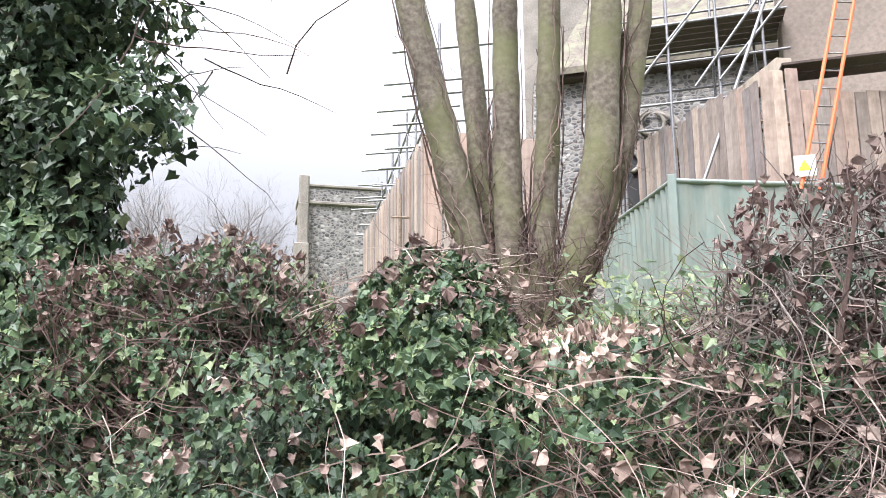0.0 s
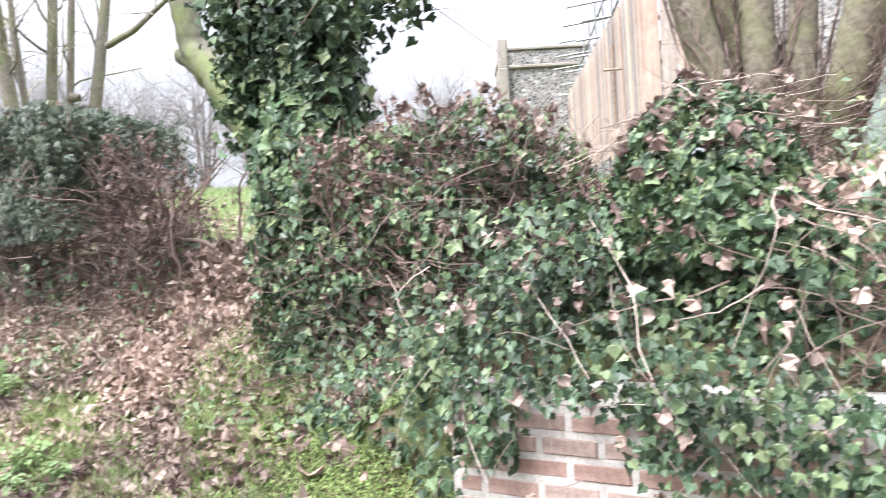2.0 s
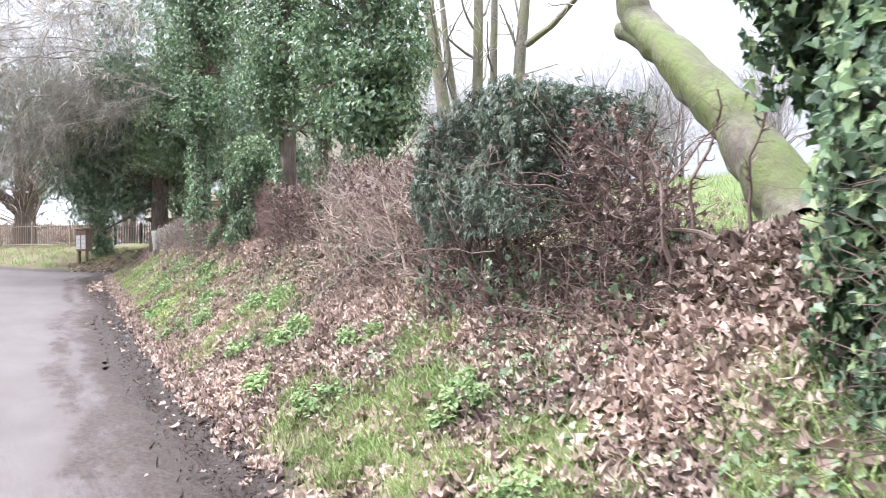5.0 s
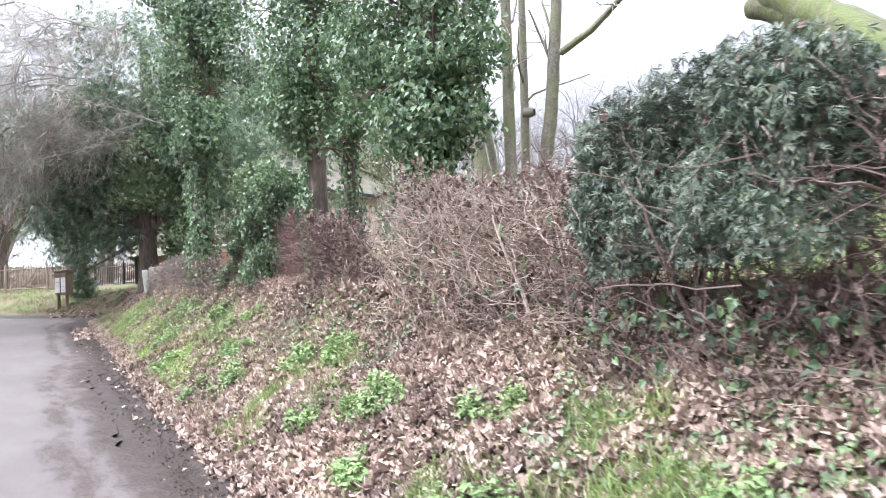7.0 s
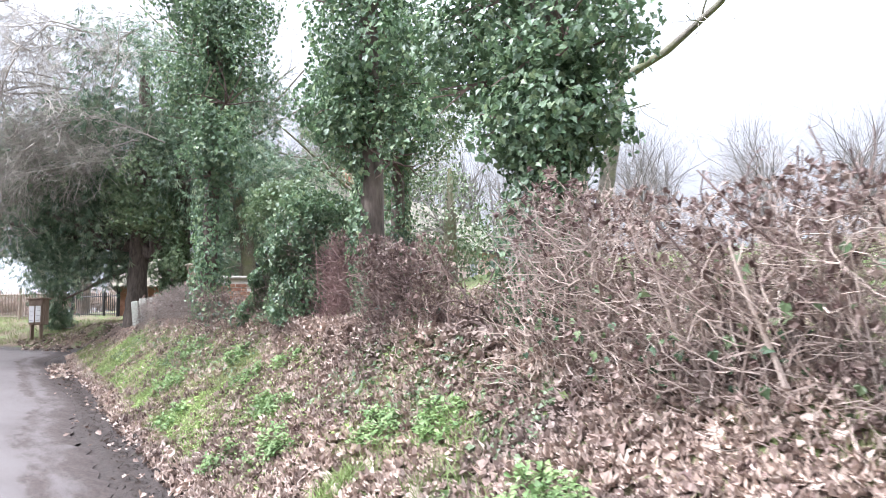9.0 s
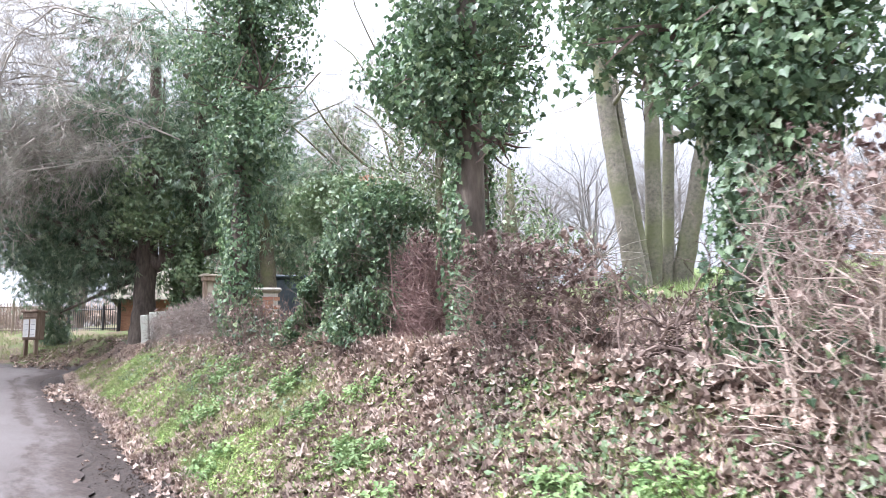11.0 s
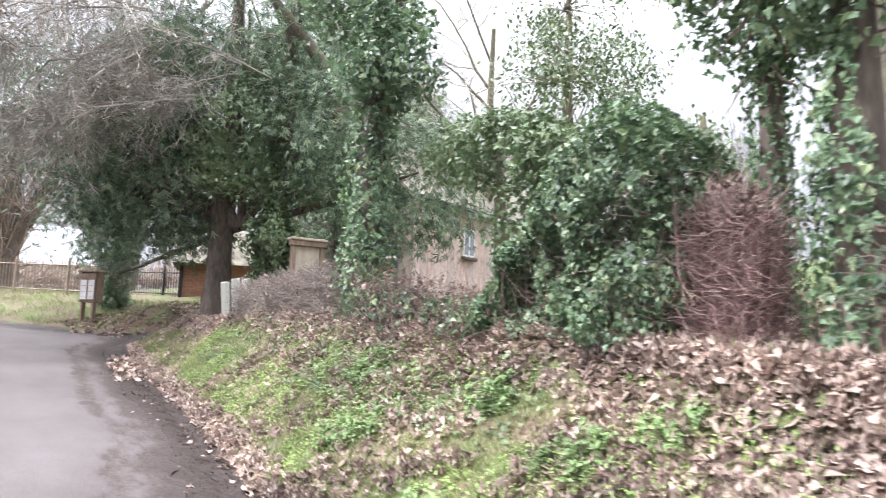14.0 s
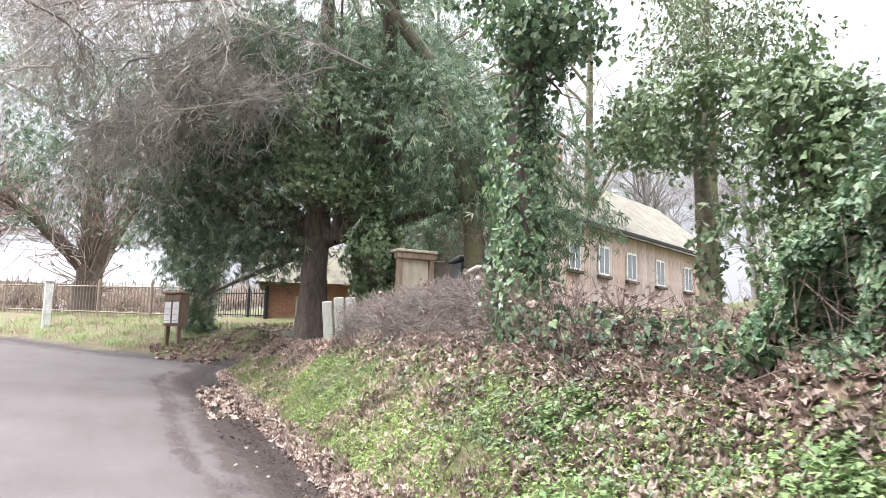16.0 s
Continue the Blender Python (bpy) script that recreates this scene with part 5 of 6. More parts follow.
leaves_part("wall_top_leaves", litter, P, rng.normal(0, 0.4, P.shape) + [0, -0.2, 1], rng.uniform(0.04, 0.1, n), "maple", DEAD, lean=(0, 0, 0), loose=1.0, curl=(0.2, 3.0))


def blades(name, parent, cx, cy, per, spread, size, mat, loose=0.32):
    m_ = len(cx)
    x = np.repeat(cx, per) + rng.normal(0, spread, m_ * per)
    y = np.repeat(cy, per) + rng.normal(0, spread, m_ * per)
    s = rng.uniform(size[0], size[1], m_ * per)
    P = np.stack([x, y, ground_bumpy(x, y) + 0.38 * s], -1)
    N = rng.normal(0, 1, P.shape) * [1, 1, 0.15]
    leaves_part(name, parent, P, N, s, "blade", mat, lean=(0, -0.15, 1), loose=loose, curl=(0.3, 2.0))


turf = thing("grass", (-8, 2.2, on_ground(-8, 2.2)), "thin winter grass in tufts among the leaves", "grass", "", "stuff")
n = 10500
x = -27 + 25.2 * rng.random(n) ** 0.8
e = edge_y(x)
y = e + 0.1 + (3.3 - e - 0.2) * rng.random(n)
g = patches(x, y)
far_ = (x < -14) & (y < 3.0)
k = (((g > 0.12) & (rng.random(n) < 0.75)) | (rng.random(n) < 0.1) | (far_ & (rng.random(n) < 0.95))) & ~((x > -1.95) & (y > 2.25))
blades("tufts", turf, x[k], y[k], 12, 0.06, (0.03, 0.095), GRASS, 0.5)
n = 260
x = rng.uniform(-10, -2.2, n)
y = edge_y(x) + rng.uniform(0.1, 1.2, n)
k = patches(x, y) > -0.1
blades("long_tufts", turf, x[k], y[k], 40, 0.05, (0.06, 0.16), LAWN, 0.5)
n = 5200
x, y = rng.uniform(-15, 3.5, n), 3.5 + 9 * rng.random(n) ** 1.5
k = ~((x < -3.2) & (x > -4.4) & (y < 5.5)) & ~((x > -1.8) & (y < 5.0)) & ~((x < -8.2) & (y < 7.5) & (rng.random(n) < 0.85))
blades("lawn_tufts", turf, x[k], y[k], 9, 0.09, (0.06, 0.15), LAWN)
n = 800
x = rng.uniform(-38, -29.5, n)
y = edge_y(x) + 0.3 + rng.random(n) * 3.5
blades("verge_tufts", turf, x, y, 10, 0.1, (0.06, 0.16), GRASS)
n = 12000
x = rng.normal(-2.3, 0.35, n)
y = rng.uniform(1.75, 2.5, n)
k = (x < -1.7) | (y < 2.3)
x, y = x[k], y[k]
P = np.stack([x, y, ground_bumpy(x, y) + 0.012 + 0.03 * rng.random(len(x))], -1)
leaves_part("chickweed", turf, P, rng.normal(0, 0.4, P.shape) + [0, -0.3, 1], rng.uniform(0.012, 0.026, len(x)), "oval", CHICKWEED, lean=(0, 0, 0), loose=1.0)

n = 26000
x = rng.uniform(-22.5, -10.5, n)
e = edge_y(x)
y = e + 0.15 + (3.2 - e - 0.15) * rng.random(n)
k = (patches(x * 1.6, y * 1.6) > -0.25) & (rng.random(n) < np.clip((-9.5 - x) / 4, 0.1, 1))
x, y = x[k], y[k]
P = np.stack([x, y, ground_bumpy(x, y) + 0.02 + 0.05 * rng.random(len(x))], -1)
leaves_part("low_weeds", turf, P, rng.normal(0, 0.4, P.shape) + [0, -0.3, 1], rng.uniform(0.018, 0.045, len(x)), "oval", CHICKWEED, lean=(0, 0, 0), loose=1.0)

# ivy creeping along the foot of the hedge
creep = thing("ground_ivy", (-9, 3.0, on_ground(-9, 3.0)), "patches of small-leaved ivy creeping over the bank", "ivy")
n = 9000
x = rng.uniform(-21.5, -2.6, n)
e = edge_y(x)
y = np.where(x > -7, rng.uniform(2.35, 3.2, n), rng.uniform(2.6, 3.35, n))
k = (np.sin(x * 1.1 + 0.6) + np.sin(x * 2.9 + y * 3) * 0.6 > 0.1) | (x > -3.4) | ((x < -14) & (rng.random(n) < 0.5))
k &= ~((x > -4.15) & (x < -3.6))
x, y = x[k], y[k]
P = np.stack([x, y, ground_bumpy(x, y) + 0.015 + 0.05 * rng.random(len(x))], -1)
leaves_part("leaves", creep, P, rng.normal(0, 0.4, P.shape) + [0, -0.5, 0.9], rng.uniform(0.025, 0.055, len(x)), "ivy", IVY_PALE, loose=0.8)

n = 500
x, y = rng.uniform(-21.5, -2.6, n), rng.uniform(2.5, 3.3, n)
P = wander(np.stack([x, y, ground_bumpy(x, y) + 0.02], -1), np.stack([rng.normal(0, 1, n), rng.normal(0, 0.7, n), rng.normal(0, 0.05, n)], -1), rng.uniform(0.15, 0.5, n), 6, 0.25)
P[:, :, 2] = ground_bumpy(P[:, :, 0], P[:, :, 1]) + 0.015
twigs_part("runners", creep, P, taper(n, 6, 0.0025, 0.6), TWIG)


def nettles(x, y, r, stems_=14, size=(0.028, 0.058)):
    t = thing("nettle_clump", (x, y, on_ground(x, y)), "fresh bright green nettle clump among fallen leaves", "nettle", "nettles on the bank")
    stems_ = int(stems_ * 1.6)
    a, d = rng.uniform(0, 2 * np.pi, stems_), r * np.sqrt(rng.random(stems_))
    sx, sy = x + d * np.cos(a) * 1.3, y + d * np.sin(a) * 0.8
    P = wander(np.stack([sx, sy, ground_z(sx, sy)], -1), rng.normal(0, 0.3, (stems_, 3)) + [0, -0.1, 1], rng.uniform(0.05, 0.15, stems_), 5, 0.2)
    twigs_part("stems", t, P, taper(stems_, 5, 0.003, 0.5), NETTLE)
    q = np.repeat(P[:, 1:].reshape(-1, 3), 8, 0)
    q = q + rng.normal(0, 0.03, q.shape)
    leaves_part("leaves", t, q, rng.normal(0, 0.35, q.shape) + [0, -0.25, 1], rng.uniform(size[0], size[1], len(q)), "nettle", NETTLE, lean=(0, 0, -0.2), loose=1.0)


for x, y, r, k in [(-9.6, 2.75, 0.2, 16), (-8.3, 2.4, 0.24, 24), (-10.2, 2.55, 0.18, 14), (-8.9, 2.1, 0.16, 12), (-7.6, 1.95, 0.15, 10), (-12.2, 2.5, 0.2, 14), (-11.3, 2.2, 0.2, 14), (-6.4, 2.0, 0.2, 10), (-5.1, 2.4, 0.2, 12), (-13.4, 2.7, 0.2, 14),
                   (-14.5, 2.9, 0.2, 12), (-4.0, 2.0, 0.16, 8), (-15.6, 2.4, 0.25, 16), (-14.1, 2.1, 0.2, 12), (-13.0, 3.0, 0.15, 8), (-7.0, 2.6, 0.2, 10), (-11.9, 1.95, 0.15, 10), (-16.4, 2.9, 0.2, 12)]:
    nettles(x, y, r, k)

# ---- the church and its hoardings ----


def strip(a, b_, w):
    """Places along a line from a to b, w apart."""
    a, b_ = np.array(a, float), np.array(b_, float)
    L = np.linalg.norm(b_ - a)
    m_ = max(1, int(L / w))
    return [(a + (b_ - a) * (i + 0.5) / m_, (b_ - a) / L) for i in range(m_)]


def plank_mesh(w, h, d, bevel=0.005):
    bm = box_bm(-w / 2, w / 2, -d / 2, d / 2, 0, h, bevel)
    me = bpy.data.meshes.new("plank")
    bm.to_mesh(me)
    bm.free()
    me.materials.append(PLANK)
    return me


def hoarding(label, runs, w=0.225, d=0.038):
    """Upright scaffold boards, each one a piece, with rails behind; runs: ((x, y, base z, height), the same at the end)."""
    h = thing("site_hoarding", (runs[0][0][0], runs[0][0][1], on_ground(runs[0][0][0], runs[0][0][1])), label, "fence", "site hoardings")
    kinds = {}
    for a, b_ in runs:
        a, b_ = np.array(a, float), np.array(b_, float)
        t = unit((b_ - a)[:2])
        ang = math.atan2(t[1], t[0])
        L = np.linalg.norm((b_ - a)[:2])
        m_ = int(L / w)
        for i in range(m_):
            p = a + (b_ - a) * (i + 0.5) / m_
            hh = round(p[3] / 0.1) * 0.1
            ww = w * rng.choice([0.93, 0.96, 0.99])
            key = (hh, round(ww, 3))
            if key not in kinds:
                kinds[key] = plank_mesh(ww, hh, d)
            o = part_mesh("plank", kinds[key], h)
            jit = rng.normal(0, 0.02)
            o.matrix_basis = Matrix.Translation((p[0] - t[1] * jit * 0.6, p[1] + t[0] * jit * 0.6, p[2] + rng.uniform(-0.06, 0.06))) @ Matrix.Rotation(ang, 4, "Z") @ Matrix.Rotation(rng.normal(0, 0.008), 4, "Y")
        for fz in (0.25, 0.75):
            za, zb = a[2] + a[3] * fz, b_[2] + b_[3] * fz
            P = np.array([[(a[0] - t[1] * 0.06, a[1] + t[0] * 0.06, za), (b_[0] - t[1] * 0.06, b_[1] + t[0] * 0.06, zb)]])
            twigs_part("rail", h, P, np.full((1, 2), 0.04), OAK, "", 4, kind="")
    return h


hoarding("tall hoarding of pale pinkish weathered scaffold boards", [((-9.7, 22.8, 4.3, 2.45), (-3.5, 10.6, 3.0, 2.5)), ((-3.5, 10.6, 3.0, 2.5), (-1.9, 11.2, 3.0, 2.45))])
hoarding("hoarding of mixed brown and grey upright scaffold boards", [((-0.65, 18.9, 4.2, 3.55), (1.6, 13.5, 3.2, 3.75)), ((1.6, 13.45, 3.2, 3.95), (2.35, 13.75, 3.2, 3.9)), ((2.35, 13.78, 3.2, 3.6), (5.5, 15.2, 3.4, 3.4))], 0.24)


def tube_thing(t, name, pts, r, mat, label="", sides=8):
    return twigs_part(name, t, np.array([pts], float), np.full((1, len(pts)), r), mat, label, sides, True, "")


post = thing("sign_post", (-4.3, 11.9, on_ground(-4.3, 11.9)), "slim rusty post clamped to the hoarding", "post")
tube_thing(post, "pole", [(-4.35, 11.75, 3.1), (-4.35, 11.75, 4.9)], 0.03, RUST_RAIL)
tube_thing(post, "clamp", [(-4.48, 11.68, 4.5), (-4.2, 11.8, 4.5)], 0.02, RUST_RAIL)

# flint chapel with a parapet and corner buttress
M_CH = Matrix.Translation((-14.4, 27.4, 4.3)) @ Matrix.Rotation(math.atan2(2.0, 3.3), 4, "Z")
chapel = thing("church_chapel", (-12.5, 28.5, 4.4), "low flint church chapel with a stone parapet", "church")
part("wall", box_bm(0.0, 7, 0, 4, -0.6, 5.1, 0.02, M_CH), FLINT, chapel, "grey knapped flint")
part("parapet", box_bm(-0.06, 7.06, -0.06, 4.06, 5.1, 5.75, 0.03, M_CH), FLINT, chapel)
part("string_course", box_bm(-0.12, 7.12, -0.12, 4.12, 5.02, 5.16, 0.03, M_CH), STONE, chapel, "pale stone moulding")
part("coping", box_bm(-0.12, 7.12, -0.12, 4.12, 5.75, 5.88, 0.03, M_CH), STONE, chapel, "pale stone coping")
part("buttress", box_bm(-0.35, 0.25, -0.55, 0.3, -0.6, 3.3, 0.04, M_CH), STONE, chapel, "pale stone buttress")
part("buttress", box_bm(-0.22, 0.2, -0.35, 0.2, 3.3, 5.0, 0.04, M_CH), STONE, chapel, "pale stone buttress")
part("pinnacle", box_bm(-0.2, 0.22, -0.2, 0.22, 5.0, 6.25, 0.06, M_CH), STONE, chapel)

# the nave: flint wall, traceried window, steep roof, buff rendered end
nave = thing("church_nave", (0.5, 21.0, 4.2), "flint church nave with a traceried stone window under repair", "church")
part("wall", box_bm(-3.6, 3.2, 20.9, 21.6, 3.6, 10.6, 0.02), FLINT, nave, "grey knapped flint")
part("eaves_beam", box_bm(-3.2, 3.2, 20.55, 20.9, 10.4, 10.62, 0.02), DARK_WOOD, nave, "dark eaves timber")
bm = bmesh.new()
vs = [bm.verts.new(v) for v in ((-3.0, 20.4, 10.5), (3.6, 20.4, 10.5), (3.6, 24.5, 15.5), (-1.6, 24.5, 15.5), (-3.0, 20.4, 10.7), (3.6, 20.4, 10.7), (3.6, 24.5, 15.7), (-1.6, 24.5, 15.7))]
for f in ((0, 1, 5, 4), (1, 2, 6, 5), (2, 3, 7, 6), (3, 0, 4, 7), (4, 5, 6, 7), (3, 2, 1, 0)):
    bm.faces.new([vs[i] for i in f])
part("roof", bm, TILE, nave)
part("tower", box_bm(-4.6, 0.5, 25.0, 29.0, 3.6, 18.0, 0.05), STONE, nave, "pale rendered tower")
win = part("window", box_bm(-1.3, 0.75, 20.86, 20.895, 5.6, 8.3, 0.01), DARK_METAL, nave, "dark glazing in stone tracery")
for cx in (-1.3, -0.62, 0.06, 0.72):
    part("mullion", box_bm(cx - 0.07, cx + 0.07, 20.72, 20.86, 5.5, 8.0, 0.02), STONE, win, "pale stone mullion")
for cx, cz, rr in [(-0.96, 7.85, 0.3), (-0.28, 7.85, 0.3), (0.4, 7.85, 0.3), (-0.62, 8.4, 0.33), (0.06, 8.4, 0.33), (-0.28, 8.9, 0.33)]:
    a = np.linspace(0, 2 * np.pi, 17)
    tube_thing(win, "tracery_ring", np.stack([cx + rr * np.cos(a), np.full(17, 20.78), cz + rr * np.sin(a)], -1), 0.07, STONE, "pale stone tracery", 6)
tube_thing(win, "hood_mould", [(-1.5, 20.74, 7.6), (-1.25, 20.74, 8.4), (-0.8, 20.74, 9.0), (-0.28, 20.74, 9.35), (0.25, 20.74, 9.0), (0.7, 20.74, 8.4), (0.95, 20.74, 7.6)], 0.1, STONE, "pale stone arch", 6)
part("end_wall", box_bm(2.55, 9.0, 16.6, 17.2, 3.6, 15.0, 0.02), RENDER, nave, "buff lime-rendered end wall")
part("fascia_board", box_bm(-0.15, 0.15, 0.0, 5.4, -0.16, 0.16, 0.01, Matrix.Translation((2.2, 14.3, 7.45)) @ Matrix.Rotation(radians(24), 4, "Z")), CREAM, nave, "pale timber fascia")

scaffold = thing("scaffold", (1.0, 16.5, on_ground(1.0, 16.5)), "galvanised tube scaffold with a boarded platform against the church", "scaffold", "scaffolds")
for x in (-0.9, 0.2, 1.2, 2.1):
    for y in (16.0, 17.6):
        tube_thing(scaffold, "upright", [(x, y, 3.7), (x, y, 12.5)], 0.032, STEEL)
for z in (7.6, 8.5, 9.4, 10.4):
    for y in (16.0, 17.6):
        tube_thing(scaffold, "ledger", [(-1.4, y, z), (2.6, y, z + 0.03)], 0.03, STEEL)
for x, a, c in [(-0.9, 7.6, 9.4), (0.2, 9.0, 10.8), (1.2, 8.0, 9.8), (0.7, 7.9, 9.9)]:
    tube_thing(scaffold, "brace", [(x, 15.95, a), (x + 1.5, 15.95, c)], 0.03, STEEL)
tube_thing(scaffold, "brace", [(0.35, 14.4, 4.6), (2.2, 15.6, 9.6)], 0.035, STEEL)
tube_thing(scaffold, "brace", [(-0.75, 15.9, 7.0), (-0.2, 15.9, 10.5)], 0.03, STEEL)
for i in range(5):
    part("platform_board", box_bm(-1.2, 2.6, 16.1 + i * 0.3, 16.37 + i * 0.3, 9.44, 9.49, 0.006), DARK_WOOD, scaffold)
for i in range(4):
    part("stacked_board", box_bm(2.1, 4.3, 13.95 + i * 0.24, 14.17 + i * 0.24, 7.32 + 0.03 * (i % 2), 7.37 + 0.03 * (i % 2), 0.005, None), DARK_WOOD, scaffold)

scaf2 = thing("scaffold", (-6.5, 18.0, on_ground(-6.5, 18.0)), "receding run of scaffold tubes above the hoarding", "scaffold", "scaffolds")
for i in range(9):
    f = i / 8
    x, y = -3.9 - 5.6 * f, 12.6 + 10.8 * f
    zt = 7.9 - 0.1 * f
    tube_thing(scaf2, "upright", [(x, y, 3.5), (x, y, zt + 0.5)], 0.03, STEEL)
    tube_thing(scaf2, "transom", [(x - 0.9, y - 0.1, zt), (x + 1.0, y + 0.1, zt)], 0.028, STEEL)
    tube_thing(scaf2, "transom", [(x - 0.7, y - 0.1, zt - 0.9), (x + 1.0, y + 0.1, zt - 0.9)], 0.028, STEEL)
    if i < 8:
        tube_thing(scaf2, "brace", [(x, y, zt - 1.2), (x - 0.7, y + 1.35, zt)], 0.026, STEEL)
for dz in (7.8, 7.0):
    tube_thing(scaf2, "ledger", [(-3.9, 12.6, dz), (-9.5, 23.4, dz - 0.05)], 0.028, STEEL)

# pale green site container
box = thing("site_container", (1.4, 13.2, on_ground(1.4, 13.2)), "pale green corrugated steel site container", "container")
CA, CB, CD = np.array([-1.35, 15.9]), np.array([0.08, 12.3]), np.array([4.2, 14.1])
for nm, a, b_ in (("side", CA, CB), ("end", CB, CD)):
    t = unit(b_ - a)
    nrm = np.array([t[1], -t[0]])
    L = np.linalg.norm(b_ - a)
    u = np.arange(0, L, 0.06)
    off = 0.03 * np.clip(np.sin(u * 2 * np.pi / 0.26) * 2.2, -1, 1) if nm == "side" else 0.012 * np.clip(np.sin(u * 2 * np.pi / 0.6) * 4, -1, 1)
    base = a[None] + t[None] * u[:, None] + nrm[None] * off[:, None]
    V = np.concatenate([np.c_[base, np.full(len(u), 2.55)], np.c_[base, np.full(len(u), 4.86)]])
    i = np.arange(len(u) - 1)
    part_mesh(nm, mesh_of(nm, V, np.stack([i, i + 1, i + 1 + len(u), i + len(u)], -1), GREEN_PAINT), box, "ribbed pale green steel")
    tube_thing(box, "top_rail", [(*a, 4.9), (*b_, 4.9)], 0.05, GREEN_PAINT, "", 4)
part("corner_post", box_bm(-0.07, 0.07, -0.07, 0.07, 2.5, 5.0, 0.01, Matrix.Translation((*CB, 0))), GREEN_PAINT, box)
bm = bmesh.new()
CE = CA + (CD - CB)
vs = [bm.verts.new((*p, 4.92)) for p in (CA, CB, CD, CE)]
top = bm.faces.new(vs)
bmesh.ops.solidify(bm, geom=[top], thickness=0.05)
part("roof", bm, GREEN_PAINT, box)

ladder = thing("ladder", (2.1, 13.1, 4.9), "bright orange ladder leaning against the hoarding", "ladder")
lb, lt = np.array([2.05, 12.9, 4.75]), np.array([3.15, 13.45, 8.9])
side = np.array([0.3, 0.12, 0.0])
tube_thing(ladder, "stile", [lb, lt], 0.035, ORANGE, "", 6)
tube_thing(ladder, "stile", [lb + side, lt + side], 0.035, ORANGE, "", 6)
for i in range(13):
    p = lb + (lt - lb) * (i + 0.5) / 13
    tube_thing(ladder, "rung", [p, p + side], 0.014, STEEL, "grey metal rung", 6)
sign = thing("warning_sign", (2.0, 12.9, 4.95), "small white sign with a yellow triangle", "sign")
part("board", box_bm(1.98, 2.3, 12.86, 12.88, 4.95, 5.3, 0.004), WHITE_PAINT, sign)
bm = bmesh.new()
vs = [bm.verts.new(v) for v in ((2.03, 12.855, 5.05), (2.23, 12.855, 5.05), (2.13, 12.855, 5.23))]
bm.faces.new(vs)
part("triangle", bm, YELLOW, sign, "yellow warning triangle")

for x, y, h, w, a in [(-8.2, 12.5, 0.75, 0.6, 20), (-7.0, 11.0, 0.6, 0.5, -15), (-12.5, 14.5, 0.8, 0.6, 10), (-6.6, 9.3, 0.4, 0.55, 8)]:
    g = thing("gravestone", (x, y, on_ground(x, y)), "weathered grey gravestone standing in the lawn", "gravestone", "gravestones")
    bm = box_bm(-w / 2, w / 2, -0.06, 0.06, -0.1, h, 0.03, Matrix.Translation((x, y, on_ground(x, y))) @ Matrix.Rotation(radians(a), 4, "Z") @ Matrix.Rotation(radians(4), 4, "X"))
    part("slab", bm, STONE, g)

# ---- the far end: drive, notice board, railings and buildings ----
BX, BY = -30.85, 2.06
BZ = on_ground(BX, BY)
board = thing("notice_board", (BX, BY, BZ), "weathered oak parish notice board on two posts", "notice board")
M_B = Matrix.Translation((BX, BY, 2.45)) @ Matrix.Rotation(radians(42), 4, "Z") @ Matrix.Diagonal((0.52, 1, 1, 1))
for dx in (-0.34, 0.3):
    part("post", box_bm(dx - 0.055, dx + 0.055, -0.05, 0.07, -0.35, 1.1, 0.008, M_B), OAK, board)
case = part("case", box_bm(-0.47, 0.47, -0.06, 0.2, 0.48, 1.22, 0.012, M_B), OAK, board)
part("roof", box_bm(-0.53, 0.53, -0.14, 0.26, 1.22, 1.27, 0.012, M_B), OAK, board)
part("header", box_bm(-0.45, 0.45, -0.085, -0.06, 1.08, 1.2, 0.004, M_B), OAK, board)
for dx in (-0.22, 0.22):
    d = part("door", box_bm(dx - 0.205, dx + 0.205, -0.085, -0.062, 0.52, 1.06, 0.006, M_B), OAK, case)
    part("pane", box_bm(dx - 0.175, dx + 0.175, -0.092, -0.086, 0.55, 1.03, 0.002, M_B), PAPER, case, "pale notices behind glass")
    for i in range(3):
        part("notice", box_bm(dx - 0.14 + 0.02 * i, dx + 0.1 + 0.015 * i, -0.096, -0.093, 0.6 + 0.14 * i, 0.61 + 0.14 * i, 0.0, M_B), INK, case, "faded lines of print")

wp = thing("white_post", (-36.2, -0.75, on_ground(-36.2, -0.75)), "flaking white-painted timber post on the verge", "post")
part("shaft", box_bm(-36.31, -36.09, -0.86, -0.64, on_ground(-36.2, -0.75) - 0.2, on_ground(-36.2, -0.75) + 1.25, 0.03), WHITE_PAINT, wp)
part("cap", box_bm(-36.33, -36.07, -0.88, -0.62, on_ground(-36.2, -0.75) + 1.25, on_ground(-36.2, -0.75) + 1.32, 0.025), WHITE_PAINT, wp)


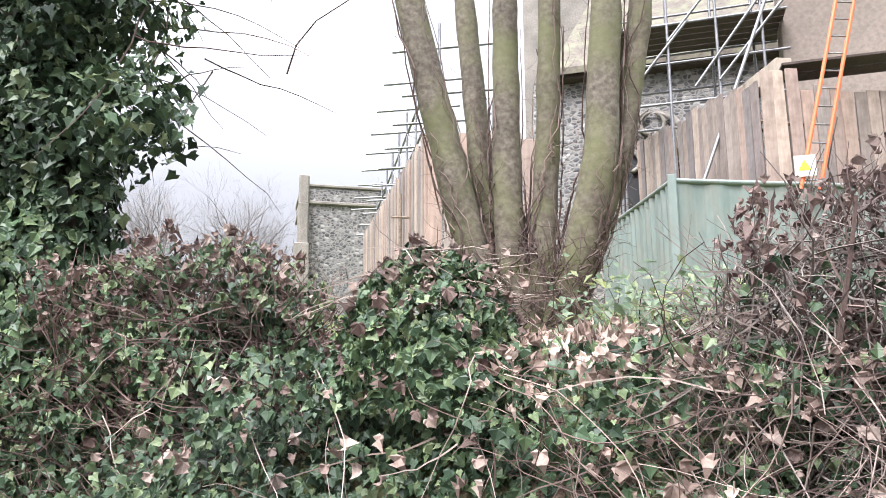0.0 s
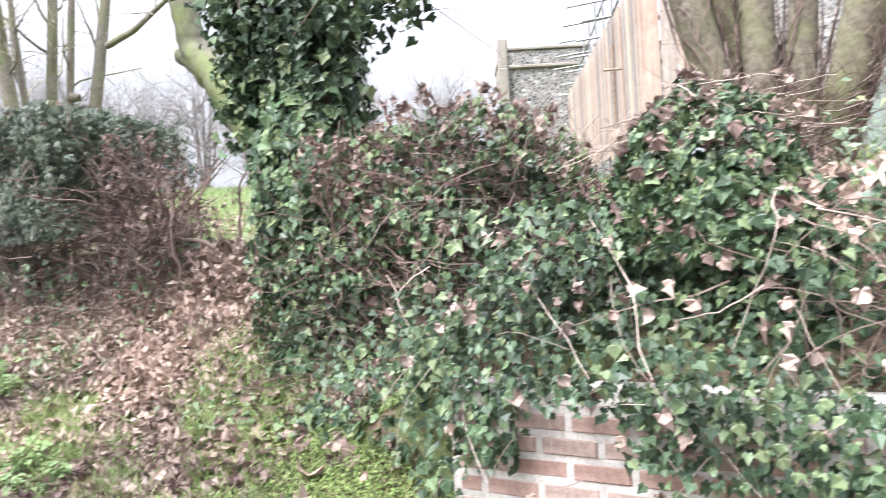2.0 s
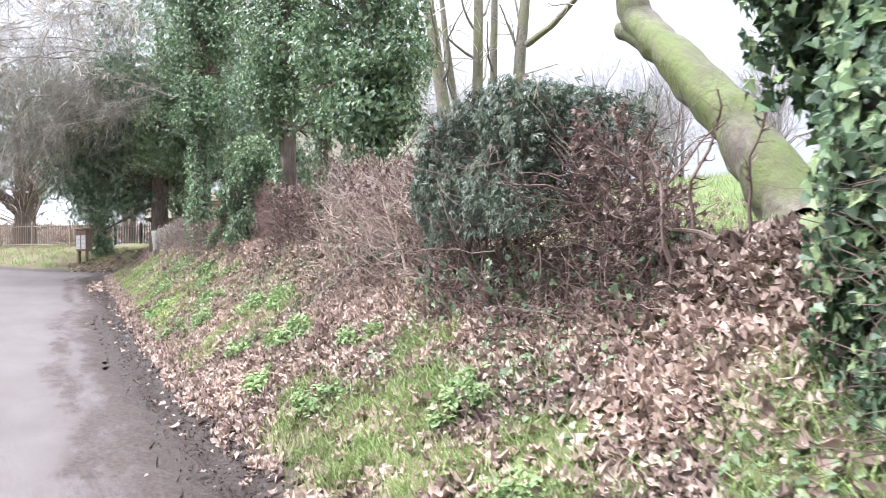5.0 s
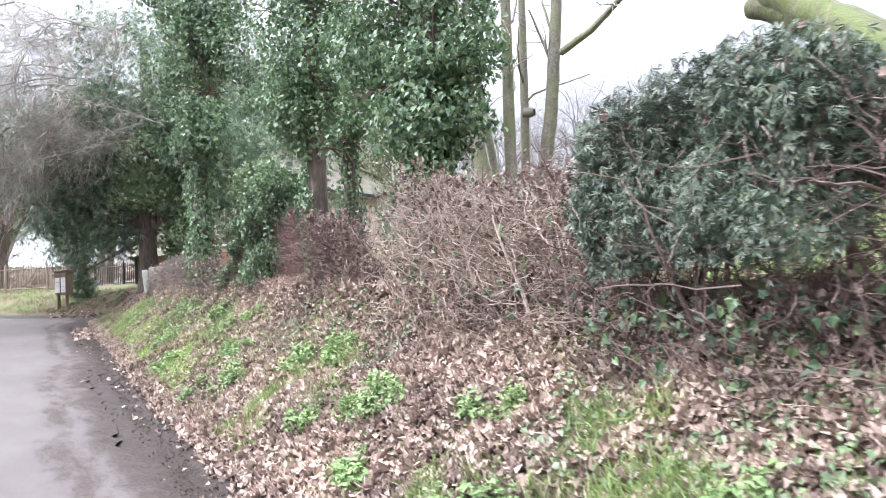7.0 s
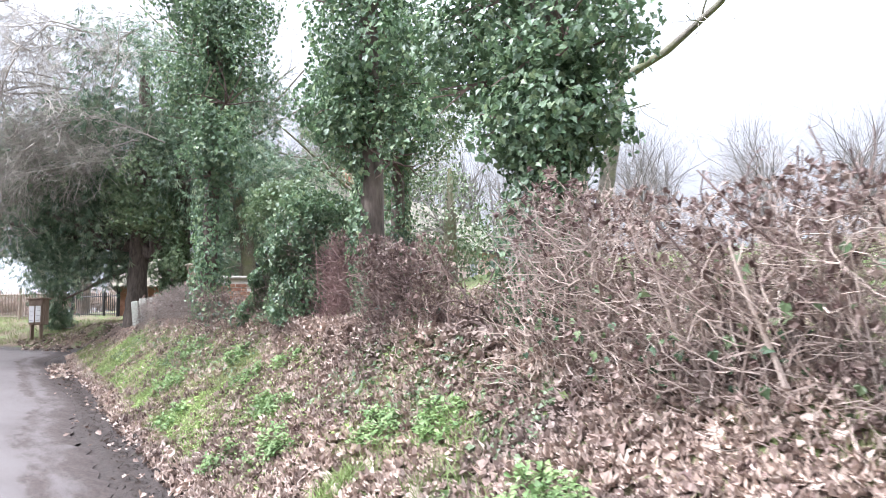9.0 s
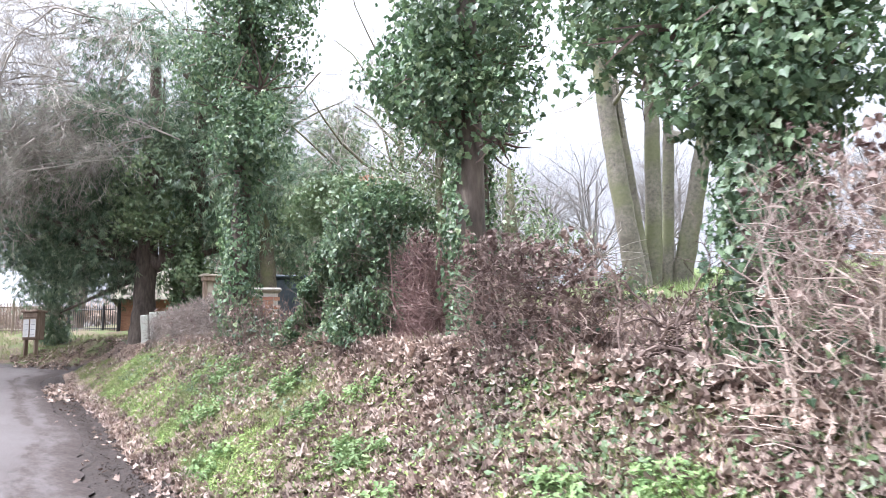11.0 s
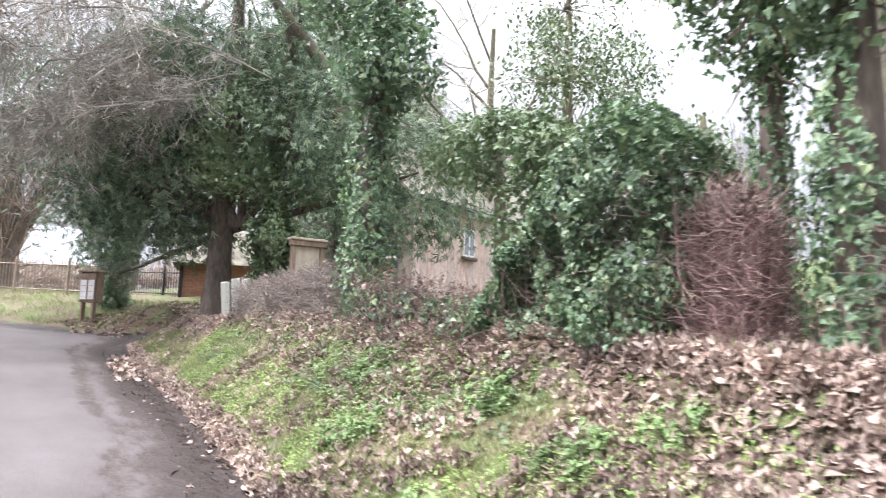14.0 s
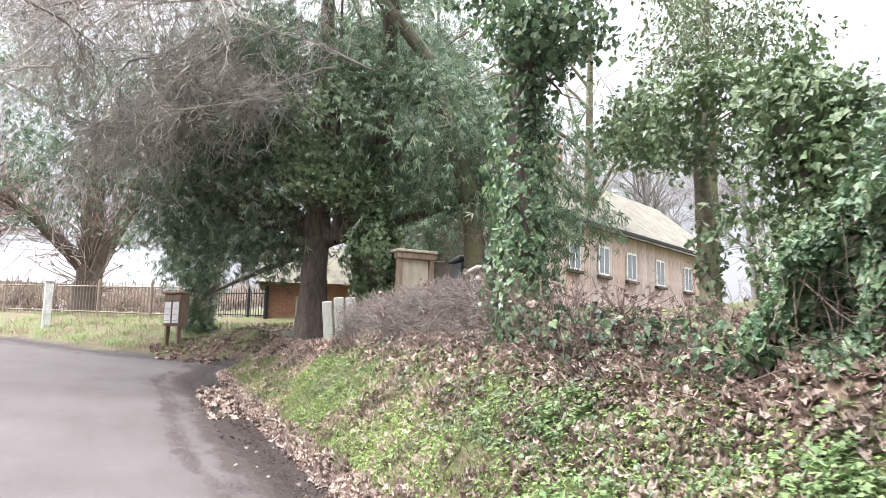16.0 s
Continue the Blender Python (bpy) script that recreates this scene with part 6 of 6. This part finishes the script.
def railing(label, a, b_, h, gap, mat, group="railings", r=0.012):
    a, b_ = np.array(a, float), np.array(b_, float)
    t = thing("railing", (a[0], a[1], on_ground(*a)), label, "fence", group)
    L = np.linalg.norm(b_ - a)
    m_ = int(L / gap)
    za, zb = on_ground(*a), on_ground(*b_)
    V, F = tube_arrays(np.array([[(0, 0, -0.1), (0, 0, h), (0, 0, h + 0.06)]], float), np.array([[r, r, 0.002]]), 5)
    me = mesh_of("bar", V, F, mat)
    V, F = tube_arrays(np.array([[(0, 0, -0.2), (0, 0, h + 0.02), (0, 0, h + 0.12)]], float), np.array([[0.045, 0.045, 0.02]]), 8)
    me2 = mesh_of("post", V, F, mat)
    for i in range(m_ + 1):
        p = a + (b_ - a) * i / m_
        z = za + (zb - za) * i / m_
        o = part_mesh("post" if i % 16 == 0 else "bar", me2 if i % 16 == 0 else me, t)
        o.matrix_basis = Matrix.Translation((p[0], p[1], z)) @ Matrix.Rotation(rng.normal(0, 0.012), 4, "Y")
    for f in (0.12, 0.9):
        tube_thing(t, "rail", [(*a, za + h * f), (*b_, zb + h * f)], 0.018, mat, "", 4)
    return t


railing("low rust-brown iron railing along the verge", (-41.5, -3.4), (-34.0, 2.6), 0.95, 0.13, RUST_RAIL)
railing("black iron railing beside the drive", (-36.0, 3.6), (-33.4, 4.75), 0.8, 0.12, DARK_METAL)
railing("black iron railing by the lane", (-43.5, -6.5), (-41.6, -3.5), 1.0, 0.14, DARK_METAL)

slab = thing("concrete_panel", (-22.7, 3.4, on_ground(-22.7, 3.4)), "leaning panel of three silvered upright boards", "fence panel")
M_S = Matrix.Translation((-22.8, 3.54, 2.22)) @ Matrix.Rotation(radians(62), 4, "Z") @ Matrix.Rotation(radians(-5), 4, "Y") @ Matrix.Diagonal((0.95, 1, 1.1, 1))
for i, (x0, x1, h) in enumerate([(-0.26, -0.11, 0.8), (-0.08, 0.07, 0.84), (0.1, 0.25, 0.83)]):
    part("board", box_bm(x0, x1, -0.05, 0.05, 0, h, 0.012, M_S), GREY_BOARD, slab)
for z in (0.25, 0.62):
    part("batten", box_bm(-0.26, 0.25, 0.05, 0.09, z, z + 0.07, 0.006, M_S), GREY_BOARD, slab)

kz = 3.95
kiosk = thing("timber_shelter", (-23.6, 5.0, on_ground(-23.6, 5.0)), "small cream-panelled timber shelter with dark posts", "shelter")
M_K = Matrix.Translation((-23.35, 4.87, 0)) @ Matrix.Rotation(radians(92), 4, "Z") @ Matrix.Diagonal((0.76, 1, 1, 1))
part("panel", box_bm(-0.3, 0.3, -0.02, 0.02, 2.5, kz - 0.1, 0.004, M_K), CREAM, kiosk, "cream panel")
for dx in (-0.36, 0.36):
    part("post", box_bm(dx - 0.05, dx + 0.05, -0.06, 0.06, 2.4, kz - 0.02, 0.008, M_K), OAK, kiosk, "dark weathered post")
part("beam", box_bm(-0.44, 0.44, -0.09, 0.09, kz - 0.1, kz, 0.01, M_K), OAK, kiosk)
part("roof", box_bm(-0.46, 0.46, -0.12, 0.3, kz, kz + 0.05, 0.012, M_K), CREAM, kiosk, "flat pale roof")


def brick_face(parent, m, w, h, mat, size=(0.22, 0.075), name="brick", joint=0.012, rows_limit=999, skip=None):
    """Bricks proud of a wall's face, in running bond, each one a piece; m places the face's lower corner, x along it, z up."""
    bm = box_bm(0, size[0] - joint, -0.012, 0.02, 0, size[1] - joint, 0.004)
    me = bpy.data.meshes.new(name)
    bm.to_mesh(me)
    bm.free()
    me.materials.append(mat)
    half = bpy.data.meshes.new(name)
    bm = box_bm(0, size[0] / 2 - joint, -0.012, 0.02, 0, size[1] - joint, 0.004)
    bm.to_mesh(half)
    bm.free()
    half.materials.append(mat)
    for j in range(int(h / size[1])):
        x = -(j % 2) * size[0] / 2
        while x < w - 0.02:
            use = me
            xx = x
            if x < 0:
                use, xx = half, 0.0
            elif x + size[0] > w + 0.01:
                use = half
            if skip is None or not skip(xx, j * size[1]):
                o = part_mesh(name, use, parent)
                o.matrix_basis = m @ Matrix.Translation((xx, rng.uniform(-0.004, 0.003), j * size[1])) @ Matrix.Rotation(rng.normal(0, 0.006), 4, "Y")
            x += size[0]


pier = thing("brick_pier", (-20.4, 4.6, on_ground(-20.4, 4.6)), "orange brick gate pier with a weathered stone cap", "pier")
M_P = Matrix.Translation((-20.2, 4.35, 2.2)) @ Matrix.Rotation(radians(75), 4, "Z")
part("core", box_bm(0.0, 0.62, 0.005, 0.5, 0, 1.12, 0.01, M_P), MORTAR, pier, "pale mortar core")
part("cap", box_bm(-0.06, 0.68, -0.06, 0.56, 1.12, 1.2, 0.03, M_P), STONE, pier, "weathered stone cap")
brick_face(pier, M_P, 0.62, 1.12, BRICK_FAR)
shed = thing("brick_shed", (-33.5, 6.0, on_ground(-33.5, 6.0)), "small orange brick outbuilding with a dark tiled roof", "shed")
M_H = Matrix.Translation((-33.3, 4.75, 2.6)) @ Matrix.Rotation(radians(76), 4, "Z")
part("wall", box_bm(0, 3.2, 0.005, 2.5, 0, 1.75, 0.01, M_H), BRICK_FAR, shed)
brick_face(shed, M_H @ Matrix.Translation((0, 0, 0.9)), 1.2, 0.85, BRICK_FAR, (0.24, 0.085))
part("door", box_bm(0.75, 1.3, -0.05, 0.02, 0, 1.35, 0.008, M_H), CREAM, shed, "cream boarded door")
part("post", box_bm(-0.08, 0.02, -0.1, 0.0, 0, 1.8, 0.008, M_H), DARK_METAL, shed, "dark downpipe")
bm = bmesh.new()
vs = [bm.verts.new(M_H @ Vector(v)) for v in ((-0.3, -0.3, 1.7), (3.5, -0.3, 1.7), (3.5, 1.2, 2.9), (-0.3, 1.2, 2.9), (-0.3, 2.7, 1.7), (3.5, 2.7, 1.7))]
for f in ((0, 1, 2, 3), (3, 2, 5, 4), (0, 3, 4), (1, 5, 2)):
    bm.faces.new([vs[i] for i in f])
part("roof", bm, TILE, shed)
bin_ = thing("oil_tank", (-26.3, 7.7, on_ground(-26.3, 7.7)), "dark blue-grey plastic tank with a lid", "tank")
M_T = Matrix.Translation((-26.3, 7.2, 3.0)) @ Matrix.Rotation(radians(80), 4, "Z")
part("body", box_bm(0, 1.0, 0, 0.8, 0, 1.35, 0.05, M_T), SLATE_BLUE, bin_)
part("lid", box_bm(-0.05, 1.05, -0.05, 0.85, 1.35, 1.45, 0.03, M_T), SLATE_BLUE, bin_)
lowwall = thing("low_wall", (-30.0, 4.1, on_ground(-30.0, 4.1)), "low crumbling wall beside the drive", "wall")
M_L = Matrix.Translation((-31.0, 3.85, 2.35)) @ Matrix.Rotation(radians(28), 4, "Z")
part("core", box_bm(0, 2.6, 0.006, 0.3, -0.2, 0.48, 0.02, M_L), MORTAR, lowwall, "earth-stained core")
part("coping", box_bm(-0.05, 2.65, -0.05, 0.35, 0.48, 0.55, 0.025, M_L), BARK_DARK, lowwall, "dark mossy coping")
brick_face(lowwall, M_L, 2.6, 0.48, OAK, (0.23, 0.085))

# the long house behind the hedge
house = thing("long_house", (-30.5, 15.5, on_ground(-30.5, 15.5)), "long low house clad in pinkish boards under a tiled roof", "house")
M_W = Matrix.Translation((-27.9, 9.5, 3.2)) @ Matrix.Rotation(math.atan2(8.5, -3.8), 4, "Z") @ Matrix.Diagonal((1, -1, 1, 1))
part("wall", box_bm(0, 13.0, -5.0, -0.02, 0, 2.85, 0.01, M_W), RENDER, house, "pinkish render behind boards")
cl = bpy.data.meshes.new("cladding_board")
bm = box_bm(0, 0.31, 0, 0.03, 0, 2.7, 0.005)
bm.to_mesh(cl)
bm.free()
PINK = per_piece("pinkish_board", [(0.46, 0.36, 0.31), (0.53, 0.44, 0.39), (0.5, 0.4, 0.345), (0.43, 0.35, 0.31), (0.52, 0.38, 0.31)], 14, 0.85, 0.3, 0.004, (1, 1, 0.1), 0.25)
cl.materials.append(PINK)
for i in range(40):
    o = part_mesh("cladding_board", cl, house)
    o.matrix_basis = M_W @ Matrix.Translation((0.32 * i, -0.015, 0.1))
for x0 in (2.3, 3.9, 5.6, 7.6, 9.8):
    w = part("window", box_bm(x0, x0 + 0.62, 0.02, 0.07, 1.5, 2.35, 0.006, M_W), WHITE_PAINT, house, "pale painted window")
    for dx in (0.06, 0.34):
        part("pane", box_bm(x0 + dx, x0 + dx + 0.22, 0.072, 0.078, 1.57, 2.28, 0.001, M_W), PANE, w, "glass pane greyed for reflected sky")
    part("sill", box_bm(x0 - 0.05, x0 + 0.67, 0.02, 0.14, 1.42, 1.5, 0.006, M_W), DARK_WOOD, w, "dark sill")
part("gutter", box_bm(-0.3, 13.3, 0.2, 0.32, 2.78, 2.9, 0.02, M_W), DARK_METAL, house, "black gutter")
bm = bmesh.new()
prof = [(0.3, 2.84), (-2.5, 5.2), (-5.3, 2.84), (-5.3, 2.74), (-2.5, 5.08), (0.3, 2.74)]
ra = [bm.verts.new(M_W @ Vector((-0.4, y, z))) for y, z in prof]
rb_ = [bm.verts.new(M_W @ Vector((13.4, y, z))) for y, z in prof]
for i in range(6):
    bm.faces.new((ra[i], rb_[i], rb_[(i + 1) % 6], ra[(i + 1) % 6]))
bm.faces.new(ra)
bm.faces.new(rb_[::-1])
part("roof", bm, TILE, house, "pale mossy tiled roof")
part("chimney", box_bm(5.0, 5.7, -2.9, -2.2, 4.6, 6.0, 0.02, M_W), BRICK_FAR, house, "orange brick chimney")

cottage = thing("distant_house", (-75, 2, on_ground(-75, 2)), "distant pale house with a broad grey roof", "house")
zc = on_ground(-75, 2)
part("wall", box_bm(-82, -72, -6, 7, zc - 0.5, zc + 2.6, 0.02), WHITE_PAINT, cottage)
bm = bmesh.new()
vs = [bm.verts.new(v) for v in ((-71.3, -7, zc + 2.5), (-71.3, 8, zc + 2.5), (-77, 6, zc + 6), (-77, -5, zc + 6), (-83, -7, zc + 2.5), (-83, 8, zc + 2.5))]
for f in ((0, 1, 2, 3), (3, 2, 5, 4), (0, 3, 4), (1, 5, 2)):
    bm.faces.new([vs[i] for i in f])
part("roof", bm, STEEL, cottage, "pale grey roof")
for y in (-4, -1, 2, 5):
    part("window", box_bm(-72.02, -71.95, y, y + 1.1, zc + 0.9, zc + 2.0, 0.01), PANE, cottage, "window greyed for reflected sky")

# ---- trees of the background ----
pol = thing("pollard_tree", (-44.5, 0.2, on_ground(-44.5, 0.2)), "old pollarded tree with brown shaggy shoots", "tree")
zb = on_ground(-44.5, 0.2)
_, P1, R1 = limb("trunk", pol, [(-44.5, 0.2, zb - 0.2), (-44.5, 0.3, zb + 2), (-44.6, 0.2, zb + 4.4), (-44.7, 0.4, zb + 7.5)], [0.6, 0.42, 0.38, 0.25], BARK_DARK, rough_=0.12)
_, P2, R2 = limb("limb", pol, [(-44.5, 0.1, zb + 1.8), (-44.0, -1.6, zb + 3.4), (-43.6, -2.9, zb + 4.2)], [0.3, 0.22, 0.15], BARK_DARK)
_, P3, R3 = limb("limb", pol, [(-44.5, 0.5, zb + 2.0), (-44.7, 1.6, zb + 4.4), (-44.8, 2.2, zb + 6.5)], [0.35, 0.28, 0.16], BARK_DARK)
A, RA = sprout(np.array([P1, P2, P3]), np.array([R1, R2, R3]) * 0.2, 150, 2.2, 60, 6, 0.18, (0, 0, 0.08), 0.12, 0.4)
RA = np.maximum(RA, 0.018)
twigs_part("shoots", pol, A, RA, TWIG_PALE)
A, RA = sprout(A, RA, 6, 0.8, 45, 4, 0.2, (0, 0, 0.05))
twigs_part("fine_shoots", pol, A, np.maximum(RA, 0.007), TWIG)

bare_tree("bare_tree", "tall bare grey tree behind the house", (-31.0, 13.8, on_ground(-31.0, 13.8)), 11, 0.2, BARK, TWIG_GREY, [(0.8, -0.3)], (12, 10, 8), 55, "bare trees", (0.42, 0.22, 0.11), (0, 0, 0.03))
bare_tree("bare_tree", "spreading bare tree beyond the railings", (-52.0, 6.0, on_ground(-52, 6)), 10, 0.3, BARK_DARK, TWIG_PALE, [(0.5, 0.5), (-0.5, -1.0)], (9, 8, 7), 50, "bare trees", (0.4, 0.2, 0.1))
bare_tree("bare_tree", "bare thorn tree beyond the railings", (-49.0, -4.5, on_ground(-49, -4.5)), 8, 0.25, BARK_DARK, TWIG_PALE, [(0.5, 0.5), (-0.5, -1.0)], (10, 8, 7), 50, "bare trees", (0.4, 0.2, 0.1))
bare_tree("bare_tree", "bare tree among the evergreens", (-33.0, 7.5, on_ground(-33, 7.5)), 12, 0.22, BARK, TWIG_GREY, [(0.3, 0.2), (-0.6, 0.6)], (10, 9, 8), 50, "bare trees", (0.4, 0.2, 0.1))


def evergreen(name, label, base, clumps, mat, shape, size, bark=BARK, gap=0.3, group="", twig=TWIG_GREY, hollow=0.3, drop=0.2):
    t = thing(name, base, label, "tree", group)
    top = max(c[2] + r[2] * 0.6 for c, r, k in clumps)
    limb("trunk", t, [(base[0], base[1], base[2] - 0.1), (base[0] + 0.1, base[1], (base[2] + top) / 2), (base[0], base[1] + 0.1, top)], [0.16, 0.11, 0.03], bark)
    qs, ns = [], []
    for i, (c, r, k) in enumerate(clumps):
        a, b_ = clump_points(k, c, r, hollow, gap, i * 1.7 + base[0], drop)
        qs.append(a), ns.append(b_)
        m_ = 22
        P = wander(np.tile(np.array([[base[0], base[1], max(base[2] + 0.8, c[2] - r[2] * 0.7)]]), (m_, 1)) * 0.6 + 0.4 * np.array(c), rng.normal(0, 0.8, (m_, 3)) + [0, 0, 0.5], np.full(m_, max(r) * 0.9), 7, 0.15)
        twigs_part("branches", t, P, taper(m_, 7, min(0.03, 0.014 * max(r)), 0.2), twig)
    q, N = np.concatenate(qs), np.concatenate(ns)
    leaves_part("crown", t, q, N * 0.5 + rng.normal(0, 0.6, N.shape) + [0, 0, 0.4], rng.uniform(size[0], size[1], len(q)), shape, mat)
    return t


evergreen("holly_tree", "airy grey-green holly tree behind the hedge", (-21.6, 9.4, on_ground(-21.6, 9.4)), [((-21.6, 9.4, 6.7), (1.9, 1.9, 1.2), 5200), ((-21.3, 9.6, 8.0), (1.6, 1.6, 1.4), 4500), ((-21.7, 9.4, 9.4), (1.1, 1.1, 1.2), 2400), ((-19.6, 10.6, 4.5), (1.0, 1.0, 0.8), 1300)], HOLLY, "oval", (0.07, 0.13), gap=0.35)
evergreen("cypress_tree", "soft grey-green conifer behind the long house", (-37.5, 14.5, on_ground(-37.5, 14.5)), [((-37.5, 14.5, 7.0), (2.6, 2.4, 2.2), 4500), ((-37.6, 14.6, 9.6), (2.2, 2.2, 2.2), 4000), ((-37.5, 14.5, 12), (1.6, 1.6, 2.0), 2600)], HOLLY, "spray", (0.2, 0.36), gap=0.25)
evergreen("yew_tree", "dark yew with drooping sprays beside the house", (-30.5, 8.4, on_ground(-30.5, 8.4)), [((-30.5, 8.2, 5.6), (2.2, 2.0, 1.9), 5000), ((-30.8, 8.4, 8.2), (2.2, 2.2, 2.2), 5000), ((-31, 8.2, 11), (2, 2, 2), 3500)], YEW_LIFTED, "spray", (0.16, 0.3), BARK_DARK, 0.2)
evergreen("holly_tree", "young grey-green holly behind the brown hedge", (-16.6, 7.4, on_ground(-16.6, 7.4)), [((-16.6, 7.4, 3.9), (0.9, 0.9, 1.0), 1700), ((-17.4, 7.8, 4.5), (1.0, 0.9, 1.0), 1700)], HOLLY, "oval", (0.06, 0.11), gap=0.35)
evergreen("evergreen_shrub", "yellow-green evergreen shrub on the lawn", (-13.2, 6.0, on_ground(-13.2, 6.0)), [((-13.2, 6.0, 2.75), (0.6, 0.45, 0.3), 700)], BRAMBLE, "oval", (0.05, 0.09), gap=0.2)

# far woodland round the churchyard and the fields
base_tree = bare_tree("bare_tree", "distant bare tree, winter haze put into its flat grey colour", (-45.0, 46.0, on_ground(-45, 46)), 13, 0.22, FAR_HAZE_TWIG, FAR_HAZE_TWIG, [(0.6, 0.3), (-0.8, 0.2), (0.2, -0.8)], (8, 8, 7), 42, "distant trees", (0.4, 0.24, 0.13))
for x, y, s_, a in [(-39, 50, 0.95, 40), (-51, 43, 1.05, 100), (-33, 54, 0.9, 200), (-58, 40, 1.0, 300), (-63, 34, 1.1, 20), (-68, 28, 1.0, 150), (-56, 22, 0.9, 260), (-72, 20, 1.1, 80), (-27, 58, 0.9, 310), (-80, 13, 1.1, 220), (-62, -14, 1.0, 10), (-66, -22, 1.1, 120), (-70, -6, 1.0, 50), (-44, 27, 0.75, 170), (-49, 16, 0.8, 280), (-38, 36, 0.7, 60), (-30, 47, 0.85, 130), (-34, 43, 0.8, 15), (-24, 50, 0.8, 240), (-42, 40, 0.85, 190), (-47, 35, 0.8, 330), (-20, 55, 0.9, 75), (-53, 30, 0.8, 110)]:
    c_ = copy_thing(base_tree, Matrix.Translation((x, y, on_ground(x, y))) @ Matrix.Rotation(radians(a), 4, "Z"))
    c_.scale = (s_, s_, s_)
far_hedge = thing("field_hedge", (-62, 10, on_ground(-62, 10)), "distant tangled brown field hedge", "hedge")
n = 5000
u = rng.random(n)
x, y = -52 - 14 * u + rng.normal(0, 0.5, n), -14 + 46 * u + rng.normal(0, 0.5, n)
P = wander(np.stack([x, y, ground_z(x, y) + rng.uniform(0, 0.8, n)], -1), rng.normal(0, 0.5, (n, 3)) + [0, 0, 0.8], rng.uniform(0.6, 1.6, n), 4, 0.2)
twigs_part("twigs", far_hedge, P, taper(n, 4, 0.03, 0.4), TWIG_PALE)

for i in range(16):
    x0, y0 = rng.uniform(-14, -2.5), 0
    y0 = float(edge_y(x0)) + rng.uniform(0.3, 1.5)
    st = thing("fallen_stick", (x0, y0, on_ground(x0, y0)), "thin pale dead stick lying in the leaves", "stick", "fallen sticks")
    P = wander(np.array([[x0, y0, 0.0]]), np.array([[rng.normal(0, 1), rng.normal(0, 0.6), 0.0]]), rng.uniform(0.25, 0.7), 7, 0.12)
    P[:, :, 2] = ground_bumpy(P[:, :, 0], P[:, :, 1]) + 0.035
    twigs_part("stick", st, P, taper(1, 7, rng.uniform(0.004, 0.008), 0.5), TWIG_PALE, "", 5, True, "")

# debris along the muddy edge of the lane
mudbits = thing("mud_clods", (-8, 1.4, 0.5), "dark crumbs of churned mud and rotting leaves", "mud", "", "stuff")
CLOD = leafy("mud_crumb", [(0.025, 0.019, 0.016), (0.05, 0.037, 0.032), (0.1, 0.074, 0.062)], 0.75, 0.3, 0.0)
n = 6500
x = -27 + 27 * rng.random(n) ** 0.8
y = edge_y(x) - 0.16 + rng.normal(0, 0.13, n)
P = np.stack([x, y, ground_bumpy(x, y) + 0.006], -1)
leaves_part("crumbs", mudbits, P, rng.normal(0, 0.8, P.shape) + [0, 0, 0.6], rng.uniform(0.006, 0.017, n), "maple", CLOD, lean=(0, 0, 0), loose=1.0, curl=(1, 6))
n = 420
x = rng.uniform(-24, 0, n)
y = edge_y(x) - 0.1 + rng.normal(0, 0.2, n)
P = np.stack([x, y, np.maximum(ground_bumpy(x, y), road_z(x)) + 0.02], -1)
leaves_part("stray_leaves", mudbits, P, rng.normal(0, 0.3, P.shape) + [0, 0, 1], rng.uniform(0.02, 0.07, n), "maple", DEAD, lean=(0, 0, 0), loose=1.0)

# single fallen leaves nearest the lane, and the bricks of the retaining wall
big_leaves = []
for i in range(6):
    V, F = leaf_arrays(np.zeros((1, 3)), np.array([[0.1 * i - 0.2, 0.1, 1.0]]), 1.0, "maple", curl=(0.5 + 0.4 * i, 0.6 + 0.5 * i), lean=(0, 1, 0), loose=0.2)
    big_leaves.append(mesh_of("fallen_leaf", V, F, DEAD))
for i in range(260):
    x = rng.uniform(-12.5, -2.3)
    y = float(edge_y(x)) + rng.uniform(0.15, 1.4)
    o = part_mesh("fallen_leaf", big_leaves[i % 6], litter)
    s_ = rng.uniform(0.08, 0.13)
    o.matrix_basis = Matrix.Translation((x, y, on_ground(x, y) + 0.03)) @ Matrix.Rotation(rng.uniform(0, 6.28), 4, "Z") @ Matrix.Rotation(rng.normal(0.25, 0.25), 4, "X") @ Matrix.Diagonal((s_, s_, s_, 1))
brick_face(wall, Matrix.Translation((-1.76, 2.395, -0.07)), 2.8, 1.14, BRICK, (0.228, 0.082), joint=0.026)
